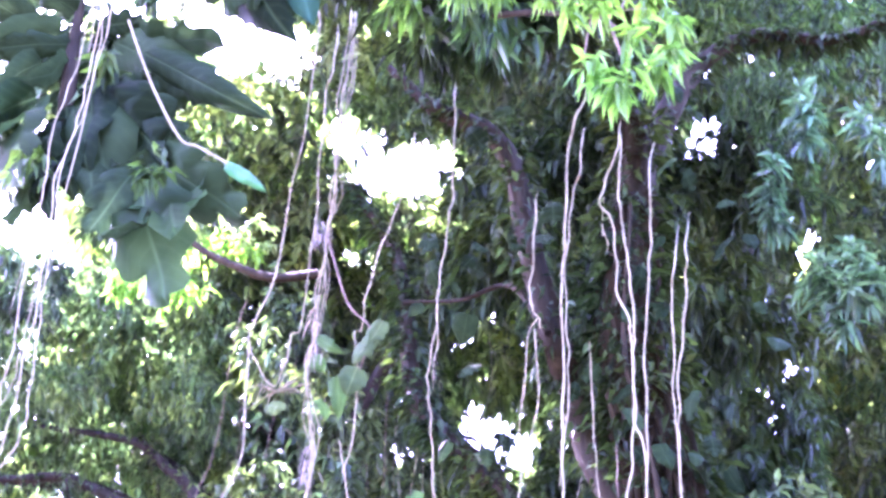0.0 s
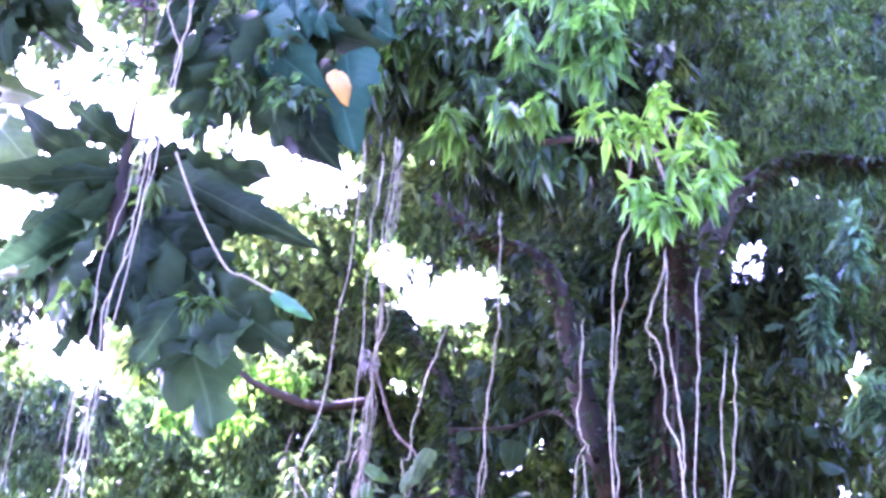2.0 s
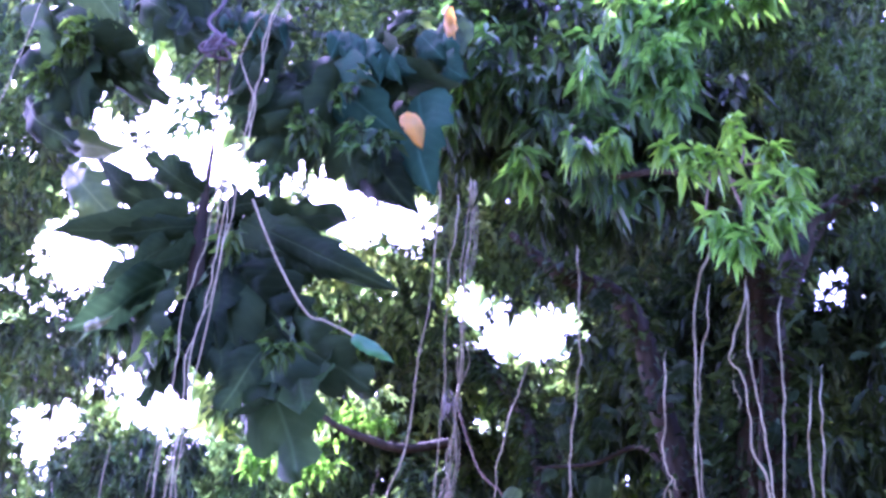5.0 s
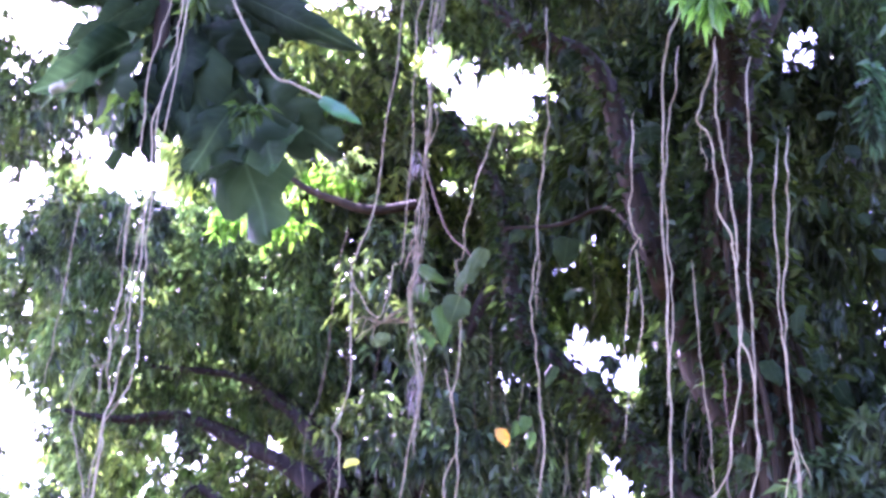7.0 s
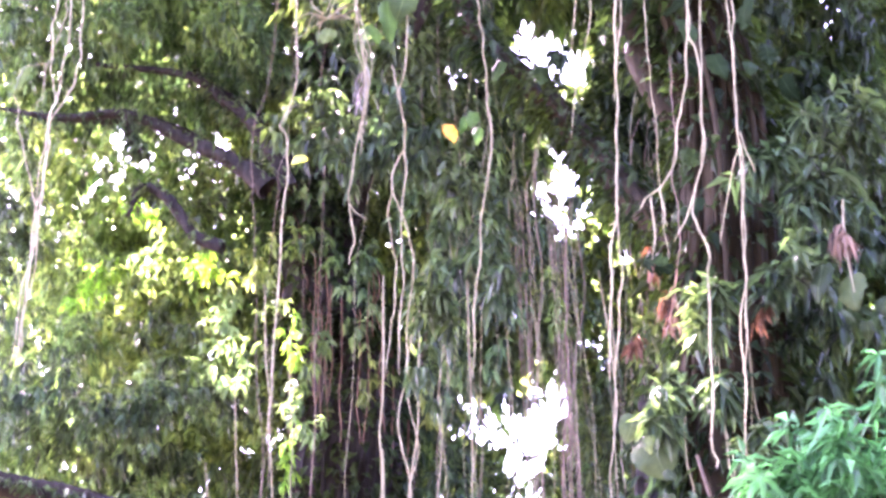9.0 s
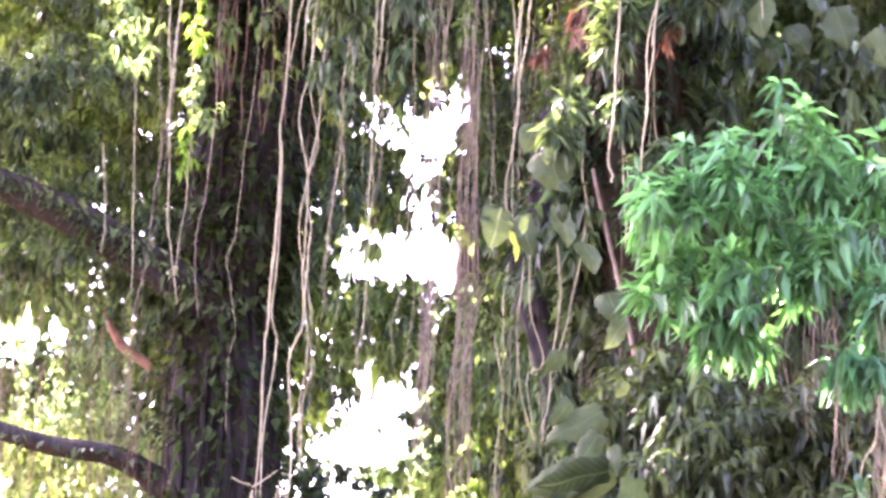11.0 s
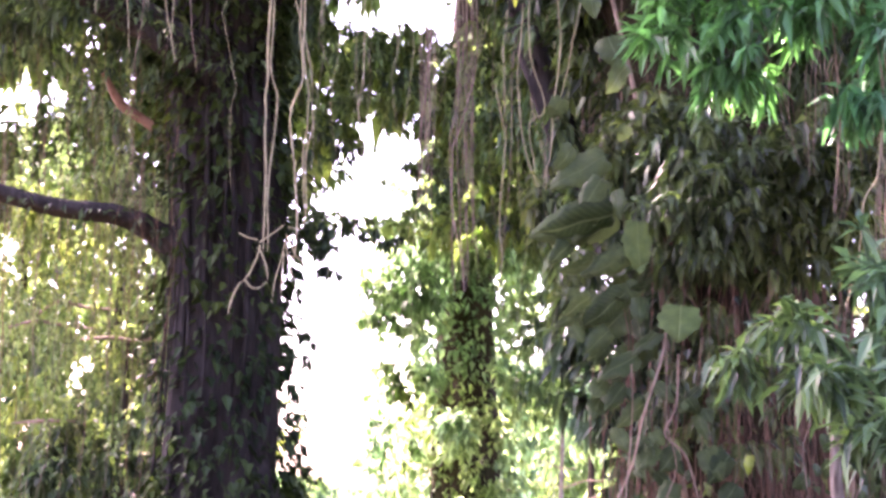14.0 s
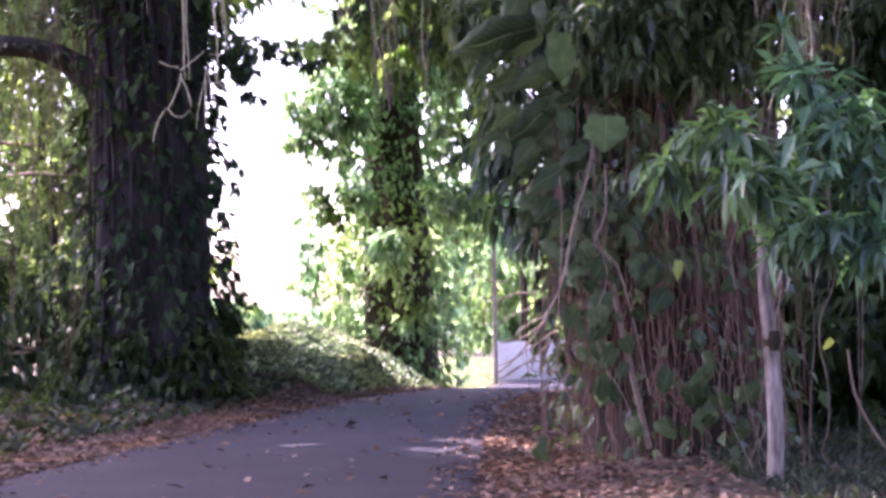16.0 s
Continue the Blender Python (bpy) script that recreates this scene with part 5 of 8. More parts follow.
# ---- hanging aerial roots ----
def root_arrays(length, r, seed, sway=0.05, sides=5, turn=0.0, apart=0.0):
    """A wavering root that hangs from the origin; strands of one bundle share the seed and wind round each other."""
    rg = np.random.default_rng(seed)
    n = max(10, int(length * 3))
    s = np.linspace(0, 1, n)
    w = np.cumsum(rg.normal(0, sway * 1.2, (n, 2)), 0)
    w -= s[:, None] * w[-1] * 0.8
    kink = np.cumsum(rg.normal(0, 1, (n, 2)) * (rg.uniform(0, 1, (n, 1)) > 0.85) * sway * 1.5, 0)
    w = (w + np.roll(w, 1, 0) + np.roll(w, -1, 0)) / 3 + kink - s[:, None] * kink[-1]
    w[0] = 0
    phase = turn + s * length * 0.25 + 0.6 * np.sin(s * length * 0.6 + turn)
    swing = apart * (0.35 + 0.65 * np.abs(np.sin(s * length * 0.4 + turn * 0.7)))
    w += np.stack([np.cos(phase) * swing, np.sin(phase) * swing], 1)
    path = np.column_stack([w, -s * length])
    k = 14
    taper = r * 0.26 * (1 + 0.22 * np.sin(np.linspace(0, 11, k) + seed + turn)) * np.linspace(1.05, 0.75, k)
    taper[0], taper[-1] = r * 0.2, r * 0.15
    return tube_arrays(path, taper, sides)


def hang(rows, material, seed, sway=0.05, strands=1, gap=0.12, label="thin pale aerial root hanging from the canopy"):
    rg = np.random.default_rng(seed)
    for k, (x, y, top, bottom, r) in enumerate(rows):
        for s in range(strands):
            length = (top - bottom) * (1 if s == 0 else rg.uniform(0.7, 1.08)) + 0.6
            v, f = root_arrays(length, r * (1 if s == 0 else 0.75), seed * 100 + k * 10, sway, 5, 2.1 * s, gap * 0.7 if strands > 1 else 0.0)
            ob = linked("aerial_root", raw_mesh("aerial_root", v, f, True), material)
            ob.location = (x, y, top + 0.6)
            tagged(ob, label, "aerial root", "hanging aerial roots")


def strand(points, r, material, seed, label="thin pale aerial root hanging from the canopy", forks=()):
    """One root that hangs along a line of bends; forks splay from its lower end."""
    rg = np.random.default_rng(seed)
    path = smooth_path(points, 7)
    step = rg.normal(0, 1, path.shape)
    for _ in range(2):
        step = (step + np.roll(step, 1, 0) + np.roll(step, -1, 0)) / 3
    path[1:-1] += step[1:-1] * 0.022
    k = 17
    thick = r * rg.uniform(0.8, 1.2, k) * np.linspace(1.05, 0.85, k)
    thick[0], thick[-1] = r * 0.6, r * 0.4
    v, f = tube_arrays(path, thick, 6)
    ob = tagged(linked("aerial_root", raw_mesh("aerial_root", v, f, True), material), label, "aerial root", "hanging aerial roots")
    for q, line in enumerate(forks):
        fv, ff = tube_arrays(smooth_path(line, 6), [r * 0.8, r * 0.75, r * 0.6, r * 0.25], 5)
        linked("fork", raw_mesh("fork", fv, ff, True), material, ob)
    return ob


# pale roots before the near banyan
strand([(-3.45, 16.80, 23.90), (-3.17, 15.50, 21.22), (-3.17, 15.50, 20.18), (-3.29, 15.50, 18.99), (-3.25, 15.50, 18.19), (-3.27, 15.50, 17.01), (-3.33, 15.50, 15.64), (-3.39, 15.50, 14.21), (-3.60, 15.50, 13.39), (-3.63, 15.50, 13.17), (-3.56, 15.50, 12.37), (-3.53, 15.50, 11.47), (-3.67, 15.50, 11.05), (-3.57, 15.50, 10.82), (-3.57, 15.50, 10.20), (-3.58, 15.50, 9.59), (-3.57, 15.50, 8.14), (-3.57, 15.50, 7.36)], 0.0101, ROOT_PALE, 501)
strand([(-3.65, 15.60, 13.24), (-3.60, 15.60, 13.04), (-3.40, 15.60, 12.66), (-3.27, 15.60, 12.53)], 0.0086, ROOT_PALE, 502)
strand([(-3.27, 16.90, 19.90), (-3.01, 15.60, 17.72), (-3.07, 15.60, 17.20), (-3.06, 15.60, 16.38), (-3.03, 15.60, 14.79), (-3.06, 15.60, 13.43), (-3.15, 15.60, 13.27), (-3.18, 15.60, 12.88), (-3.27, 15.60, 12.53)], 0.0086, ROOT_PALE, 503)
strand([(-3.15, 17.30, 21.48), (-2.91, 16.00, 19.14), (-2.89, 16.00, 18.34), (-2.93, 16.00, 17.47), (-2.91, 16.00, 16.64), (-2.91, 16.00, 15.76), (-2.91, 16.00, 15.11), (-2.95, 16.00, 14.40), (-2.96, 16.00, 13.73), (-2.99, 16.00, 13.14), (-2.93, 16.00, 12.42), (-2.85, 16.00, 12.02), (-2.83, 16.00, 11.57), (-2.89, 16.00, 11.21)], 0.0094, ROOT_PALE, 504, label="tangled bundle strand of fine pale hanging root")
strand([(-3.11, 17.30, 21.48), (-2.87, 16.00, 19.14), (-2.83, 16.00, 18.33), (-2.86, 16.00, 17.47), (-2.94, 16.00, 16.65), (-2.86, 16.00, 15.76), (-2.94, 16.00, 15.11), (-2.90, 16.00, 14.40), (-2.92, 16.00, 13.72), (-3.02, 16.00, 13.14), (-2.88, 16.00, 12.41), (-2.81, 16.00, 12.02), (-2.85, 16.00, 11.48), (-2.86, 16.00, 11.13)], 0.0070, ROOT_PALE, 505, label="tangled bundle strand of fine pale hanging root")
strand([(-3.18, 17.30, 21.48), (-2.94, 16.00, 19.15), (-2.94, 16.00, 18.34), (-2.99, 16.00, 17.48), (-2.89, 16.00, 16.64), (-2.95, 16.00, 15.77), (-2.89, 16.00, 15.11), (-2.99, 16.00, 14.41), (-2.99, 16.00, 13.73), (-2.97, 16.00, 13.14), (-2.98, 16.00, 12.42), (-2.89, 16.00, 12.03), (-2.81, 16.00, 11.39), (-2.91, 16.00, 11.06)], 0.0062, ROOT_PALE, 506, label="tangled bundle strand of fine pale hanging root")
strand([(-3.08, 17.30, 21.47), (-2.85, 16.00, 19.14), (-2.80, 16.00, 18.33), (-2.81, 16.00, 17.46), (-2.96, 16.00, 16.65), (-2.82, 16.00, 15.76), (-2.96, 16.00, 15.12), (-2.86, 16.00, 14.40), (-2.89, 16.00, 13.72), (-3.03, 16.00, 13.14), (-2.84, 16.00, 12.41), (-2.77, 16.00, 12.02), (-2.86, 16.00, 11.31), (-2.84, 16.00, 10.98)], 0.0055, ROOT_PALE, 507, label="tangled bundle strand of fine pale hanging root")
strand([(-3.13, 17.30, 21.48), (-2.89, 16.00, 19.14), (-2.87, 16.00, 18.34), (-2.90, 16.00, 17.47), (-2.92, 16.00, 16.64), (-2.89, 16.00, 15.76), (-2.93, 16.00, 15.11), (-2.93, 16.00, 14.40), (-2.94, 16.00, 13.73), (-3.00, 16.00, 13.14), (-2.91, 16.00, 12.42), (-2.83, 16.00, 12.02), (-2.83, 16.00, 11.22), (-2.87, 16.00, 10.91)], 0.0062, ROOT_PALE, 508, label="tangled bundle strand of fine pale hanging root")
strand([(-2.86, 16.00, 12.10), (-2.83, 16.00, 11.57), (-2.89, 16.00, 11.21), (-2.97, 16.00, 10.56), (-2.96, 16.00, 10.28), (-2.89, 16.00, 9.87), (-2.93, 16.00, 9.57)], 0.0078, ROOT_PALE, 509, forks=[[(-2.96, 16.00, 10.32), (-2.89, 16.00, 10.21), (-2.81, 16.00, 10.15), (-2.75, 16.00, 10.10)]])
strand([(-2.14, 17.80, 18.58), (-2.00, 16.50, 16.63), (-2.10, 16.50, 16.14), (-2.24, 16.50, 15.67), (-2.34, 16.50, 15.12), (-2.43, 16.50, 14.59), (-2.47, 16.50, 14.07), (-2.54, 16.50, 13.95), (-2.49, 16.50, 13.44), (-2.46, 16.50, 12.79), (-2.49, 16.50, 12.23), (-2.53, 16.50, 11.93), (-2.47, 16.50, 11.54), (-2.43, 16.50, 10.94), (-2.46, 16.50, 10.30), (-2.41, 16.50, 9.67), (-2.44, 16.50, 9.01), (-2.42, 16.50, 8.49)], 0.0094, ROOT_PALE, 510)
strand([(-2.61, 16.40, 12.34), (-2.54, 16.40, 12.02), (-2.50, 16.40, 11.79)], 0.0078, ROOT_PALE, 511)
strand([(-2.45, 16.60, 11.37), (-2.57, 16.60, 11.01), (-2.55, 16.60, 10.72), (-2.36, 16.60, 10.13), (-2.33, 16.60, 9.72), (-2.38, 16.60, 9.05), (-2.34, 16.60, 8.52)], 0.0078, ROOT_PALE, 512)
strand([(-2.56, 16.60, 10.86), (-2.61, 16.60, 10.43), (-2.51, 16.60, 9.80), (-2.53, 16.60, 9.19), (-2.58, 16.60, 8.54)], 0.0070, ROOT_PALE, 513)
strand([(-1.51, 17.30, 19.55), (-1.42, 16.00, 17.44), (-1.41, 16.00, 17.13), (-1.41, 16.00, 16.52), (-1.40, 16.00, 15.74), (-1.43, 16.00, 15.19), (-1.47, 16.00, 14.66), (-1.50, 16.00, 14.14), (-1.51, 16.00, 13.65), (-1.59, 16.00, 13.17), (-1.58, 16.00, 12.84), (-1.52, 16.00, 12.37), (-1.48, 16.00, 11.91), (-1.46, 16.00, 11.61), (-1.41, 16.00, 11.23), (-1.44, 16.00, 10.73), (-1.52, 16.00, 10.05), (-1.57, 16.00, 9.25), (-1.57, 16.00, 8.74), (-1.59, 16.00, 8.24)], 0.0101, ROOT_PALE, 514, forks=[[(-1.50, 16.00, 13.73), (-1.48, 16.00, 13.40), (-1.52, 16.00, 13.16), (-1.51, 16.00, 12.76)]])
strand([(-0.30, 16.50, 16.30), (-0.33, 15.20, 14.52), (-0.37, 15.20, 13.77), (-0.39, 15.20, 13.45), (-0.29, 15.20, 13.21), (-0.25, 15.20, 13.04)], 0.0101, ROOT_PALE, 515, forks=[[(-0.30, 15.20, 13.18), (-0.40, 15.20, 12.94), (-0.43, 15.20, 12.33), (-0.50, 15.20, 11.60)], [(-0.33, 15.20, 13.03), (-0.30, 15.20, 12.55), (-0.28, 15.20, 12.09), (-0.36, 15.20, 11.59)], [(-0.36, 15.20, 11.59), (-0.42, 15.20, 11.31), (-0.47, 15.20, 11.03), (-0.51, 15.20, 10.55)]])
strand([(0.37, 16.50, 18.66), (0.27, 15.20, 16.61), (0.11, 15.20, 15.94), (0.04, 15.20, 15.29), (0.03, 15.20, 14.41), (0.00, 15.20, 13.75), (-0.01, 15.20, 12.96), (0.00, 15.20, 12.29), (-0.02, 15.20, 11.56), (-0.04, 15.20, 10.85), (-0.07, 15.20, 10.18), (-0.07, 15.20, 9.72), (-0.14, 15.20, 9.28), (-0.13, 15.20, 8.78), (-0.18, 15.20, 7.84)], 0.0140, ROOT_PALE, 516)
strand([(0.29, 16.50, 17.36), (0.20, 15.20, 15.46), (0.15, 15.20, 15.19), (0.06, 15.20, 14.50), (0.03, 15.20, 13.75), (0.03, 15.20, 12.96), (0.04, 15.20, 12.44), (0.02, 15.20, 11.84), (-0.06, 15.20, 10.99)], 0.0101, ROOT_PALE, 517)
strand([(-0.06, 15.25, 9.81), (-0.04, 15.25, 9.30), (-0.07, 15.25, 8.68), (-0.13, 15.25, 7.85)], 0.0078, ROOT_PALE, 518)
strand([(0.80, 16.10, 17.45), (0.67, 14.80, 15.52), (0.52, 14.80, 14.98), (0.44, 14.80, 14.55), (0.57, 14.80, 14.20), (0.58, 14.80, 13.71), (0.61, 14.80, 13.23), (0.70, 14.80, 12.77), (0.72, 14.80, 12.68), (0.73, 14.80, 11.94), (0.73, 14.80, 11.58), (0.81, 14.80, 11.29), (0.82, 14.80, 10.54), (0.79, 14.80, 10.02), (0.68, 14.80, 9.52), (0.73, 14.80, 9.26), (0.80, 14.80, 9.01), (0.78, 14.80, 8.54), (0.75, 14.80, 7.62), (0.75, 14.80, 6.96), (0.77, 14.80, 6.79)], 0.0117, ROOT_PALE, 519, forks=[[(0.69, 14.80, 9.61), (0.61, 14.80, 9.36), (0.54, 14.80, 9.23), (0.48, 14.80, 9.11)]])
strand([(0.81, 16.10, 17.34), (0.67, 14.80, 15.42), (0.66, 14.80, 14.71), (0.66, 14.80, 14.20), (0.71, 14.80, 13.70), (0.74, 14.80, 13.22), (0.75, 14.80, 12.62), (0.74, 14.80, 12.53), (0.72, 14.80, 12.08), (0.74, 14.80, 11.58), (0.69, 14.80, 11.02), (0.62, 14.80, 10.56), (0.52, 14.80, 10.04), (0.39, 14.80, 9.73), (0.22, 14.80, 9.60)], 0.0117, ROOT_PALE, 520, forks=[[(0.22, 14.80, 9.60), (0.20, 14.80, 9.55), (0.18, 14.80, 9.51), (0.16, 14.80, 9.47)], [(0.27, 14.80, 9.61), (0.29, 14.80, 9.36), (0.30, 14.80, 9.17), (0.26, 14.80, 8.93)], [(0.36, 14.80, 9.68), (0.40, 14.80, 9.47), (0.40, 14.80, 9.35), (0.42, 14.80, 9.28)]])
strand([(1.20, 16.10, 16.90), (1.02, 14.80, 15.03), (1.00, 14.80, 14.17), (0.93, 14.80, 13.53), (0.89, 14.80, 12.61), (0.86, 14.80, 11.93), (0.85, 14.80, 11.29), (0.82, 14.80, 10.54), (0.78, 14.80, 9.95)], 0.0117, ROOT_PALE, 521)
strand([(1.45, 16.30, 15.52), (1.25, 15.00, 13.83), (1.22, 15.00, 13.35), (1.20, 15.00, 12.74), (1.16, 15.00, 12.04), (1.17, 15.00, 11.60), (1.18, 15.00, 11.11), (1.17, 15.00, 10.63), (1.20, 15.00, 10.30), (1.20, 15.00, 9.97), (1.18, 15.00, 9.21), (1.16, 15.00, 8.73), (1.13, 15.00, 8.14), (1.09, 15.00, 7.69), (1.06, 15.00, 6.85)], 0.0094, ROOT_PALE, 522)
strand([(1.59, 16.30, 15.69), (1.38, 15.00, 13.98), (1.36, 15.00, 13.50), (1.29, 15.00, 12.73), (1.23, 15.00, 12.03), (1.19, 15.00, 11.46), (1.17, 15.00, 10.63), (1.19, 15.00, 9.97), (1.16, 15.00, 9.21), (1.14, 15.00, 8.73), (1.08, 15.00, 8.32), (1.08, 15.00, 7.86), (1.11, 15.00, 7.69)], 0.0101, ROOT_PALE, 523, forks=[[(1.20, 15.00, 10.43), (1.25, 15.00, 10.19), (1.30, 15.00, 10.05), (1.32, 15.00, 9.95)], [(1.20, 15.00, 10.28), (1.13, 15.00, 10.11), (1.04, 15.00, 9.72), (0.93, 15.00, 9.17)]])
strand([(0.28, 15.40, 13.02), (0.29, 15.40, 12.03), (0.33, 15.40, 11.44), (0.36, 15.40, 10.67), (0.39, 15.40, 9.73), (0.44, 15.40, 9.21)], 0.0055, ROOT_PALE, 524)
strand([(0.56, 16.70, 16.41), (0.45, 15.40, 14.64), (0.51, 15.40, 14.55), (0.50, 15.40, 14.29)], 0.0055, ROOT_PALE, 525, label="short pale root hanging before the trunk")
strand([(0.56, 15.60, 11.77), (0.56, 15.60, 11.33), (0.56, 15.60, 10.84), (0.55, 15.60, 10.22), (0.58, 15.60, 9.69), (0.52, 15.60, 9.18)], 0.0062, ROOT_BROWN, 526, label="brown aerial root hanging beside the road")
# bundle at the overhanging plant
strand([(-3.98, 10.40, 16.75), (-4.09, 10.40, 16.15), (-4.16, 10.40, 15.48), (-4.15, 10.40, 14.74), (-4.12, 10.40, 14.13), (-4.14, 10.40, 13.55), (-4.32, 10.40, 13.17), (-4.33, 10.40, 12.57), (-4.34, 10.40, 11.99), (-4.40, 10.40, 11.58), (-4.36, 10.40, 11.05), (-4.35, 10.40, 10.55), (-4.30, 10.40, 9.60), (-4.27, 10.40, 9.22), (-4.29, 10.40, 8.85), (-4.26, 10.40, 8.58), (-4.21, 10.40, 8.33), (-4.21, 10.40, 8.03), (-4.21, 10.40, 7.69), (-4.21, 10.40, 7.31), (-4.21, 10.40, 6.95), (-4.23, 10.40, 6.60), (-4.24, 10.40, 6.09)], 0.0062, ROOT_PALE, 527)
strand([(-4.81, 11.65, 15.19), (-4.21, 10.35, 13.11), (-4.17, 10.35, 12.50), (-4.19, 10.35, 12.07), (-4.19, 10.35, 11.59), (-4.25, 10.35, 11.19), (-4.21, 10.35, 10.62), (-4.15, 10.35, 9.55), (-4.15, 10.35, 9.17), (-4.12, 10.35, 8.75), (-4.15, 10.35, 8.44), (-4.17, 10.35, 8.19), (-4.19, 10.35, 7.90), (-4.17, 10.35, 7.47), (-4.17, 10.35, 6.92), (-4.18, 10.35, 6.06)], 0.0062, ROOT_PALE, 528)
strand([(-4.18, 10.30, 15.83), (-4.30, 10.30, 15.37), (-4.31, 10.30, 14.91), (-4.13, 10.30, 14.35), (-4.10, 10.30, 13.68), (-4.09, 10.30, 13.12), (-4.09, 10.30, 12.59), (-4.12, 10.30, 12.09), (-4.14, 10.30, 11.60), (-4.19, 10.30, 11.21), (-4.14, 10.30, 10.45), (-4.10, 10.30, 9.73), (-4.06, 10.30, 9.23), (-4.02, 10.30, 8.70), (-4.02, 10.30, 8.40), (-4.08, 10.30, 8.15), (-4.16, 10.30, 7.87), (-4.17, 10.30, 7.40), (-4.17, 10.30, 6.72), (-4.13, 10.30, 6.04)], 0.0059, ROOT_PALE, 529)
strand([(-4.80, 11.70, 15.24), (-4.20, 10.40, 13.16), (-4.19, 10.40, 12.85), (-4.14, 10.40, 12.19), (-4.21, 10.40, 9.43), (-4.21, 10.40, 9.05), (-4.23, 10.40, 8.74), (-4.28, 10.40, 8.56), (-4.29, 10.40, 8.28), (-4.30, 10.40, 8.18)], 0.0047, ROOT_PALE, 530, forks=[[(-4.28, 10.40, 8.56), (-4.33, 10.40, 8.56), (-4.39, 10.40, 8.55), (-4.45, 10.40, 8.54)]])
strand([(-4.54, 10.45, 8.33), (-4.47, 10.45, 8.08), (-4.34, 10.45, 7.68), (-4.22, 10.45, 7.29), (-4.19, 10.45, 6.97), (-4.21, 10.45, 6.53), (-4.22, 10.45, 6.11)], 0.0047, ROOT_PALE, 531)
strand([(-4.10, 10.45, 16.12), (-4.17, 10.45, 15.64), (-4.15, 10.45, 14.89), (-4.19, 10.45, 14.37), (-4.15, 10.45, 13.85), (-4.30, 10.45, 13.54), (-4.30, 10.45, 13.19), (-4.27, 10.45, 12.61)], 0.0047, ROOT_PALE, 532)
strand([(-7.10, 10.30, 20.86), (-6.86, 10.30, 18.02), (-6.78, 10.30, 16.48), (-6.77, 10.30, 15.88), (-6.79, 10.30, 14.93), (-6.79, 10.30, 13.96), (-6.77, 10.30, 12.98)], 0.0055, ROOT_PALE, 533)
strand([(-7.57, 16.50, 15.18), (-7.54, 16.50, 14.37), (-7.54, 16.50, 13.50), (-7.52, 16.50, 12.83), (-7.52, 16.50, 12.42)], 0.0062, ROOT_PALE, 534)
strand([(-7.45, 17.30, 17.88), (-6.79, 16.00, 15.95), (-6.74, 16.00, 15.01), (-6.71, 16.00, 13.86)], 0.0047, ROOT_PALE, 535)
strand([(-7.36, 17.30, 17.99), (-6.72, 16.00, 16.05), (-6.67, 16.00, 15.09), (-6.64, 16.00, 13.94)], 0.0047, ROOT_PALE, 536)
strand([(-7.17, 17.30, 17.86), (-6.55, 16.00, 15.94), (-6.50, 16.00, 14.99), (-6.50, 16.00, 13.93)], 0.0047, ROOT_PALE, 537)
strand([(-7.01, 17.30, 17.63), (-6.40, 16.00, 15.73), (-6.36, 16.00, 14.80), (-6.40, 16.00, 14.01)], 0.0047, ROOT_PALE, 538)
# roots before the far banyan and above the road mouth
strand([(-3.83, 24.00, 13.35), (-3.79, 24.00, 12.20), (-3.78, 24.00, 10.88), (-3.74, 24.00, 9.97), (-3.72, 24.00, 9.08), (-3.69, 24.00, 8.03), (-3.70, 24.00, 7.34), (-3.67, 24.00, 6.50), (-3.63, 24.00, 5.03)], 0.0172, ROOT_PALE, 539, forks=[[(-3.68, 24.00, 5.12), (-3.73, 24.00, 4.91), (-3.84, 24.00, 4.67), (-3.94, 24.00, 4.57)], [(-3.94, 24.00, 4.57), (-4.02, 24.00, 4.43), (-4.07, 24.00, 4.27), (-4.10, 24.00, 4.11)], [(-3.70, 24.00, 5.08), (-3.60, 24.00, 4.87), (-3.56, 24.00, 4.71), (-3.55, 24.00, 4.61)], [(-3.72, 24.00, 5.20), (-3.84, 24.00, 5.22), (-3.94, 24.00, 5.26), (-4.01, 24.00, 5.30)], [(-3.70, 24.00, 5.16), (-3.56, 24.00, 5.26), (-3.43, 24.00, 5.36), (-3.34, 24.00, 5.44)], [(-3.88, 24.00, 4.62), (-3.79, 24.00, 4.51), (-3.67, 24.00, 4.50), (-3.56, 24.00, 4.60)]])
strand([(-3.74, 24.00, 10.43), (-3.67, 24.00, 8.90), (-3.64, 24.00, 7.69), (-3.54, 24.00, 7.18), (-3.59, 24.00, 6.09), (-3.57, 24.00, 5.03)], 0.0125, ROOT_PALE, 540)
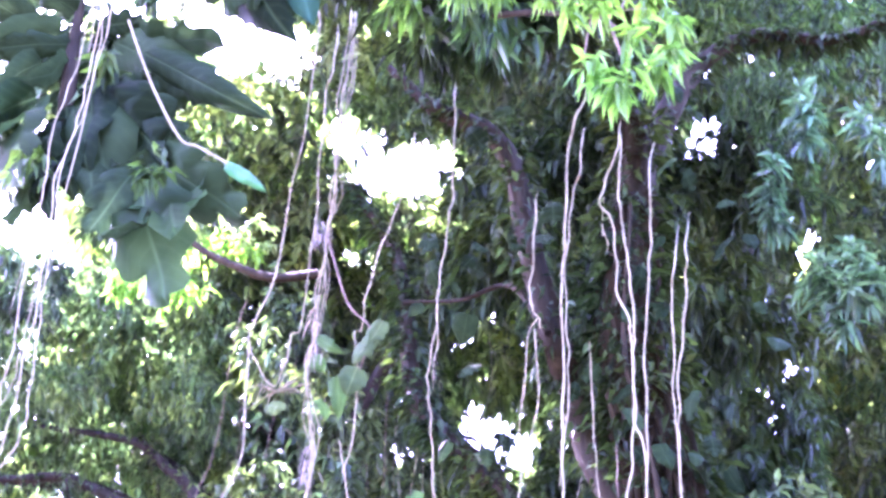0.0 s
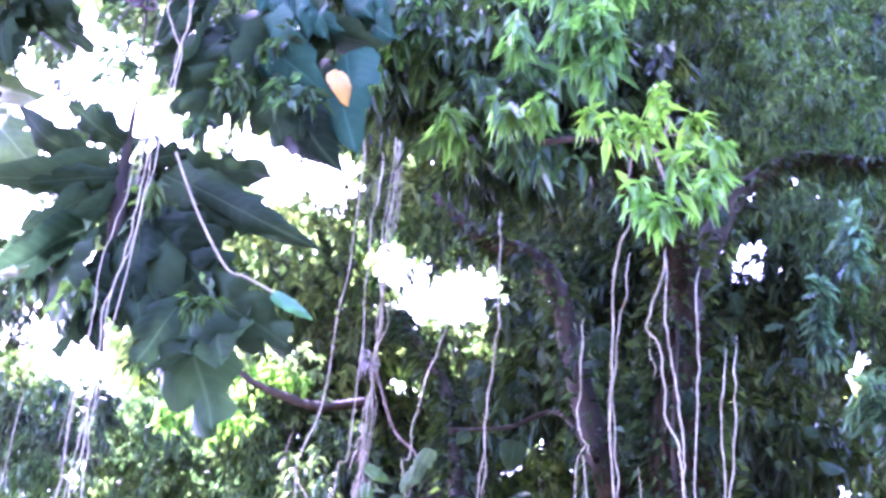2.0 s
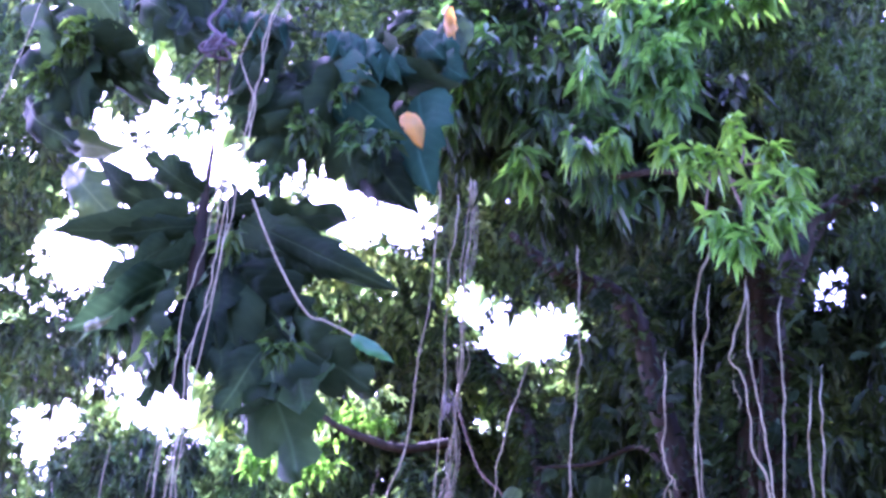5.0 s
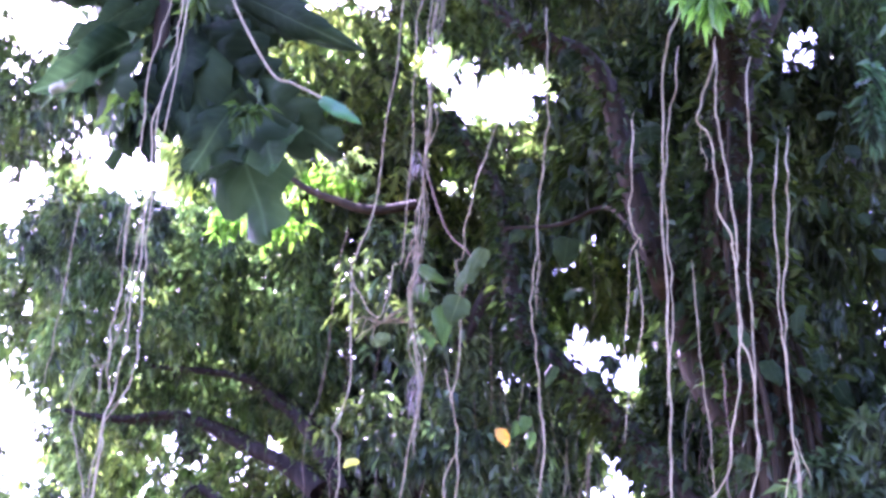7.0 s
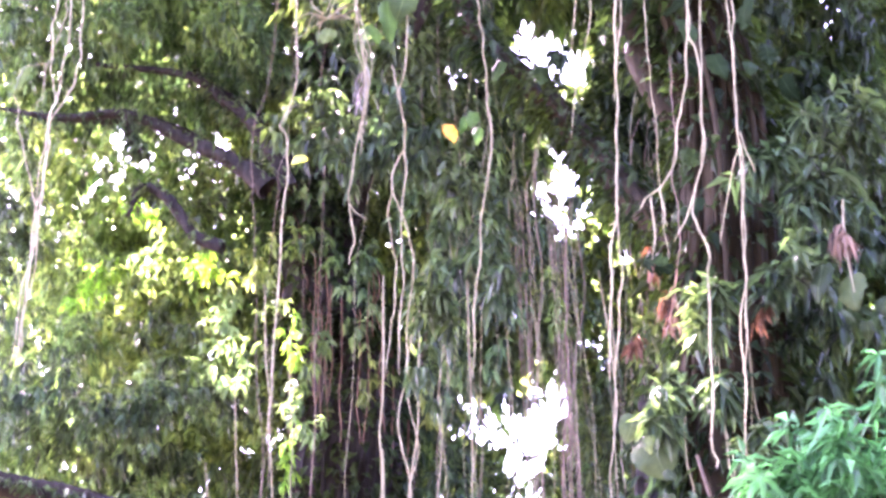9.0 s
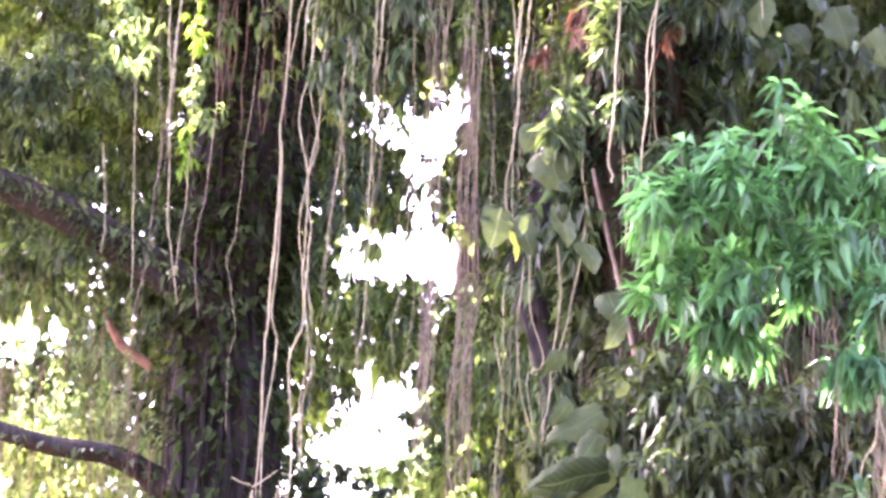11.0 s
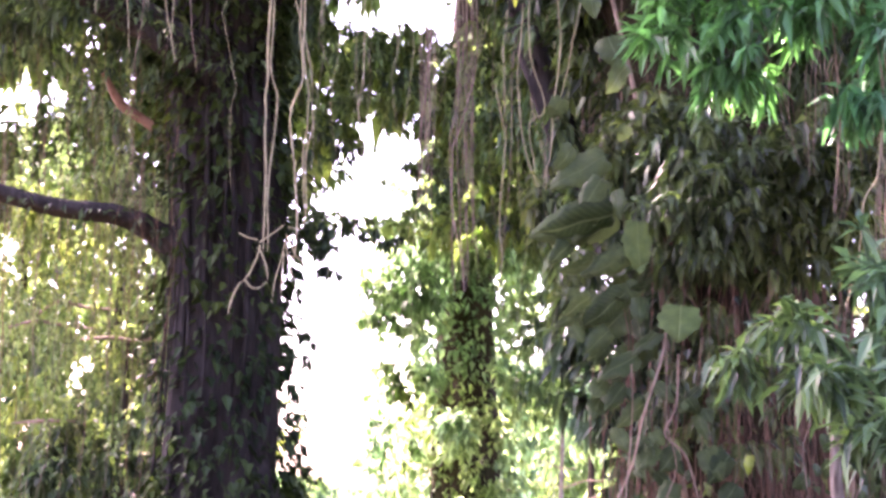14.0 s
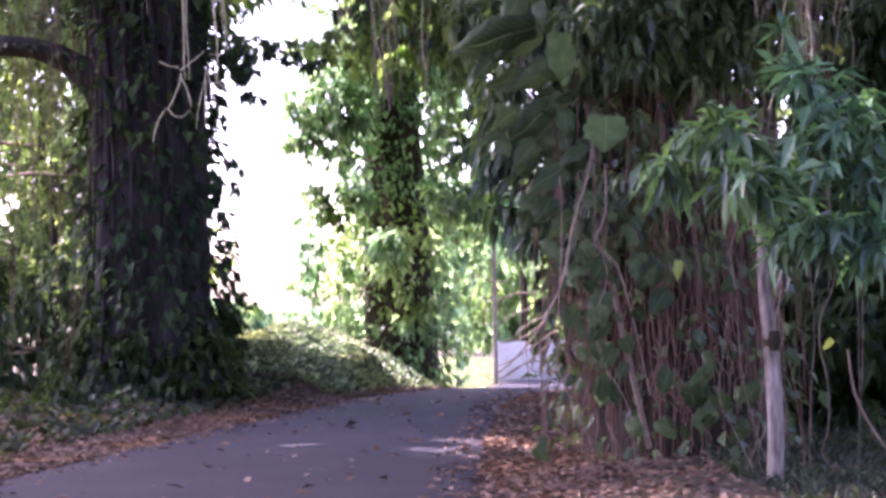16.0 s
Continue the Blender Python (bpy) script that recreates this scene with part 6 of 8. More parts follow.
strand([(-3.33, 24.20, 13.08), (-3.44, 24.20, 11.73), (-3.54, 24.20, 10.88), (-3.40, 24.20, 10.24), (-3.28, 24.20, 9.43), (-3.28, 24.20, 8.46), (-3.18, 24.20, 7.76), (-3.33, 24.20, 7.07), (-3.21, 24.20, 5.74), (-3.19, 24.20, 5.08), (-3.33, 24.20, 5.00)], 0.0140, ROOT_PALE, 541, forks=[[(-3.35, 24.20, 5.22), (-3.39, 24.20, 4.98), (-3.47, 24.20, 4.65), (-3.51, 24.20, 4.33)], [(-3.34, 24.20, 5.18), (-3.29, 24.20, 4.94), (-3.23, 24.20, 4.73), (-3.19, 24.20, 4.67)], [(-3.36, 24.20, 5.06), (-3.37, 24.20, 4.82), (-3.38, 24.20, 4.57), (-3.37, 24.20, 4.37)], [(-3.34, 24.20, 5.31), (-3.19, 24.20, 5.02), (-3.05, 24.20, 4.88), (-2.98, 24.20, 4.85)]])
strand([(-3.24, 24.00, 12.99), (-3.22, 24.00, 11.66), (-3.23, 24.00, 10.73), (-3.29, 24.00, 9.73), (-3.19, 24.00, 8.93), (-3.18, 24.00, 8.06), (-3.07, 24.00, 7.21), (-3.13, 24.00, 6.53), (-3.08, 24.00, 5.71)], 0.0109, ROOT_PALE, 542)
strand([(-3.40, 24.30, 12.35), (-3.46, 24.30, 11.58), (-3.26, 24.30, 10.56), (-3.37, 24.30, 9.82), (-3.38, 24.30, 8.92), (-3.14, 24.30, 7.97), (-3.03, 24.30, 7.11), (-3.12, 24.30, 6.43), (-3.08, 24.30, 5.51), (-3.33, 24.30, 5.43)], 0.0094, ROOT_PALE, 543)
strand([(-6.00, 25.00, 13.74), (-5.84, 25.00, 12.15), (-5.68, 25.00, 10.70), (-5.55, 25.00, 9.30), (-5.40, 25.00, 8.57), (-5.28, 25.00, 8.04)], 0.0109, ROOT_PALE, 544)
strand([(-5.52, 25.00, 12.96), (-5.38, 25.00, 11.20), (-5.33, 25.00, 9.96), (-5.33, 25.00, 9.13), (-5.38, 25.00, 8.39)], 0.0070, ROOT_PALE, 545)
strand([(-5.11, 25.00, 12.98), (-5.00, 25.00, 11.02), (-5.02, 25.00, 9.98), (-5.08, 25.00, 8.86), (-4.93, 25.00, 7.88)], 0.0070, ROOT_BROWN, 546, label="brown aerial root hanging beside the road")
strand([(-6.37, 25.00, 11.92), (-6.19, 25.00, 10.20), (-6.02, 25.00, 8.54), (-6.00, 25.00, 8.18)], 0.0070, ROOT_PALE, 547)
strand([(-6.74, 25.00, 10.65), (-6.55, 25.00, 9.25), (-6.55, 25.00, 8.78)], 0.0070, ROOT_PALE, 548)
strand([(-2.28, 22.00, 12.25), (-2.19, 22.00, 10.60), (-2.18, 22.00, 9.34), (-2.14, 22.00, 8.36), (-2.11, 22.00, 7.41), (-2.14, 22.00, 6.55)], 0.0094, ROOT_PALE, 549)
strand([(-2.56, 22.00, 11.53), (-2.67, 22.00, 10.58), (-2.63, 22.00, 9.65), (-2.67, 22.00, 8.66), (-2.68, 22.00, 7.85)], 0.0078, ROOT_PALE, 550)
strand([(-1.32, 23.00, 8.22), (-1.32, 23.00, 7.23), (-1.31, 23.00, 6.26)], 0.0094, ROOT_BROWN, 551, label="brown aerial root hanging beside the road")
strand([(-1.26, 23.00, 8.30), (-1.26, 23.00, 7.23), (-1.26, 23.00, 6.42)], 0.0094, ROOT_BROWN, 552, label="brown aerial root hanging beside the road")
strand([(-0.35, 20.00, 11.37), (-0.20, 20.00, 9.87), (-0.19, 20.00, 9.03), (-0.27, 20.00, 8.50), (-0.17, 20.00, 7.84), (-0.20, 20.00, 7.26), (-0.21, 20.00, 6.76), (-0.18, 20.00, 6.18)], 0.0109, ROOT_PALE, 553)
strand([(-0.18, 20.00, 10.89), (-0.16, 20.00, 9.88), (-0.22, 20.00, 8.88), (-0.10, 20.00, 7.85), (0.05, 20.00, 6.99), (0.13, 20.00, 6.42), (0.17, 20.00, 6.18), (0.27, 20.00, 5.83), (0.33, 20.00, 5.56), (0.33, 20.00, 4.94)], 0.0078, ROOT_PALE, 554)
strand([(0.94, 17.00, 9.96), (0.93, 17.00, 9.02), (0.94, 17.00, 8.36), (1.01, 17.00, 7.85), (1.06, 17.00, 7.28), (1.05, 17.00, 6.85)], 0.0125, ROOT_PALE, 555)
strand([(0.99, 17.00, 9.96), (0.97, 17.00, 8.89), (0.97, 17.00, 8.17), (1.06, 17.00, 7.73), (1.03, 17.00, 7.22)], 0.0094, ROOT_PALE, 556)
strand([(1.31, 17.00, 10.12), (1.28, 17.00, 9.17), (1.30, 17.00, 8.58), (1.35, 17.00, 7.87)], 0.0094, ROOT_PALE, 557)
strand([(1.23, 17.10, 10.02), (1.32, 17.10, 9.08), (1.28, 17.10, 8.22), (1.33, 17.10, 7.84)], 0.0070, ROOT_PALE, 558)
strand([(0.34, 17.20, 6.93), (0.40, 17.20, 6.50), (0.36, 17.20, 5.76), (0.34, 17.20, 5.28), (0.26, 17.20, 4.82)], 0.0078, ROOT_PALE, 559)
strand([(0.59, 17.20, 8.23), (0.58, 17.20, 7.77), (0.64, 17.20, 7.14), (0.53, 17.20, 6.32), (0.40, 17.20, 5.52)], 0.0070, ROOT_PALE, 560)
strand([(0.07, 17.20, 6.98), (0.09, 17.20, 6.24), (0.25, 17.20, 5.64), (0.12, 17.20, 5.48), (0.12, 17.20, 5.18), (0.28, 17.20, 4.59), (0.35, 17.20, 4.36)], 0.0062, ROOT_PALE, 561)
strand([(-0.26, 17.20, 5.88), (-0.15, 17.20, 5.29), (-0.18, 17.20, 4.57), (-0.15, 17.20, 4.10), (-0.18, 17.20, 3.63)], 0.0062, ROOT_PALE, 562)
strand([(0.00, 17.20, 6.75), (-0.03, 17.20, 5.95), (0.04, 17.20, 5.23), (0.20, 17.20, 4.82), (0.32, 17.20, 4.41)], 0.0062, ROOT_PALE, 563)
strand([(2.47, 13.20, 5.64), (2.50, 13.20, 4.99), (2.52, 13.20, 4.30), (2.50, 13.20, 3.89)], 0.0062, ROOT_BROWN, 564, label="thin brown root hanging under mango leaves")
strand([(2.85, 13.20, 4.58), (2.82, 13.20, 4.26), (2.72, 13.20, 3.99), (2.68, 13.20, 3.67), (2.65, 13.20, 3.49), (2.56, 13.20, 3.17)], 0.0070, ROOT_PALE, 565, label="pale thin root hanging under mango leaves")
strand([(2.84, 13.20, 4.58), (2.89, 13.20, 4.22), (2.90, 13.20, 3.86), (2.91, 13.20, 3.28)], 0.0070, ROOT_PALE, 566, label="pale thin root hanging under mango leaves")
strand([(3.12, 13.20, 4.50), (3.11, 13.20, 4.09), (3.09, 13.20, 3.82)], 0.0062, ROOT_BROWN, 567, label="thin brown root hanging under mango leaves")
strand([(3.27, 13.40, 5.63), (3.23, 13.40, 5.16), (3.28, 13.40, 4.69), (3.32, 13.40, 4.37)], 0.0055, ROOT_PALE, 568, label="pale thin root hanging under mango leaves")
strand([(-5.51, 26.60, 15.20), (-5.45, 26.60, 14.25), (-5.45, 26.60, 13.17), (-5.33, 26.60, 12.13)], 0.0105, ROOT_RUST, 569, label="rusty brown root hanging down the trunk")
strand([(-5.39, 26.60, 14.91), (-5.38, 26.60, 14.02), (-5.31, 26.60, 13.00), (-5.33, 26.60, 12.02)], 0.0105, ROOT_RUST, 570, label="rusty brown root hanging down the trunk")
strand([(-5.28, 26.60, 15.02), (-5.21, 26.60, 14.05), (-5.23, 26.60, 12.97), (-5.09, 26.60, 11.91)], 0.0105, ROOT_RUST, 571, label="rusty brown root hanging down the trunk")
strand([(-5.15, 26.60, 14.46), (-5.16, 26.60, 13.80), (-5.08, 26.60, 13.05), (-5.16, 26.60, 12.33)], 0.0105, ROOT_RUST, 572, label="rusty brown root hanging down the trunk")
strand([(-5.32, 26.60, 14.03), (-5.28, 26.60, 13.31), (-5.28, 26.60, 12.51), (-5.20, 26.60, 11.72)], 0.0105, ROOT_RUST, 573, label="rusty brown root hanging down the trunk")
strand([(-4.44, 26.60, 14.81), (-4.41, 26.60, 14.39), (-4.43, 26.60, 13.91), (-4.37, 26.60, 13.44)], 0.0105, ROOT_RUST, 574, label="rusty brown root hanging down the trunk")
strand([(-4.35, 26.60, 14.74), (-4.31, 26.60, 14.38), (-4.37, 26.60, 13.96), (-4.23, 26.60, 13.54)], 0.0105, ROOT_RUST, 575, label="rusty brown root hanging down the trunk")
strand([(-4.49, 26.60, 14.64), (-4.49, 26.60, 13.66), (-4.43, 26.60, 12.55), (-4.48, 26.60, 11.49)], 0.0105, ROOT_RUST, 576, label="rusty brown root hanging down the trunk")
strand([(-4.25, 26.60, 14.41), (-4.20, 26.60, 13.56), (-4.24, 26.60, 12.60), (-4.12, 26.60, 11.67)], 0.0105, ROOT_RUST, 577, label="rusty brown root hanging down the trunk")
strand([(0.49, 16.20, 9.30), (0.50, 16.20, 9.10), (0.45, 16.20, 8.88), (0.51, 16.20, 8.66)], 0.0105, ROOT_RUST, 578, label="rusty brown root hanging down the trunk")
strand([(0.54, 16.20, 9.49), (0.52, 16.20, 9.26), (0.52, 16.20, 8.99), (0.46, 16.20, 8.72)], 0.0105, ROOT_RUST, 579, label="rusty brown root hanging down the trunk")
strand([(-4.64, 26.60, 13.99), (-4.60, 26.60, 13.22), (-4.61, 26.60, 12.34), (-4.53, 26.60, 11.49)], 0.0105, ROOT_RUST, 580, label="rusty brown root hanging down the trunk")
strand([(-4.97, 26.60, 14.23), (-4.94, 26.60, 13.38), (-4.91, 26.60, 12.43), (-4.88, 26.60, 11.50)], 0.0105, ROOT_RUST, 581, label="rusty brown root hanging down the trunk")
strand([(-5.82, 26.60, 13.40), (-5.78, 26.60, 12.83), (-5.78, 26.60, 12.18), (-5.70, 26.60, 11.53)], 0.0105, ROOT_RUST, 582, label="rusty brown root hanging down the trunk")
strand([(-1.86, 25.66, 15.70), (-1.76, 25.66, 12.65), (-1.63, 25.66, 10.27), (-1.61, 25.66, 8.98), (-1.55, 25.66, 7.98), (-1.54, 25.66, 6.72), (-1.53, 25.66, 6.07)], 0.0084, ROOT_BROWN, 800, label="brown root of a bundle hanging over the road bend")
strand([(-1.86, 25.66, 15.70), (-1.70, 25.66, 12.65), (-1.60, 25.66, 10.28), (-1.58, 25.66, 8.98), (-1.51, 25.66, 7.98), (-1.50, 25.66, 6.72), (-1.48, 25.66, 5.57)], 0.0086, ROOT_BROWN, 801, label="brown root of a bundle hanging over the road bend")
strand([(-1.75, 25.48, 15.60), (-1.63, 25.48, 12.57), (-1.54, 25.48, 10.22), (-1.48, 25.48, 8.93), (-1.47, 25.48, 7.93), (-1.41, 25.48, 6.69), (-1.43, 25.48, 5.76)], 0.0063, ROOT_BROWN, 802, label="brown root of a bundle hanging over the road bend")
strand([(-1.70, 25.14, 15.42), (-1.57, 25.14, 12.43), (-1.49, 25.14, 10.10), (-1.42, 25.14, 8.83), (-1.38, 25.14, 7.85), (-1.36, 25.14, 6.62), (-1.35, 25.14, 5.72)], 0.0062, ROOT_BROWN, 803, label="brown root of a bundle hanging over the road bend")
strand([(-1.67, 25.57, 15.65), (-1.57, 25.57, 12.61), (-1.47, 25.57, 10.25), (-1.36, 25.57, 8.96), (-1.32, 25.57, 7.96), (-1.33, 25.57, 6.71), (-1.30, 25.57, 5.59)], 0.0068, ROOT_BROWN, 804, label="brown root of a bundle hanging over the road bend")
strand([(-1.34, 25.47, 16.02), (-1.19, 25.47, 12.59), (-1.05, 25.47, 9.22), (-0.98, 25.47, 8.31), (-0.99, 25.47, 7.50), (-0.87, 25.47, 6.18), (-0.83, 25.47, 4.75)], 0.0051, ROOT_BROWN, 805, label="brown root of a bundle hanging over the road bend")
strand([(-1.32, 25.55, 16.06), (-1.15, 25.55, 12.62), (-0.98, 25.55, 9.25), (-0.98, 25.55, 8.33), (-0.96, 25.55, 7.52), (-0.91, 25.55, 6.19), (-0.76, 25.55, 4.73)], 0.0081, ROOT_BROWN, 806, label="brown root of a bundle hanging over the road bend")
strand([(-1.26, 25.39, 15.97), (-1.11, 25.39, 12.55), (-0.95, 25.39, 9.20), (-0.95, 25.39, 8.29), (-0.90, 25.39, 7.49), (-0.82, 25.39, 6.17), (-0.73, 25.39, 5.15)], 0.0050, ROOT_BROWN, 807, label="brown root of a bundle hanging over the road bend")
strand([(-1.23, 25.69, 16.15), (-1.08, 25.69, 12.69), (-0.94, 25.69, 9.29), (-0.92, 25.69, 8.38), (-0.89, 25.69, 7.56), (-0.79, 25.69, 6.22), (-0.73, 25.69, 4.80)], 0.0075, ROOT_BROWN, 808, label="brown root of a bundle hanging over the road bend")
strand([(-1.23, 25.88, 16.25), (-1.07, 25.88, 12.77), (-0.91, 25.88, 9.35), (-0.91, 25.88, 8.43), (-0.84, 25.88, 7.61), (-0.79, 25.88, 6.26), (-0.72, 25.88, 5.07)], 0.0071, ROOT_BROWN, 809, label="brown root of a bundle hanging over the road bend")
strand([(-1.18, 25.63, 16.11), (-1.02, 25.63, 12.66), (-0.89, 25.63, 9.28), (-0.84, 25.63, 8.36), (-0.82, 25.63, 7.55), (-0.73, 25.63, 6.21), (-0.66, 25.63, 5.55)], 0.0078, ROOT_BROWN, 810, label="brown root of a bundle hanging over the road bend")
strand([(-1.15, 25.76, 16.19), (-0.97, 25.76, 12.72), (-0.86, 25.76, 9.32), (-0.86, 25.76, 8.40), (-0.79, 25.76, 7.58), (-0.69, 25.76, 6.24), (-0.67, 25.76, 5.44)], 0.0066, ROOT_BROWN, 811, label="brown root of a bundle hanging over the road bend")
strand([(-1.07, 25.61, 16.10), (-0.99, 25.61, 12.66), (-0.81, 25.61, 9.27), (-0.81, 25.61, 8.36), (-0.74, 25.61, 7.55), (-0.71, 25.61, 6.21), (-0.60, 25.61, 5.59)], 0.0063, ROOT_BROWN, 812, label="brown root of a bundle hanging over the road bend")
strand([(-1.07, 25.63, 16.11), (-0.91, 25.63, 12.67), (-0.79, 25.63, 9.28), (-0.75, 25.63, 8.36), (-0.73, 25.63, 7.55), (-0.68, 25.63, 6.22), (-0.57, 25.63, 4.86)], 0.0078, ROOT_BROWN, 813, label="brown root of a bundle hanging over the road bend")
# brown roots beside the road
hang([
    (-1.49, 26, 16.59, 6.79, 0.04), (-0.62, 24, 15.39, 4.53, 0.05), (0.42, 19, 12.46, 5.28, 0.024), (0.26, 19.2, 12.59, 5.03, 0.022),
    (0.69, 19, 12.45, 6.06, 0.022), (0.38, 19.5, 12.75, 4.95, 0.024), (0.74, 19.6, 12.79, 5.05, 0.024), (-0.87, 26, 16.55, 4.77, 0.05),
    (-0.17, 22, 14.22, 4.75, 0.02), (1.03, 17.5, 11.57, 5.54, 0.03),
], ROOT_BROWN, 306, 0.05, 1, 0.1, "brown aerial root hanging beside the road")
# roots at the mango branches
hang([
    (2.82, 13, 4.75, 3.38, 0.018), (2.85, 13, 4.57, 3.24, 0.018), (3.16, 13, 5.36, 3.91, 0.018), (2.78, 14.5, 4.95, 4.1, 0.02),
    (2.5, 15, 5.58, 4.68, 0.016), (2.62, 15, 5.58, 4.59, 0.016), (2.75, 15, 5.64, 4.85, 0.016),
], ROOT_BROWN, 307, 0.03, 3, 0.09, "thin brown root hanging under mango leaves")


def root_curtain(count, xs, ys, tops, lengths, seed, material, label):
    """Fine roots past counting, hanging side by side as one mass."""
    rg = np.random.default_rng(seed)
    verts, faces, n = [], [], 0
    for k in range(count):
        length = rg.uniform(*lengths) + 0.6
        v, f = root_arrays(length, rg.uniform(0.009, 0.02), seed * 100 + k * 10, 0.045)
        verts.append(v + np.array([rg.uniform(*xs), rg.uniform(*ys), rg.uniform(*tops) + 0.6]))
        faces.append(f + n)
        n += len(v)
    v = np.vstack(verts)
    v[:, 2] = np.maximum(v[:, 2], 0.02)
    tagged(linked("root_curtain", raw_mesh("root_curtain", v, np.vstack(faces), True), material), label, "root curtain", kind="stuff")


def many_roots(count, xs, ys, tops, lengths, seed, material, label):
    rg = np.random.default_rng(seed)
    rows = [(rg.uniform(*xs), rg.uniform(*ys), rg.uniform(*tops), 0, rg.uniform(0.009, 0.02)) for _ in range(count)]
    hang([(x, y, t, t - rg.uniform(*lengths), r) for x, y, t, _, r in rows], material, seed, 0.045, 1, 0.1, label)


many_roots(8, (-6.5, 1.0), (21, 26), (16.5, 18.5), (6, 12), 311, ROOT_BROWN, "fine brown aerial root among the foliage")
many_roots(16, (-1.6, 1.1), (18.5, 22), (11, 13.5), (4, 8), 319, ROOT_PALE, "fine pale aerial root hanging above the road mouth")
many_roots(10, (-5.5, 0.3), (21, 24.5), (15.5, 18.5), (8, 13), 312, ROOT_PALE, "fine pale aerial root among the foliage")
root_curtain(40, (-9.3, -5.9), (29.6, 30.6), (6.5, 10), (3, 8), 313, ROOT_BROWN, "brown root curtain hanging in the sunlit thicket")

many_roots(20, (0.45, 1.5), (18.4, 20), (10, 12), (4.2, 7.2), 317, ROOT_BROWN, "thin brown root hanging beside the leafy vines")
root_curtain(44, (-9.8, -6.1), (28.6, 29.5), (6, 9.5), (4, 8), 320, ROOT_RUST, "rusty brown roots trailing before the sunlit thicket")
many_roots(6, (-1.5, 0.1), (25, 27), (11, 13), (5, 8), 318, ROOT_BROWN, "brown root bundle strand hanging over the road bend")
many_roots(34, (0.95, 3.9), (16.4, 17.3), (4.0, 6.2), (2.0, 5.2), 314, BARK_RED, "thin brown root hanging down the banyan's face")
many_roots(56, (0.75, 3.6), (15.6, 16.5), (1.3, 3.4), (1.2, 3.2), 316, BARK_RED, "fine brown root trailing towards the ground")
root_curtain(34, (0.75, 3.6), (15.6, 16.5), (1.3, 3.4), (1.2, 3.2), 321, BARK_RED, "fine brown roots trailing towards the ground beneath the vines")
many_roots(22, (3.3, 5.2), (14.6, 16), (4.0, 5.2), (2.6, 5.0), 315, ROOT_BROWN, "thin brown root hanging in the dark thicket")

# ---- plants with very large leaves ----
def big_leaf_mesh(name, lobes=0, wide=0.36, seed=0):
    """A heart-shaped blade along +Y with a folded midrib; lobes cut deep notches."""
    rg = np.random.default_rng(seed)
    n = 13 if not lobes else 4 * lobes + 1
    t = np.linspace(0, 1, n)
    w = wide * np.sin(np.pi * np.clip(t, 0, 1) ** 0.74) ** 0.85
    w[0], w[-1] = 0.05, 0.0
    back = np.where(t < 0.3, -0.16 * np.sin(t / 0.3 * np.pi), 0.0)
    if lobes:
        w *= np.where(np.arange(n) % 4 == 0, 0.62, 1.0) * rg.uniform(0.72, 1.1, n)
        w[-1] = 0
        back = back + np.where(np.arange(n) % 4 > 0, 0.07, 0.0) * (w > 0)
    else:
        w[1:-1] *= rg.uniform(0.88, 1.08, n - 2)
    verts, faces = [], []
    for k in range(n):
        sag = -0.16 * t[k] ** 2 + 0.03 * np.sin(t[k] * 9 + seed)
        verts += [(0, t[k], sag), (w[k] * 0.55, t[k] + back[k] * 0.4, sag + 0.05 * w[k] / wide), (w[k], t[k] + back[k], sag - 0.04 + rg.normal(0, 0.025)),
                  (-w[k] * 0.55, t[k] + back[k] * 0.4, sag + 0.05 * w[k] / wide), (-w[k], t[k] + back[k], sag - 0.04 + rg.normal(0, 0.025))]
    for k in range(n - 1):
        a, b = 5 * k, 5 * k + 5
        faces += [(a, a + 1, b + 1, b), (a + 1, a + 2, b + 2, b + 1), (a + 3, a, b, b + 3), (a + 4, a + 3, b + 3, b + 4)]
    return raw_mesh(name, np.array(verts), np.array(faces), True)


HEART = [big_leaf_mesh("leaf", 0, 0.36, 1), big_leaf_mesh("leaf", 0, 0.30, 2), big_leaf_mesh("leaf", 0, 0.42, 3)]
CUT = [big_leaf_mesh("leaf", 4, 0.4, 4), big_leaf_mesh("leaf", 5, 0.38, 5)]
for me in HEART + CUT:
    me.materials.append(LEAF_BIG)
SPECIAL = {}


def put_leaf(parent, place, size, rg, droop=0.9, cut=False, material=None, face=(0, -1, 0.15)):
    """One large leaf that hangs from its stalk and turns its face roughly to the camera."""
    me = (CUT if cut else HEART)[rg.integers(0, 2 if cut else 3)]
    if material is not None:
        key = (me.name, material.name)
        if key not in SPECIAL:
            SPECIAL[key] = me.copy()
            SPECIAL[key].materials.clear()
            SPECIAL[key].materials.append(material)
        me = SPECIAL[key]
    d = Vector((rg.normal(0, 0.6), rg.normal(-0.2, 0.4), -droop)).normalized()
    nrm = (Vector(face) + Vector(rg.normal(0, 0.65, 3))).normalized()
    side = d.cross(nrm).normalized()
    nrm = side.cross(d)
    m = Matrix((side, d, nrm)).transposed().to_4x4()
    ob = new("leaf", me)
    ob.parent = parent
    if parent.parent is None:
        ob.matrix_parent_inverse = Matrix.Translation(parent.location).inverted()
    ob.matrix_basis = Matrix.Translation(Vector(place) - d * size * 0.5) @ m @ Matrix.Diagonal((size, size, size, 1))
    return ob


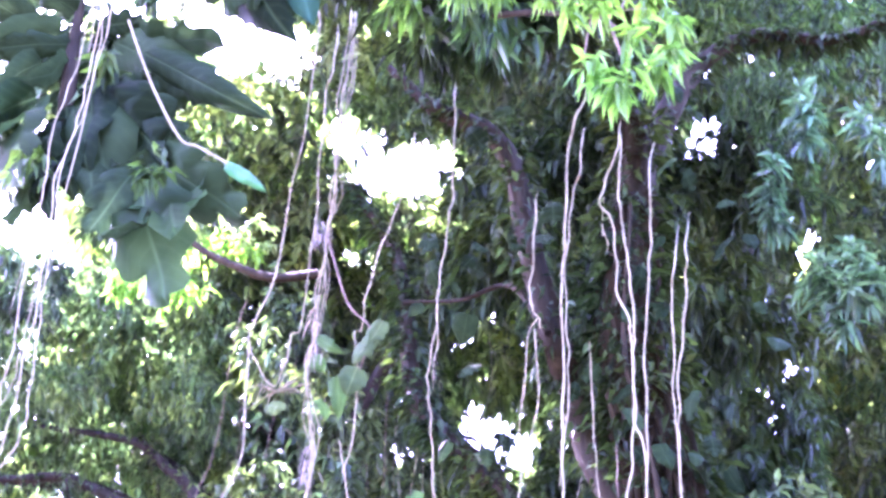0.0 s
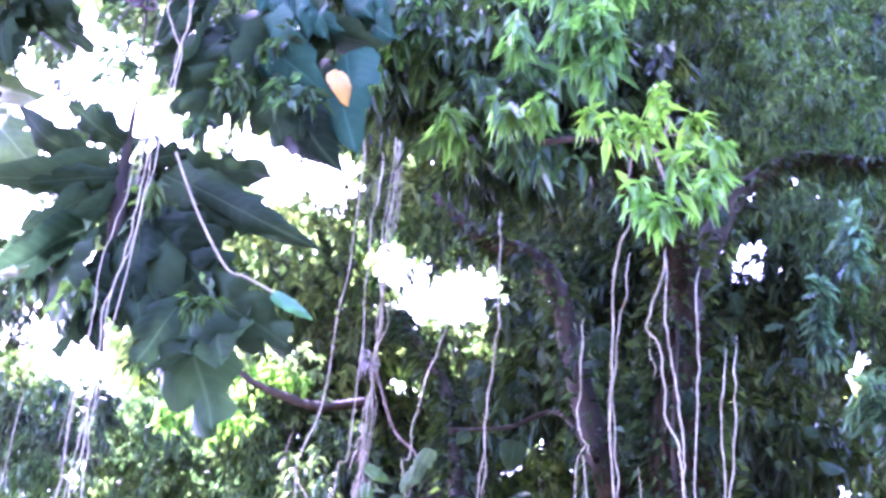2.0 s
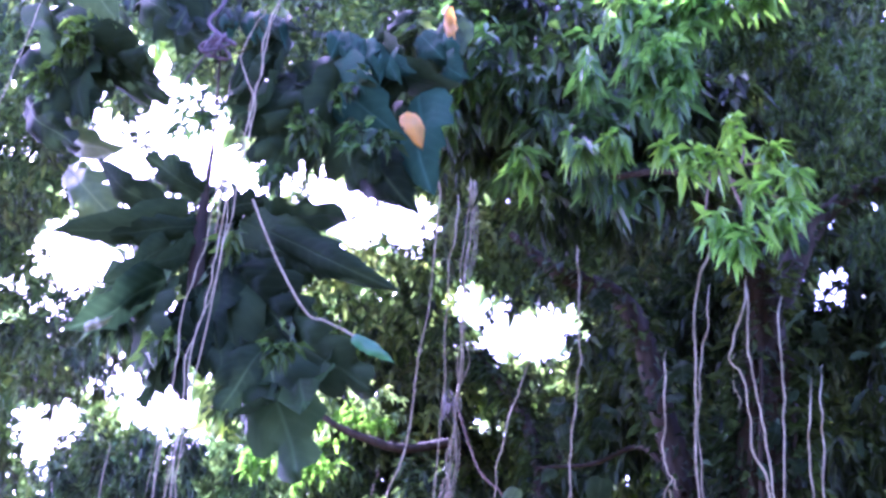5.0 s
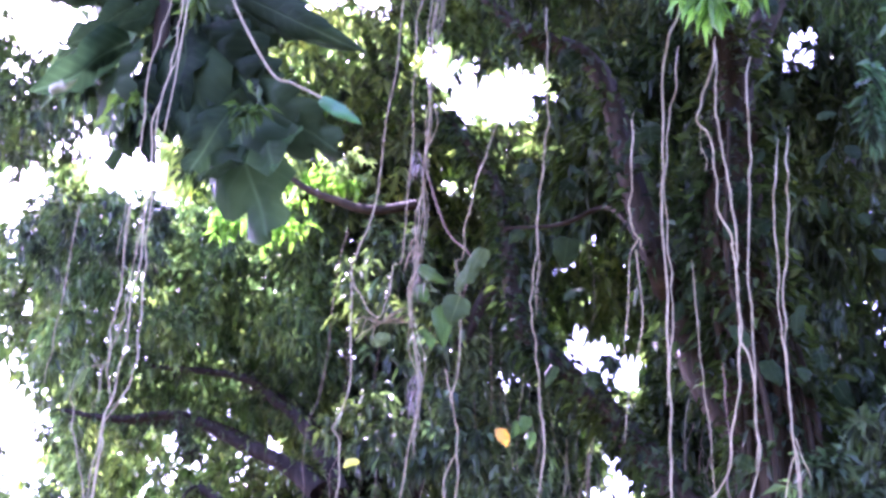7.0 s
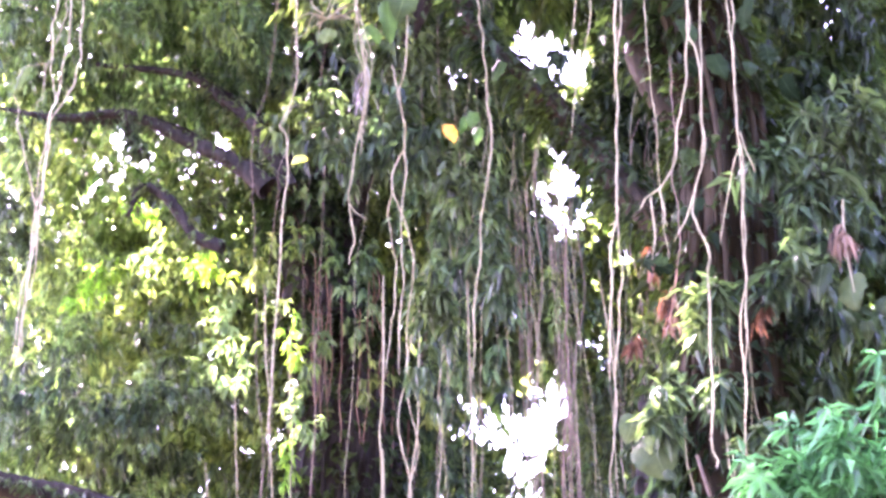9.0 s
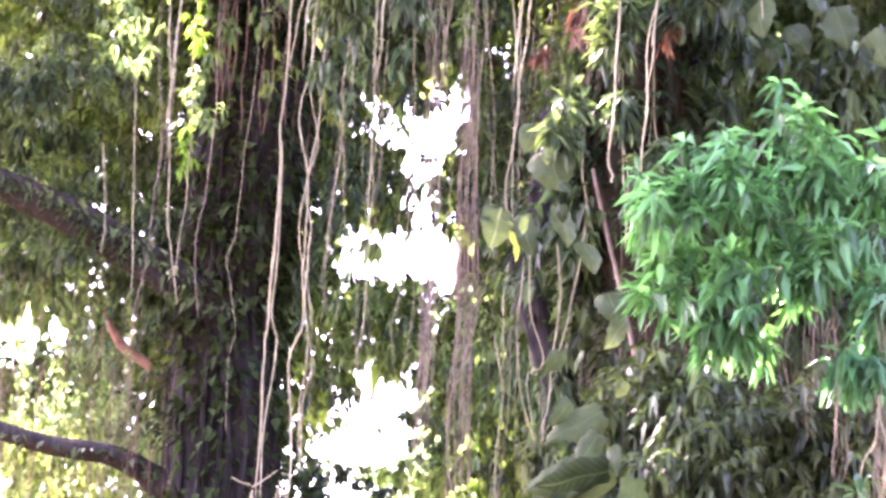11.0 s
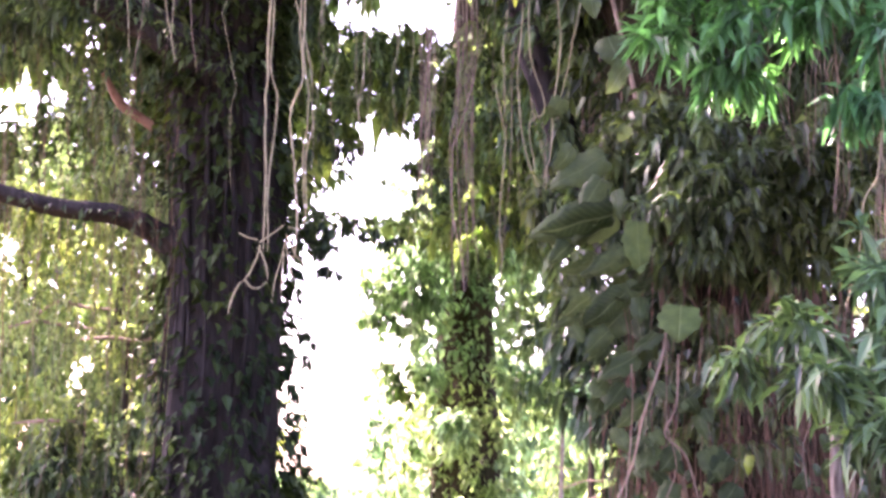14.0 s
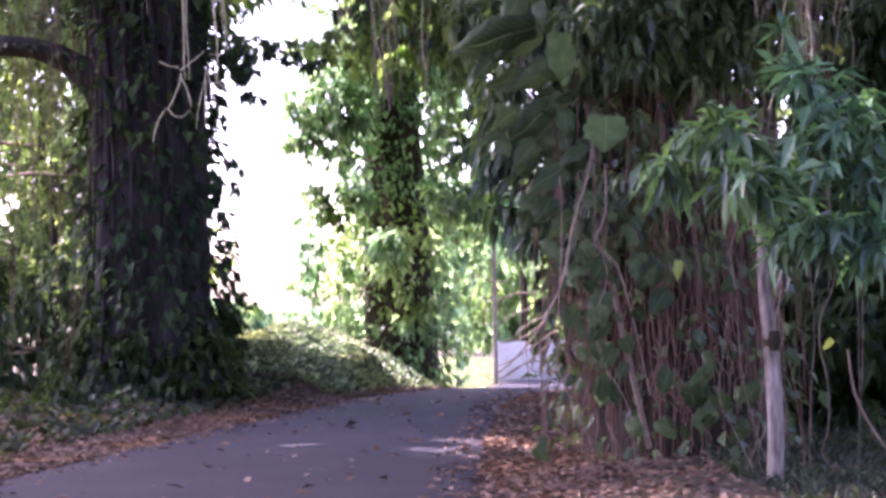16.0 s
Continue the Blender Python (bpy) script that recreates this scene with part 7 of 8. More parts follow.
def lay_leaf(parent, base, tip, wide, rg, cut=False, material=None, face=(0, -0.7, -0.7)):
    """One large leaf from its stalk end to its tip, blade turned down to face the camera."""
    me = (CUT if cut else HEART)[rg.integers(0, 2 if cut else 3)]
    if material is not None:
        key = (me.name, material.name)
        if key not in SPECIAL:
            SPECIAL[key] = me.copy()
            SPECIAL[key].materials.clear()
            SPECIAL[key].materials.append(material)
        me = SPECIAL[key]
    d = Vector(tip) - Vector(base)
    size = d.length
    d.normalize()
    nrm = (Vector(face) + Vector(rg.normal(0, 0.38, 3))).normalized()
    side = d.cross(nrm).normalized()
    nrm = side.cross(d)
    m = Matrix((side, d, nrm)).transposed().to_4x4()
    ob = new("leaf", me)
    ob.parent = parent
    if parent.parent is None:
        ob.matrix_parent_inverse = Matrix.Translation(parent.location).inverted()
    ob.matrix_basis = Matrix.Translation(Vector(base)) @ m @ Matrix.Diagonal((size * wide / 0.62, size, size, 1))
    return ob


gen_leaf = np.random.default_rng(77)
climber = thing("philodendron", (-5.09, 11.5, 15.23), "dark climbing plant with very large leaves hanging overhead", "plant")
climber_stem = tube("stem", [(-5.16, 11.50, 17.12), (-5.05, 11.50, 16.19), (-4.95, 11.50, 15.22), (-4.90, 11.50, 14.24), (-4.84, 11.50, 13.49), (-4.75, 11.50, 12.63), (-4.75, 11.50, 12.05), (-4.70, 11.50, 11.53)], [0.014, 0.014, 0.016, 0.05, 0.08, 0.09, 0.08, 0.02], BARK, climber, 12, 8, 0.15, 7)
lay_leaf(climber_stem, (-4.35, 11.45, 14.06), (-3.29, 11.15, 13.17), 0.34, gen_leaf, True)
lay_leaf(climber_stem, (-4.43, 11.45, 13.81), (-3.49, 11.15, 12.98), 0.36, gen_leaf, False)
lay_leaf(climber_stem, (-4.92, 11.45, 14.27), (-5.55, 11.15, 14.59), 0.40, gen_leaf, True)
lay_leaf(climber_stem, (-5.00, 11.45, 14.37), (-5.18, 11.15, 14.65), 0.40, gen_leaf, True)
lay_leaf(climber_stem, (-5.01, 11.45, 13.93), (-6.20, 11.15, 13.37), 0.26, gen_leaf, False)
lay_leaf(climber_stem, (-5.30, 11.45, 14.01), (-6.14, 11.15, 14.51), 0.30, gen_leaf, False)
lay_leaf(climber_stem, (-4.85, 11.45, 13.80), (-5.64, 11.15, 13.47), 0.30, gen_leaf, True)
lay_leaf(climber_stem, (-4.70, 11.45, 14.00), (-4.16, 11.15, 13.81), 0.40, gen_leaf, True)
lay_leaf(climber_stem, (-5.12, 11.45, 13.07), (-5.64, 11.15, 12.05), 0.50, gen_leaf, False, LEAF_LIT_THROUGH)
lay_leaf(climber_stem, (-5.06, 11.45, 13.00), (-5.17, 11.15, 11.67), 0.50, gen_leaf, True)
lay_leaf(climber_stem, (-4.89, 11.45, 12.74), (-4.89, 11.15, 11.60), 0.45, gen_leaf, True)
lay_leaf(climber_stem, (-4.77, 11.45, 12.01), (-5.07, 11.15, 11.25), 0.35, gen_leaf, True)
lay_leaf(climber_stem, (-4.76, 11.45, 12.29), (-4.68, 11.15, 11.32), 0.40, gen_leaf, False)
lay_leaf(climber_stem, (-3.93, 11.45, 12.18), (-3.55, 11.15, 10.52), 0.42, gen_leaf, True, LEAF_LIT_THROUGH)
lay_leaf(climber_stem, (-3.88, 11.45, 12.22), (-4.15, 11.15, 11.25), 0.42, gen_leaf, True, LEAF_LIT_THROUGH)
lay_leaf(climber_stem, (-3.77, 11.45, 12.28), (-3.26, 11.15, 10.82), 0.40, gen_leaf, True, LEAF_LIT_THROUGH)
lay_leaf(climber_stem, (-3.84, 11.45, 12.36), (-3.00, 11.15, 11.26), 0.38, gen_leaf, True)
lay_leaf(climber_stem, (-4.53, 11.45, 13.25), (-4.48, 11.15, 12.00), 0.42, gen_leaf, False)
lay_leaf(climber_stem, (-4.46, 11.45, 13.17), (-3.77, 11.15, 12.00), 0.40, gen_leaf, True)
lay_leaf(climber_stem, (-4.41, 11.45, 13.24), (-3.61, 11.15, 12.36), 0.36, gen_leaf, True)
lay_leaf(climber_stem, (-4.53, 11.45, 13.25), (-4.16, 11.15, 11.70), 0.40, gen_leaf, False)
lay_leaf(climber_stem, (-4.23, 11.45, 13.58), (-3.50, 11.15, 12.77), 0.36, gen_leaf, True)
lay_leaf(climber_stem, (-4.86, 11.45, 13.52), (-4.99, 11.15, 12.91), 0.40, gen_leaf, False)
lay_leaf(climber_stem, (-3.74, 11.45, 11.59), (-3.92, 11.15, 10.86), 0.40, gen_leaf, True)
lay_leaf(climber_stem, (-4.74, 11.45, 12.88), (-4.54, 11.15, 11.71), 0.42, gen_leaf, False)
lay_leaf(climber_stem, (-4.44, 11.45, 12.34), (-4.22, 11.15, 11.55), 0.40, gen_leaf, False)
lay_leaf(climber_stem, (-5.16, 11.45, 13.55), (-5.42, 11.15, 12.66), 0.40, gen_leaf, False)
lay_leaf(climber_stem, (-5.29, 11.45, 13.01), (-5.56, 11.15, 12.48), 0.40, gen_leaf, False)
lay_leaf(climber_stem, (-4.07, 11.45, 16.20), (-4.32, 11.15, 14.71), 0.40, gen_leaf, True)
lay_leaf(climber_stem, (-4.47, 11.45, 16.35), (-4.30, 11.15, 14.84), 0.40, gen_leaf, False)
lay_leaf(climber_stem, (-3.47, 11.45, 15.27), (-2.80, 11.15, 13.72), 0.38, gen_leaf, False)
lay_leaf(climber_stem, (-3.61, 11.45, 15.47), (-3.35, 11.15, 14.14), 0.40, gen_leaf, True)
lay_leaf(climber_stem, (-3.24, 11.45, 15.43), (-3.07, 11.15, 14.17), 0.36, gen_leaf, True)
lay_leaf(climber_stem, (-4.15, 11.45, 16.31), (-3.37, 11.15, 14.81), 0.38, gen_leaf, False)
lay_leaf(climber_stem, (-3.00, 11.45, 15.59), (-2.75, 11.15, 13.88), 0.36, gen_leaf, True)
lay_leaf(climber_stem, (-3.19, 11.45, 16.39), (-2.55, 11.15, 15.16), 0.36, gen_leaf, False)
lay_leaf(climber_stem, (-4.41, 11.45, 16.86), (-4.78, 11.15, 15.80), 0.40, gen_leaf, False)
lay_leaf(climber_stem, (-4.50, 11.45, 16.56), (-4.89, 11.15, 15.57), 0.42, gen_leaf, True)
lay_leaf(climber_stem, (-2.92, 11.45, 16.16), (-3.17, 11.15, 15.24), 0.36, gen_leaf, False)
lay_leaf(climber_stem, (-3.91, 11.45, 15.89), (-4.02, 11.15, 14.28), 0.34, gen_leaf, True)
lay_leaf(climber_stem, (-3.42, 11.45, 16.13), (-3.70, 11.15, 14.59), 0.40, gen_leaf, False)
lay_leaf(climber_stem, (-2.86, 11.45, 17.07), (-3.27, 11.15, 16.43), 0.40, gen_leaf, True)
lay_leaf(climber_stem, (-2.33, 11.45, 16.90), (-2.60, 11.15, 15.75), 0.40, gen_leaf, False)
lay_leaf(climber_stem, (-7.42, 11.45, 17.68), (-5.77, 11.15, 15.60), 0.26, gen_leaf, True)
lay_leaf(climber_stem, (-7.10, 11.45, 17.53), (-6.32, 11.15, 16.21), 0.30, gen_leaf, True)
lay_leaf(climber_stem, (-7.52, 11.45, 17.81), (-6.68, 11.15, 16.36), 0.30, gen_leaf, False)
lay_leaf(climber_stem, (-6.68, 11.45, 16.83), (-6.58, 11.15, 15.54), 0.40, gen_leaf, False)
lay_leaf(climber_stem, (-7.43, 11.45, 17.14), (-6.38, 11.15, 15.71), 0.40, gen_leaf, True)
lay_leaf(climber_stem, (-6.26, 11.45, 17.86), (-5.23, 11.15, 16.66), 0.36, gen_leaf, True)
lay_leaf(climber_stem, (-7.29, 11.45, 16.00), (-6.54, 11.15, 14.89), 0.30, gen_leaf, True)
lay_leaf(climber_stem, (-6.56, 11.45, 17.24), (-5.89, 11.15, 15.86), 0.30, gen_leaf, True)
lay_leaf(climber_stem, (-5.54, 11.45, 18.10), (-5.67, 11.15, 16.53), 0.36, gen_leaf, True)
lay_leaf(climber_stem, (-7.36, 11.45, 18.71), (-6.52, 11.15, 17.49), 0.40, gen_leaf, False)
lay_leaf(climber_stem, (-3.71, 11.25, 15.91), (-3.08, 10.95, 14.61), 0.40, gen_leaf, False, LEAF_SHEEN)
lay_leaf(climber_stem, (-2.65, 11.25, 15.31), (-2.60, 10.95, 13.82), 0.52, gen_leaf, False, LEAF_SHEEN)
lay_leaf(climber_stem, (-2.53, 11.25, 16.28), (-2.35, 10.95, 15.61), 0.40, gen_leaf, False, LEAF_SHEEN)
lay_leaf(climber_stem, (-2.45, 11.25, 15.97), (-2.29, 10.95, 15.28), 0.40, gen_leaf, False, LEAF_SHEEN)
lay_leaf(climber_stem, (-2.71, 11.25, 16.38), (-2.47, 10.95, 15.72), 0.40, gen_leaf, False, LEAF_SHEEN)
lay_leaf(climber_stem, (-3.99, 11.25, 13.40), (-2.85, 10.95, 12.36), 0.26, gen_leaf, False)
lay_leaf(climber_stem, (-3.65, 11.25, 16.58), (-3.56, 10.95, 15.93), 0.30, gen_leaf, False, LEAF_SHEEN)
lay_leaf(climber_stem, (-4.34, 11.35, 17.03), (-4.18, 11.05, 16.38), 0.22, gen_leaf, False)
lay_leaf(climber_stem, (-3.57, 11.25, 16.52), (-3.47, 10.95, 15.86), 0.30, gen_leaf, False, LEAF_SHEEN)
lay_leaf(climber_stem, (-4.44, 11.35, 17.07), (-4.28, 11.05, 16.40), 0.22, gen_leaf, False, LEAF_SHEEN)
lay_leaf(climber_stem, (-3.49, 11.25, 16.46), (-3.39, 10.95, 15.79), 0.30, gen_leaf, False, LEAF_SHEEN)
lay_leaf(climber_stem, (-4.54, 11.35, 17.10), (-4.38, 11.05, 16.42), 0.22, gen_leaf, False)
lay_leaf(climber_stem, (-3.41, 11.25, 16.40), (-3.30, 10.95, 15.72), 0.30, gen_leaf, False, LEAF_SHEEN)
lay_leaf(climber_stem, (-4.63, 11.35, 17.14), (-4.48, 11.05, 16.44), 0.22, gen_leaf, False, LEAF_SHEEN)
lay_leaf(climber_stem, (-3.32, 11.25, 16.34), (-3.22, 10.95, 15.65), 0.30, gen_leaf, False, LEAF_SHEEN)
lay_leaf(climber_stem, (-4.73, 11.35, 17.17), (-4.58, 11.05, 16.47), 0.22, gen_leaf, False)
lay_leaf(climber_stem, (-3.24, 11.25, 16.28), (-3.13, 10.95, 15.59), 0.30, gen_leaf, False, LEAF_SHEEN)
lay_leaf(climber_stem, (-4.83, 11.35, 17.21), (-4.68, 11.05, 16.49), 0.22, gen_leaf, False, LEAF_SHEEN)
lay_leaf(climber_stem, (-3.16, 11.25, 16.22), (-3.05, 10.95, 15.52), 0.30, gen_leaf, False, LEAF_SHEEN)
lay_leaf(climber_stem, (-4.93, 11.35, 17.24), (-4.78, 11.05, 16.51), 0.22, gen_leaf, False)
lay_leaf(climber_stem, (-3.08, 11.25, 16.16), (-2.96, 10.95, 15.45), 0.30, gen_leaf, False, LEAF_SHEEN)
lay_leaf(climber_stem, (-5.03, 11.35, 17.27), (-4.88, 11.05, 16.54), 0.22, gen_leaf, False, LEAF_SHEEN)
lay_leaf(climber_stem, (-3.00, 11.25, 16.10), (-2.88, 10.95, 15.39), 0.30, gen_leaf, False, LEAF_SHEEN)
lay_leaf(climber_stem, (-5.13, 11.35, 17.31), (-4.98, 11.05, 16.56), 0.22, gen_leaf, False)
lay_leaf(climber_stem, (-6.69, 11.75, 15.22), (-5.91, 11.45, 14.07), 0.30, gen_leaf, True, LEAF_PALE)
lay_leaf(climber_stem, (-7.06, 11.85, 16.14), (-6.25, 11.55, 14.96), 0.30, gen_leaf, False, LEAF_PALE)
lay_leaf(climber_stem, (-5.58, 11.05, 12.07), (-5.26, 10.75, 11.82), 0.20, gen_leaf, False, LEAF_PALE)
lay_leaf(climber_stem, (-2.71, 10.95, 14.74), (-2.53, 10.95, 14.28), 0.34, gen_leaf, False, LEAF_ORANGE)
lay_leaf(climber_stem, (-2.39, 10.95, 16.45), (-2.32, 10.95, 15.85), 0.2, gen_leaf, False, LEAF_ORANGE)
lay_leaf(climber_stem, (-2.99, 11.00, 11.72), (-2.63, 11.00, 11.45), 0.3, gen_leaf, False, LEAF_FRESH)
lay_leaf(climber_stem, (-4.44, 10.40, 8.54), (-4.51, 10.40, 8.33), 0.34, gen_leaf, False, LEAF_PALE)
for p in [(-4.94, 11.60, 14.18), (-5.07, 11.60, 13.85), (-4.59, 11.60, 13.81), (-4.69, 11.60, 13.33), (-4.79, 11.60, 12.88), (-4.39, 11.60, 12.84), (-3.94, 11.60, 12.43), (-3.67, 11.60, 12.05), (-4.97, 11.60, 12.59), (-4.15, 11.60, 16.10), (-3.55, 11.60, 15.84), (-3.12, 11.60, 15.22), (-4.67, 11.60, 16.56), (-6.93, 11.60, 17.16), (-6.42, 11.60, 16.68), (-2.77, 11.60, 16.33)]:
    for q in range(4):
        put_leaf(climber_stem, Vector(p) + Vector(gen_leaf.normal(0, 0.16, 3)), gen_leaf.uniform(0.2, 0.4), gen_leaf, 0.6, q % 2 == 1)
tube("leaf_stalk", [(-4.20, 11.05, 13.69), (-4.04, 11.05, 13.28), (-3.80, 11.05, 12.72), (-3.48, 11.05, 12.11), (-3.29, 11.05, 11.99), (-3.06, 11.05, 11.83), (-2.89, 11.05, 11.70)], [0.012, 0.012, 0.011, 0.01, 0.008], ROOT_PALE, climber, 6, 8, 0, 0, "long pale arching leaf stalk")

foliage("small_leaves", climber, [((-3.71, 11.0, 14.96), (0.35, 0.2, 0.57)), ((-3.06, 11.0, 14.27), (0.23, 0.2, 0.44)), ((-6.77, 11.1, 16.51), (0.40, 0.2, 0.70)), ((-5.08, 11.2, 15.07), (0.27, 0.2, 0.40)), ((-4.04, 11.2, 14.17), (0.20, 0.2, 0.18)), ((-4.39, 11.0, 13.06), (0.22, 0.2, 0.29)), ((-3.64, 10.9, 11.54), (0.23, 0.2, 0.25)), ((-4.80, 11.0, 11.89), (0.16, 0.2, 0.30))], 40, LEAF_DEEP, 0.2, 0.22, 5, 0.8, 791)
foliage("small_leaves", climber, [((-4.85, 11.9, 14.26), (0.36, 0.5, 0.68)), ((-4.53, 11.9, 13.14), (0.72, 0.5, 0.50)), ((-3.81, 12.0, 16.10), (0.67, 0.5, 0.77)), ((-7.33, 12.2, 17.97), (0.54, 0.5, 0.90)), ((-4.79, 12.0, 17.08), (0.50, 0.5, 0.68)), ((-4.06, 12.0, 12.29), (0.55, 0.5, 0.46)), ((-5.59, 12.0, 13.16), (0.35, 0.5, 0.51)), ((-2.86, 12.2, 17.30), (0.40, 0.5, 0.88)), ((-5.46, 12.0, 14.43), (0.37, 0.5, 0.23))], 26, LEAF_DARK, 0.34, 0.24, 6, 0.8, 79)

pothos = thing("giant_pothos_vine", (2.0, 17.0, 0.3), "climbing vine with large glossy leaves on the banyan", "plant")
pothos_stem = tube("stem", [(2.1, 17.6, 0.2), (1.71, 17.4, 2.03), (1.5, 17.2, 3.65), (1.28, 17.2, 5.37), (0.69, 17.2, 7.78)], [0.03, 0.03, 0.03, 0.025, 0.02], ROOT_BROWN, pothos, 8, 8)
for p in [
    (0.59, 15.8, 4.13), (0.85, 15.8, 3.81), (0.79, 15.7, 3.37), (1.15, 15.7, 3.21), (0.95, 15.6, 2.89), (1.28, 15.7, 1.94), (1.52, 15.7, 1.99), (1.89, 15.7, 2.07),
    (1.43, 15.7, 1.68), (2.35, 15.6, 1.35), (2.35, 15.5, 0.81), (0.88, 15.7, 2.58), (1.82, 15.7, 2.56), (1.14, 15.7, 2.52), (0.68, 15.8, 3.33), (1.08, 15.7, 3.52), (1.2, 15.7, 2.94),
]:
    for q in range(3):
        put_leaf(pothos_stem, Vector(p) + Vector(gen_leaf.normal(0, 0.17, 3)) * min(q, 1), gen_leaf.uniform(0.16, 0.28), gen_leaf, 0.9, False, LEAF_VINE)
for p in [
    (0.18, 15.4, 7.19), (-0.0, 15.4, 6.53), (2.27, 15.7, 8.95), (2.59, 15.6, 8.74), (3.09, 15.6, 9.01), (3.29, 15.5, 8.55), (2.13, 15.2, 8.46), (2.03, 15.4, 0.59), (1.61, 15.5, 1.06), (0.55, 16.0, 4.74),
    (0.15, 16.0, 7.42), (0.36, 15.4, 6.94), (0.56, 16.0, 5.37), (0.69, 16.0, 4.72), (1.0, 16.0, 5.12), (1.42, 15.6, 1.26), (1.49, 15.6, 0.9),
]:
    for q in range(2):
        put_leaf(pothos_stem, Vector(p) + Vector(gen_leaf.normal(0, 0.15, 3)) * q, gen_leaf.uniform(0.15, 0.25), gen_leaf, 0.9, False, LEAF_VINE)
lay_leaf(pothos_stem, (0.88, 15.60, 4.27), (0.25, 15.48, 4.01), 0.45, gen_leaf, False, LEAF_VINE, (0, -1, -0.35))
lay_leaf(pothos_stem, (0.78, 15.60, 4.60), (0.59, 15.48, 4.26), 0.50, gen_leaf, False, LEAF_VINE, (0, -1, -0.35))
lay_leaf(pothos_stem, (0.91, 15.60, 4.49), (0.93, 15.48, 4.21), 0.60, gen_leaf, False, LEAF_VINE, (0, -1, -0.35))
lay_leaf(pothos_stem, (0.72, 15.60, 3.83), (0.43, 15.48, 3.64), 0.50, gen_leaf, False, LEAF_VINE, (0, -1, -0.35))
lay_leaf(pothos_stem, (1.04, 15.60, 3.88), (0.71, 15.48, 3.68), 0.50, gen_leaf, False, LEAF_VINE, (0, -1, -0.35))
lay_leaf(pothos_stem, (0.69, 15.60, 3.49), (0.48, 15.48, 3.27), 0.60, gen_leaf, False, LEAF_VINE, (0, -1, -0.35))
lay_leaf(pothos_stem, (1.01, 15.60, 3.53), (0.68, 15.48, 3.19), 0.62, gen_leaf, False, LEAF_VINE, (0, -1, -0.35))
lay_leaf(pothos_stem, (1.14, 15.60, 3.49), (1.15, 15.48, 3.26), 0.60, gen_leaf, False, LEAF_VINE, (0, -1, -0.35))
lay_leaf(pothos_stem, (1.32, 15.60, 3.17), (1.07, 15.48, 2.99), 0.60, gen_leaf, False, LEAF_VINE, (0, -1, -0.35))
lay_leaf(pothos_stem, (0.87, 15.60, 3.18), (0.68, 15.48, 2.96), 0.60, gen_leaf, False, LEAF_VINE, (0, -1, -0.35))
lay_leaf(pothos_stem, (1.13, 15.60, 2.95), (0.77, 15.48, 2.75), 0.60, gen_leaf, False, LEAF_VINE, (0, -1, -0.35))
lay_leaf(pothos_stem, (0.82, 15.60, 2.99), (0.76, 15.48, 2.83), 0.60, gen_leaf, False, LEAF_VINE, (0, -1, -0.35))
lay_leaf(pothos_stem, (1.02, 15.60, 2.68), (0.86, 15.48, 2.45), 0.60, gen_leaf, False, LEAF_VINE, (0, -1, -0.35))
lay_leaf(pothos_stem, (0.59, 15.60, 3.34), (0.40, 15.48, 3.19), 0.50, gen_leaf, False, LEAF_VINE, (0, -1, -0.35))
lay_leaf(pothos_stem, (1.27, 15.60, 3.65), (1.08, 15.48, 3.52), 0.50, gen_leaf, False, LEAF_VINE, (0, -1, -0.35))
lay_leaf(pothos_stem, (0.60, 15.60, 4.34), (0.38, 15.48, 4.16), 0.50, gen_leaf, False, LEAF_VINE, (0, -1, -0.35))
lay_leaf(pothos_stem, (0.49, 15.60, 3.97), (0.33, 15.48, 3.77), 0.50, gen_leaf, False, LEAF_VINE, (0, -1, -0.35))
lay_leaf(pothos_stem, (1.31, 15.60, 2.70), (1.45, 15.48, 2.53), 0.60, gen_leaf, False, LEAF_VINE, (0, -1, -0.35))
lay_leaf(pothos_stem, (1.20, 15.60, 2.52), (0.98, 15.48, 2.28), 0.50, gen_leaf, False, LEAF_VINE, (0, -1, -0.35))
lay_leaf(pothos_stem, (0.94, 15.60, 2.29), (1.06, 15.48, 2.07), 0.50, gen_leaf, False, LEAF_VINE, (0, -1, -0.35))
lay_leaf(pothos_stem, (1.30, 15.60, 2.13), (1.13, 15.48, 1.92), 0.70, gen_leaf, False, LEAF_VINE, (0, -1, -0.35))
lay_leaf(pothos_stem, (1.51, 15.60, 2.10), (1.37, 15.48, 1.90), 0.70, gen_leaf, False, LEAF_VINE, (0, -1, -0.35))
lay_leaf(pothos_stem, (1.77, 15.60, 2.12), (1.91, 15.48, 1.86), 0.70, gen_leaf, False, LEAF_VINE, (0, -1, -0.35))
lay_leaf(pothos_stem, (1.98, 15.60, 2.07), (1.80, 15.48, 1.81), 0.60, gen_leaf, False, LEAF_VINE, (0, -1, -0.35))
lay_leaf(pothos_stem, (1.48, 15.60, 1.81), (1.36, 15.48, 1.55), 0.60, gen_leaf, False, LEAF_VINE, (0, -1, -0.35))
lay_leaf(pothos_stem, (1.22, 15.60, 1.66), (1.10, 15.48, 1.48), 0.60, gen_leaf, False, LEAF_VINE, (0, -1, -0.35))
lay_leaf(pothos_stem, (1.50, 15.60, 1.55), (1.33, 15.48, 1.35), 0.60, gen_leaf, False, LEAF_VINE, (0, -1, -0.35))
lay_leaf(pothos_stem, (1.57, 15.60, 1.29), (1.43, 15.48, 1.09), 0.60, gen_leaf, False, LEAF_VINE, (0, -1, -0.35))
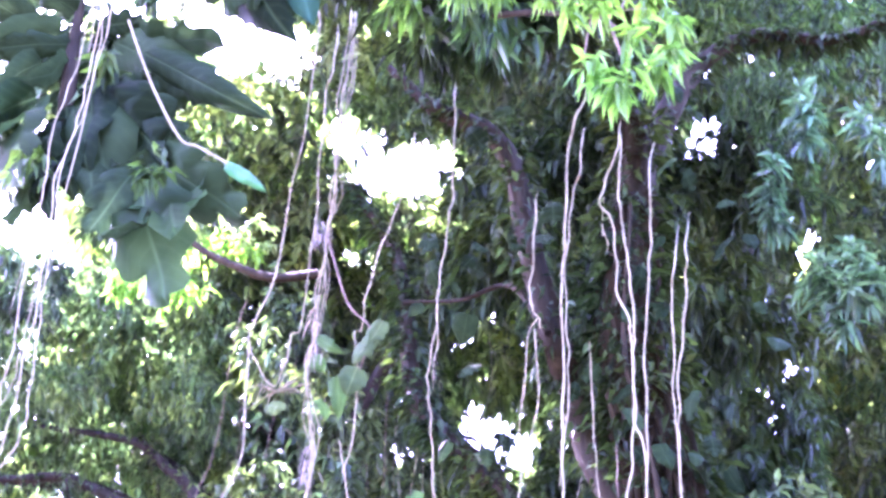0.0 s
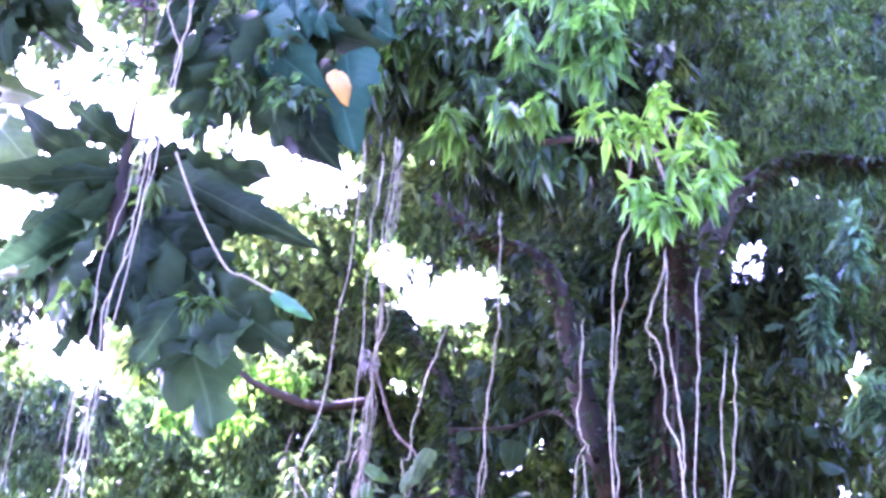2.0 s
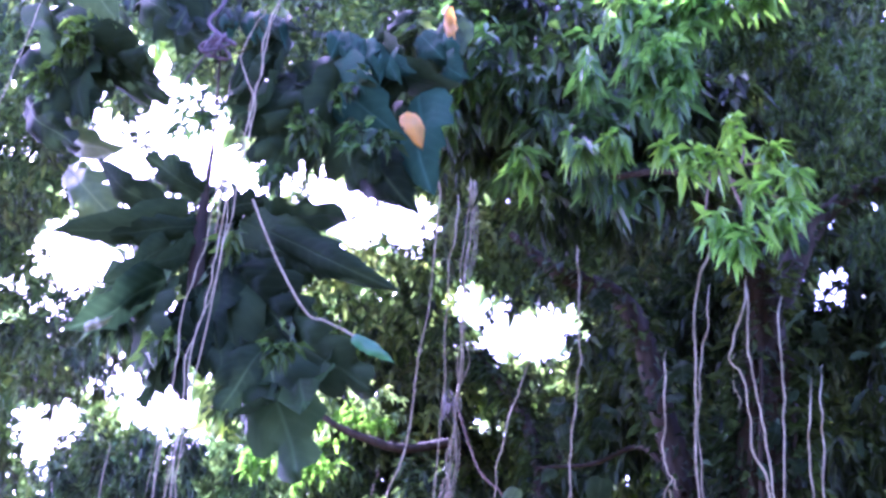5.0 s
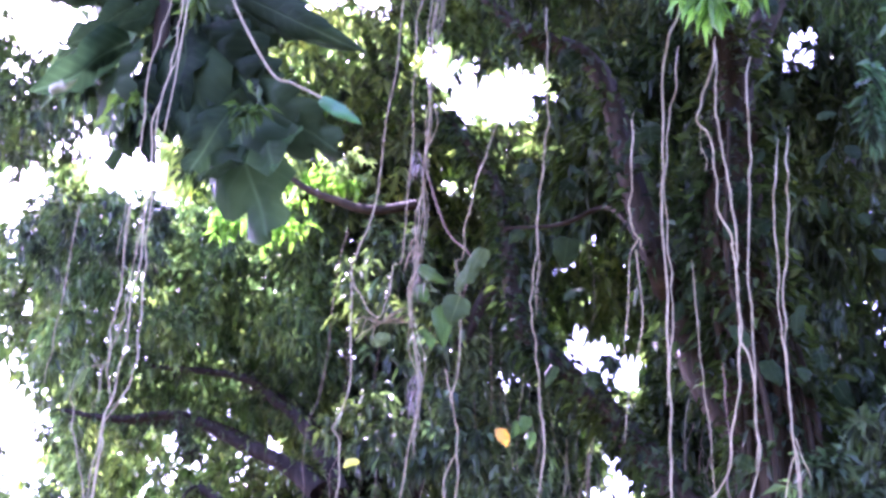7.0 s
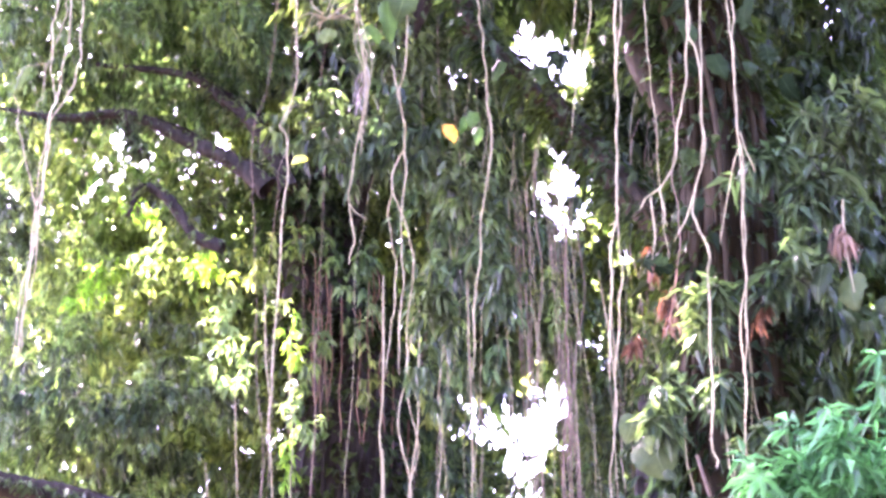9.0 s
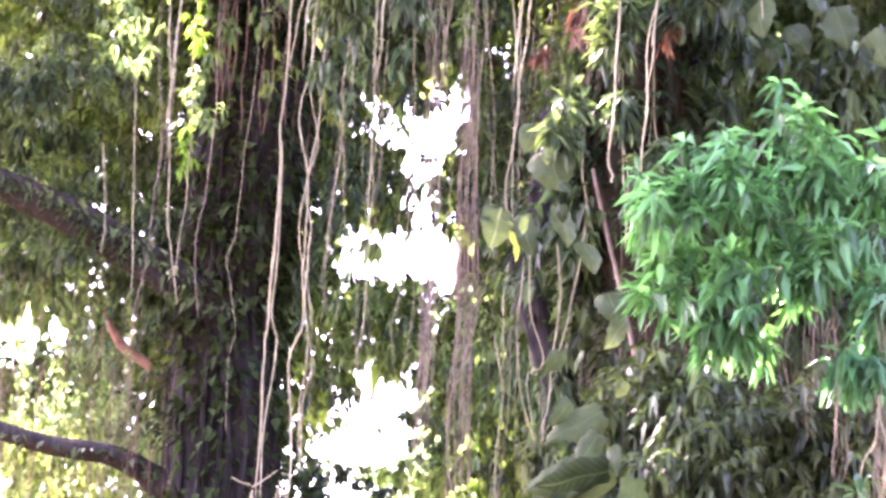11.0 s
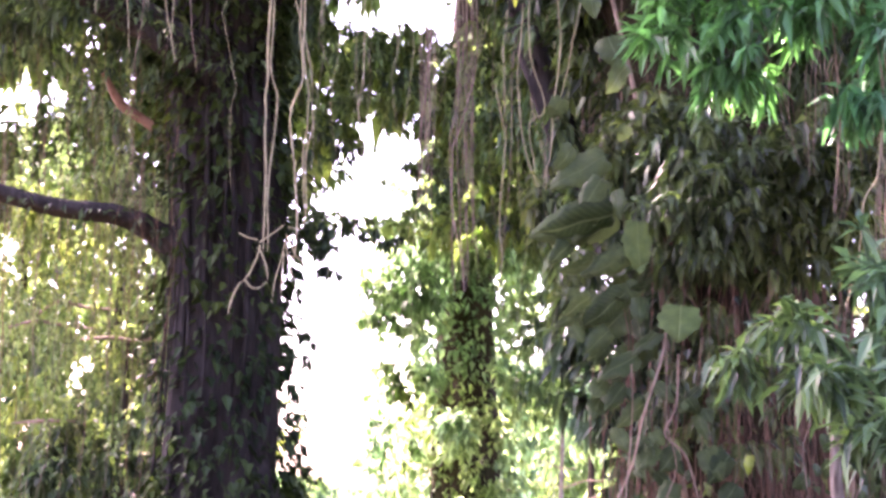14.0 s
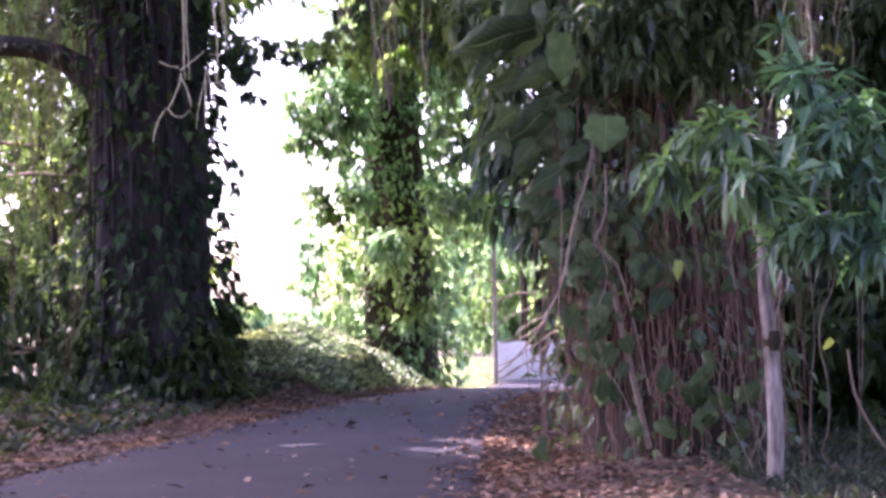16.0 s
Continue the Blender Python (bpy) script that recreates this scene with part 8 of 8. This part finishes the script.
lay_leaf(pothos_stem, (1.49, 15.60, 1.01), (1.35, 15.48, 0.86), 0.70, gen_leaf, False, LEAF_VINE, (0, -1, -0.35))
lay_leaf(pothos_stem, (1.49, 15.60, 0.96), (1.56, 15.48, 0.78), 0.60, gen_leaf, False, LEAF_VINE, (0, -1, -0.35))
lay_leaf(pothos_stem, (2.06, 15.60, 1.08), (1.99, 15.48, 0.86), 0.70, gen_leaf, False, LEAF_VINE, (0, -1, -0.35))
lay_leaf(pothos_stem, (2.16, 15.60, 0.88), (2.40, 15.48, 0.78), 0.60, gen_leaf, False, LEAF_VINE, (0, -1, -0.35))
lay_leaf(pothos_stem, (2.45, 15.60, 1.08), (2.25, 15.48, 0.93), 0.60, gen_leaf, False, LEAF_VINE, (0, -1, -0.35))
lay_leaf(pothos_stem, (2.38, 15.60, 1.23), (2.46, 15.48, 1.08), 0.60, gen_leaf, False, LEAF_VINE, (0, -1, -0.35))
lay_leaf(pothos_stem, (2.05, 15.60, 1.81), (1.90, 15.48, 1.60), 0.60, gen_leaf, False, LEAF_VINE, (0, -1, -0.35))
lay_leaf(pothos_stem, (2.47, 15.60, 0.72), (2.27, 15.48, 0.57), 0.60, gen_leaf, False, LEAF_VINE, (0, -1, -0.35))
lay_leaf(pothos_stem, (1.95, 15.60, 0.62), (2.09, 15.48, 0.47), 0.60, gen_leaf, False, LEAF_VINE, (0, -1, -0.35))
lay_leaf(pothos_stem, (1.67, 15.60, 0.62), (1.78, 15.48, 0.48), 0.60, gen_leaf, False, LEAF_VINE, (0, -1, -0.35))
lay_leaf(pothos_stem, (2.78, 15.60, 0.56), (2.60, 15.48, 0.42), 0.60, gen_leaf, False, LEAF_VINE, (0, -1, -0.35))
lay_leaf(pothos_stem, (2.89, 15.60, 0.92), (2.71, 15.48, 0.77), 0.60, gen_leaf, False, LEAF_VINE, (0, -1, -0.35))
lay_leaf(pothos_stem, (1.11, 15.60, 4.20), (1.16, 15.48, 3.71), 0.50, gen_leaf, False, LEAF_PALE, (0, -1, -0.35))
lay_leaf(pothos_stem, (1.51, 15.40, 3.40), (1.47, 15.20, 3.09), 0.95, gen_leaf, False, LEAF_PALE, (0.2, -1, 0.5))
lay_leaf(pothos_stem, (1.17, 15.60, 3.83), (1.13, 15.48, 3.72), 0.50, gen_leaf, False, LEAF_PALE, (0, -1, -0.35))
lay_leaf(pothos_stem, (0.82, 15.90, 4.87), (0.30, 15.78, 4.58), 0.50, gen_leaf, False, LEAF_VINE, (0, -1, -0.35))
lay_leaf(pothos_stem, (0.70, 15.90, 4.64), (0.83, 15.78, 4.30), 0.60, gen_leaf, False, LEAF_VINE, (0, -1, -0.35))
lay_leaf(pothos_stem, (0.94, 15.90, 4.33), (0.15, 15.78, 4.06), 0.40, gen_leaf, False, LEAF_VINE, (0, -1, -0.35))
lay_leaf(pothos_stem, (0.58, 15.90, 4.14), (0.33, 15.78, 3.83), 0.50, gen_leaf, False, LEAF_VINE, (0, -1, -0.35))
lay_leaf(pothos_stem, (0.96, 15.90, 3.93), (0.63, 15.78, 3.70), 0.50, gen_leaf, False, LEAF_VINE, (0, -1, -0.35))
lay_leaf(pothos_stem, (0.77, 15.90, 3.56), (0.58, 15.78, 3.27), 0.70, gen_leaf, False, LEAF_VINE, (0, -1, -0.35))
lay_leaf(pothos_stem, (1.15, 15.90, 3.49), (0.79, 15.78, 3.18), 0.70, gen_leaf, False, LEAF_VINE, (0, -1, -0.35))
lay_leaf(pothos_stem, (0.18, 15.90, 7.49), (0.32, 15.78, 7.07), 0.80, gen_leaf, False, LEAF_VINE, (0, -1, -0.35))
lay_leaf(pothos_stem, (0.34, 15.90, 6.88), (0.47, 15.78, 6.50), 0.70, gen_leaf, False, LEAF_VINE, (0, -1, -0.35))
lay_leaf(pothos_stem, (0.05, 15.90, 7.75), (-0.04, 15.78, 7.45), 0.60, gen_leaf, False, LEAF_VINE, (0, -1, -0.35))
lay_leaf(pothos_stem, (0.83, 15.90, 6.05), (0.95, 15.78, 5.74), 0.70, gen_leaf, False, LEAF_VINE, (0, -1, -0.35))
lay_leaf(pothos_stem, (1.01, 15.90, 5.78), (0.86, 15.78, 5.46), 0.60, gen_leaf, False, LEAF_VINE, (0, -1, -0.35))
lay_leaf(pothos_stem, (0.58, 15.90, 6.55), (0.73, 15.78, 6.24), 0.60, gen_leaf, False, LEAF_VINE, (0, -1, -0.35))
lay_leaf(pothos_stem, (0.52, 15.90, 4.96), (0.37, 15.78, 4.70), 0.50, gen_leaf, False, LEAF_VINE, (0, -1, -0.35))
lay_leaf(pothos_stem, (-0.25, 16.00, 6.89), (-0.30, 15.88, 6.47), 0.90, gen_leaf, False, LEAF_VINE, (0, -1, -0.35))
lay_leaf(pothos_stem, (-0.05, 16.00, 6.82), (0.06, 15.88, 6.41), 0.60, gen_leaf, False, LEAF_VINE, (0, -1, -0.35))
lay_leaf(pothos_stem, (-0.12, 15.90, 6.61), (-0.02, 15.78, 6.32), 0.40, gen_leaf, False, LEAF_YELLOW, (0, -1, -0.35))
lay_leaf(pothos_stem, (2.21, 15.50, 9.01), (2.20, 15.40, 8.63), 0.90, gen_leaf, False, LEAF_VINE, (0, -1, -0.35))
lay_leaf(pothos_stem, (2.52, 15.50, 8.78), (2.68, 15.40, 8.48), 0.60, gen_leaf, False, LEAF_VINE, (0, -1, -0.35))
lay_leaf(pothos_stem, (2.95, 15.50, 8.99), (3.07, 15.40, 8.55), 0.70, gen_leaf, False, LEAF_VINE, (0, -1, -0.35))
lay_leaf(pothos_stem, (3.28, 15.50, 8.72), (3.43, 15.40, 8.33), 0.60, gen_leaf, False, LEAF_VINE, (0, -1, -0.35))
lay_leaf(pothos_stem, (1.96, 15.50, 9.15), (1.84, 15.40, 8.73), 0.60, gen_leaf, False, LEAF_VINE, (0, -1, -0.35))
lay_leaf(pothos_stem, (2.74, 15.50, 9.19), (2.84, 15.40, 8.84), 0.60, gen_leaf, False, LEAF_VINE, (0, -1, -0.35))
for k in range(85):
    put_leaf(pothos_stem, (gen_leaf.uniform(0.85, 3.3), gen_leaf.uniform(15.3, 15.7), gen_leaf.uniform(0.25, 2.9)), gen_leaf.uniform(0.09, 0.2), gen_leaf, 0.8, False, LEAF_VINE)
put_leaf(pothos_stem, (2.1, 15.2, 1.98), 0.17, gen_leaf, 1, False, LEAF_YELLOW)
put_leaf(pothos_stem, (3.39, 15.0, 1.29), 0.12, gen_leaf, 1, False, LEAF_YELLOW)

upper_vine = thing("giant_pothos_vine", (1.02, 16.6, 11.05), "dark broad-leaved vine climbing the banyan's upper trunk", "plant")
upper_stem = tube("stem", [(1.1, 16.9, 8.66), (1.04, 16.3, 11.45), (0.7, 15.9, 13.2), (0.81, 15.4, 15.05)], [0.03, 0.03, 0.03, 0.02], BARK, upper_vine, 8, 8)
for p in [
    (-0.99, 15.5, 16.41), (0.28, 15.4, 16.4), (0.72, 15.3, 15.7), (1.64, 15.8, 16.09), (2.19, 16.5, 15.91), (-1.01, 16.5, 15.58), (-0.82, 16.5, 14.75), (-1.42, 17.0, 14.91), (0.35, 15.5, 14.13), (1.22, 15.8, 14.49), (1.64, 16.0, 14.11), (-0.06, 15.8, 15.47), (2.19, 16.0, 13.91),
    (-0.97, 17.0, 14.1), (-0.15, 15.9, 12.61), (0.57, 15.7, 11.99), (1.34, 15.8, 12.47), (1.76, 16.0, 11.54), (0.46, 15.8, 13.38), (1.14, 15.8, 13.92), (-1.54, 17.0, 15.49), (-1.36, 17.5, 13.44), (1.59, 16.0, 11.6), (0.58, 16.3, 10.91), (1.72, 16.2, 10.15), (0.33, 16.5, 9.7), (1.32, 16.3, 10.23),
]:
    for q in range(2):
        put_leaf(upper_stem, Vector(p) + Vector(gen_leaf.normal(0, 0.3, 3)), gen_leaf.uniform(0.2, 0.42), gen_leaf, 0.9, q == 1, LEAF_BIG)

# ---- roots clothing the trunks ----
def clothe(parent, path, radii, count, span, seed, material, r=(0.015, 0.045), out=1.05):
    """Roots that run down the face of a trunk."""
    rg = np.random.default_rng(seed)
    c = smooth_path(path, 10)
    rr = np.interp(np.linspace(0, 1, len(c)), np.linspace(0, 1, len(radii)), radii)
    for k in range(count):
        a = rg.uniform(np.pi * 0.95, np.pi * 2.05)
        lo = rg.uniform(span[0], span[0] + (span[1] - span[0]) * 0.5)
        hi = lo + rg.uniform(0.2, 0.6) * (span[1] - span[0])
        i = np.linspace(lo, min(hi, 1.0), 14) * (len(c) - 1)
        p = np.stack([np.interp(i, np.arange(len(c)), c[:, q]) for q in range(3)], 1)
        w = np.interp(i, np.arange(len(c)), rr) * out * rg.uniform(0.95, 1.12)
        ang = a + np.cumsum(rg.normal(0, 0.05, len(i)))
        p[:, 0] += np.cos(ang) * w
        p[:, 1] += np.sin(ang) * w
        v, f = tube_arrays(p, rg.uniform(*r) * np.array([0.2, 0.9, 1.1, 1.0, 1.0, 0.9, 0.8, 0.1]), 5)
        linked("root", raw_mesh("root", v, f, True), material, parent)


clothe(near_tree, NEAR_TRUNK, NEAR_R, 230, (0.0, 0.34), 401, BARK_RED, (0.004, 0.013), 1.1)
clothe(near_tree, NEAR_TRUNK, NEAR_R, 36, (0.3, 0.95), 402, BARK, (0.02, 0.06))
clothe(far_tree, FAR_TRUNK, FAR_R, 44, (0.02, 0.9), 403, BARK_FAR, (0.02, 0.06))
clothe(far_tree, FAR_TRUNK, FAR_R, 14, (0.5, 0.9), 404, BARK_RED, (0.012, 0.025), 1.15)

# ---- dead pale stem, bare vines ----
dead = thing("dead_sapling", (2.79, 14.5, 0.01), "bleached bare dead sapling standing before the vines", "dead tree")
tube("trunk", [(2.78, 14.5, -0.08), (2.81, 14.5, 0.49), (2.79, 14.5, 1.26), (2.74, 14.5, 1.84), (2.73, 14.5, 2.42)], [0.075, 0.07, 0.065, 0.05, 0.035], DEADWOOD, dead, 12, 10, 0.12, 8)
tube("broken_collar", [(2.80, 14.49, 1.43), (2.80, 14.49, 1.34), (2.80, 14.49, 1.26)], [0.062, 0.078, 0.06], BARK, dead, 12, 4, 0.2, 18, "dark rotten scar round the stem")
bare = thing("bare_vine", (1.37, 15.5, 3.03), "bare brown woody vine arching out over the road", "vine")
tube("stem", [(1.43, 15.8, 3.48), (1.36, 15.5, 2.97), (1.18, 15.3, 2.4), (1.06, 15.2, 1.89), (0.82, 15.1, 1.44), (0.51, 15.0, 1.12), (0.31, 15.0, 1.06)], [0.009, 0.012, 0.011, 0.01, 0.009, 0.007, 0.003], ROOT_BROWN, bare, 7, 8)
tube("twig", [(0.9, 15.1, 1.53), (0.67, 15.0, 1.39), (0.42, 15.0, 1.34)], [0.009, 0.007, 0.003], ROOT_BROWN, bare, 6, 6)
tube("twig", [(0.99, 15.1, 1.08), (0.81, 15.0, 1.19), (0.56, 15.0, 1.09), (0.46, 15.0, 0.94)], [0.009, 0.007, 0.006, 0.003], ROOT_BROWN, bare, 6, 6)
tube("stem", [(1.5, 15.5, 2.97), (1.48, 15.4, 2.5), (1.38, 15.4, 2.24), (1.57, 15.4, 2.04), (1.72, 15.5, 1.57), (1.88, 15.6, 0.84)], [0.009, 0.01, 0.01, 0.009, 0.008, 0.006], ROOT_BROWN, bare, 7, 8)
tube("twig", [(0.99, 15.00, 1.46), (0.81, 15.00, 1.34), (0.64, 15.00, 1.23), (0.46, 15.00, 1.15), (0.29, 15.00, 1.14)], [0.008, 0.007, 0.005, 0.002], ROOT_BROWN, bare, 6, 6)
tube("twig", [(0.96, 15.00, 1.37), (0.81, 15.00, 1.24), (0.66, 15.00, 1.14), (0.51, 15.00, 1.05), (0.37, 15.00, 1.05), (0.27, 15.00, 1.12)], [0.008, 0.007, 0.005, 0.002], ROOT_BROWN, bare, 6, 6)
tube("twig", [(0.77, 15.00, 1.66), (0.59, 15.00, 1.59), (0.44, 15.00, 1.50), (0.32, 15.00, 1.53)], [0.008, 0.007, 0.005, 0.002], ROOT_BROWN, bare, 6, 6)
tube("twig", [(0.88, 15.00, 1.58), (0.72, 15.00, 1.50), (0.59, 15.00, 1.39), (0.43, 15.00, 1.36)], [0.008, 0.007, 0.005, 0.002], ROOT_BROWN, bare, 6, 6)
tube("twig", [(1.01, 15.00, 1.11), (0.83, 15.00, 1.09), (0.72, 15.00, 1.16), (0.66, 15.00, 1.28)], [0.008, 0.007, 0.005, 0.002], ROOT_BROWN, bare, 6, 6)
tube("twig", [(0.57, 15.00, 1.89), (0.42, 15.00, 1.90), (0.30, 15.00, 1.95), (0.22, 15.00, 1.92)], [0.008, 0.007, 0.005, 0.002], ROOT_BROWN, bare, 6, 6)
tube("twig", [(0.82, 15.00, 1.79), (0.65, 15.00, 1.79), (0.47, 15.00, 1.73), (0.27, 15.00, 1.79)], [0.008, 0.007, 0.005, 0.002], ROOT_BROWN, bare, 6, 6)
tube("stem", [(3.32, 14.0, 1.27), (3.38, 14.0, 0.89), (3.54, 14.0, 0.57), (3.76, 14.0, 0.28)], [0.01, 0.01, 0.009, 0.007], ROOT_BROWN, bare, 7, 8)

for k in range(10):
    g2 = np.random.default_rng(640 + k)
    vx, vy, vz = g2.uniform(1.0, 4.6), g2.uniform(14.9, 15.6), g2.uniform(1.4, 3.6)
    vine = thing("bare_vine", (vx, vy, vz), "thin bare brown vine straggling down to the ground", "vine", "straggling bare vines")
    drift = np.cumsum(g2.normal(g2.normal(0, 0.03), 0.07, 9))
    tube("stem", [(vx + q, vy + g2.normal(0, 0.05), vz - vz * h / 8 * g2.uniform(0.97, 1)) for h, q in enumerate(drift)], [0.005, 0.006, 0.005, 0.003], ROOT_BROWN, vine, 5, 4)

# ---- beyond the bend ----
bm = bmesh.new()
bmesh.ops.create_cube(bm, size=1.0, matrix=Matrix.LocRotScale(Vector((3.78, 62.15, -0.19)), None, Vector((3.79, 0.25, 1.62))))
bmesh.ops.bevel(bm, geom=bm.edges[:], offset=0.02, segments=1, affect="EDGES")
garden_wall = thing("garden_wall", (3.78, 62.15, -0.85), "low pale plastered wall in full sun at the road bend", "wall")
part("wall_body", bm, PLASTER, garden_wall)
pole = thing("utility_pole", (1.81, 60.5, -0.8), "slim weathered pole standing by the sunny bend", "pole")
tube("shaft", [(1.81, 60.5, -0.9), (1.81, 60.5, 2.0), (1.81, 60.5, 5.2)], [0.09, 0.08, 0.07], DEADWOOD, pole, 10, 6)

# ---- odd pieces in the trees ----
knot = thing("twisted_vine", (-4.86, 10.8, 15.90), "purplish woody vine twisted into a tangled knot", "vine")
kx, ky, kz = (-4.86, 10.8, 15.90)
loops = [(kx + 0.13 * math.cos(a * 1.9) + 0.07 * math.cos(a * 3.1), ky + 0.08 * math.sin(a * 1.3), kz + 0.12 * math.sin(a * 1.9) + 0.06 * math.sin(a * 2.7)) for a in np.linspace(0, 14, 34)]
tube("stem", [(-4.93, 10.90, 17.37), (-4.94, 10.90, 16.78), (-5.03, 10.85, 16.39)] + loops + [(-5.13, 10.90, 15.56), (-5.23, 11.00, 15.27)], [0.022, 0.02, 0.016, 0.016, 0.008], ROOT_KNOT, knot, 7, 4)
dry = thing("dead_leaves", (0.45, 16.60, 9.16), "rusty dry leaves caught among the hanging roots", "dry leaves", kind="stuff")
foliage("leaves", dry, [((0.46, 16.6, 9.13), (0.12, 0.1, 0.30)), ((0.12, 16.8, 8.91), (0.12, 0.1, 0.09)), ((0.32, 16.8, 9.84), (0.09, 0.1, 0.24)), ((1.36, 16.0, 8.87), (0.07, 0.1, 0.10))], 90, LITTER_RUST, 0.16, 0.16, 6, 1.2, 792)
frond = thing("dead_leaves", (2.19, 15.5, 9.62), "hanging bunch of withered reddish-brown leaves", "dead leaves")
foliage("leaves", frond, [((2.19, 15.5, 9.56), (0.18, 0.15, 0.2))], 60, LITTER, 0.22, 0.14, 7, 1.4, 91)
tube("stalk", [(2.22, 15.5, 9.88), (2.2, 15.5, 9.43), (2.23, 15.4, 8.79)], [0.012, 0.012, 0.006], ROOT_PALE, frond, 6, 6)
dead_branch = thing("dead_branch", (-7.11, 31.0, 8.56), "broken orange-brown dead branch caught in the vines", "branch")
tube("limb", [(-7.91, 31.0, 9.39), (-7.51, 31.0, 8.75), (-6.92, 31.0, 8.35), (-6.48, 31.0, 7.78)], [0.04, 0.1, 0.09, 0.04], RUST_WOOD, dead_branch, 10, 6, 0.2, 9)

tangle = thing("withered_epiphyte", (-3.31, 16.0, 12.75), "pale withered tuft of twigs caught on a hanging root", "plant")
tx, ty, tz = (-3.31, 16.0, 12.75)
g3 = np.random.default_rng(701)
for k in range(16):
    a, ln = g3.normal(0.35, 0.35) + math.pi * (k % 2), g3.uniform(0.12, 0.5)
    dx, dz = math.cos(a) * ln, math.sin(a) * ln * 0.8
    tube("twig", [(tx, ty, tz), (tx + dx * 0.5 + g3.normal(0, 0.03), ty + g3.normal(0, 0.05), tz + dz * 0.5 + 0.03), (tx + dx, ty + g3.normal(0, 0.08), tz + dz - 0.04)], [0.006, 0.005, 0.002], ROOT_PALE, tangle, 5, 5)
creeper = thing("hanging_creeper", (-2.36, 16.45, 13.97), "loose creeper with broad pale and green leaves among hanging roots", "vine")
hang_stem = tube("stem", [(-3.02, 16.45, 15.52), (-2.68, 16.45, 14.42), (-2.36, 16.45, 13.97), (-2.46, 16.45, 13.31), (-2.52, 16.45, 13.07)], [0.012, 0.012, 0.01, 0.006], ROOT_BROWN, creeper, 6, 6)
lay_leaf(hang_stem, (-2.19, 16.30, 13.99), (-2.35, 16.20, 13.53), 0.50, gen_leaf, False, LEAF_PALE, (0, -1, -0.2))
lay_leaf(hang_stem, (-2.31, 16.30, 13.75), (-2.51, 16.20, 13.34), 0.50, gen_leaf, False, LEAF_PALE, (0, -1, -0.2))
lay_leaf(hang_stem, (-2.46, 16.30, 13.29), (-2.53, 16.20, 12.89), 0.90, gen_leaf, False, LEAF_PALE, (0, -1, -0.2))
lay_leaf(hang_stem, (-2.96, 16.30, 13.74), (-2.67, 16.20, 13.46), 0.42, gen_leaf, False, LEAF_LIT_HANGING, (0, -1, -0.2))
lay_leaf(hang_stem, (-2.68, 16.30, 13.16), (-2.59, 16.20, 12.59), 0.42, gen_leaf, False, LEAF_LIT_HANGING, (0, -1, -0.2))
lay_leaf(hang_stem, (-3.49, 16.30, 13.61), (-3.59, 16.20, 13.25), 0.42, gen_leaf, False, LEAF_LIT_HANGING, (0, -1, -0.2))
lay_leaf(hang_stem, (-2.85, 16.30, 12.84), (-2.72, 16.20, 12.55), 0.45, gen_leaf, False, LEAF_LIT_HANGING, (0, -1, -0.2))
lay_leaf(hang_stem, (-3.02, 16.30, 13.48), (-2.85, 16.20, 13.22), 0.50, gen_leaf, False, LEAF_LIT_HANGING, (0, -1, -0.2))
lay_leaf(hang_stem, (-1.64, 16.30, 11.59), (-1.66, 16.20, 11.35), 0.50, gen_leaf, False, LEAF_LIT_HANGING, (0, -1, -0.2))
lay_leaf(hang_stem, (-1.72, 16.30, 11.52), (-1.77, 16.20, 11.27), 0.45, gen_leaf, False, LEAF_LIT_HANGING, (0, -1, -0.2))
lay_leaf(hang_stem, (-1.58, 16.30, 11.39), (-1.59, 16.20, 11.15), 0.50, gen_leaf, False, LEAF_LIT_HANGING, (0, -1, -0.2))
lay_leaf(hang_stem, (-3.34, 16.30, 12.81), (-3.39, 16.20, 12.59), 0.90, gen_leaf, False, LEAF_PALE, (0, -1, -0.2))
lay_leaf(hang_stem, (-3.54, 16.30, 11.11), (-3.67, 16.20, 10.99), 0.50, gen_leaf, False, LEAF_YELLOW, (0, -1, -0.2))
lay_leaf(hang_stem, (-1.93, 16.30, 11.44), (-1.84, 16.20, 11.19), 0.50, gen_leaf, False, LEAF_ORANGE, (0, -1, -0.2))
tuft = thing("dead_leaves", (-2.94, 16.0, 13.15), "pale fine dry roots matted among the hanging roots", "dead leaves")
foliage("leaves", tuft, [((-3.01, 16.0, 15.05), (0.1, 0.08, 0.56)), ((-2.96, 16.0, 13.56), (0.11, 0.08, 0.61)), ((-2.91, 16.0, 11.89), (0.08, 0.08, 0.38))], 30, PALE_DRY, 0.2, 0.04, 6, 1.8, 93)
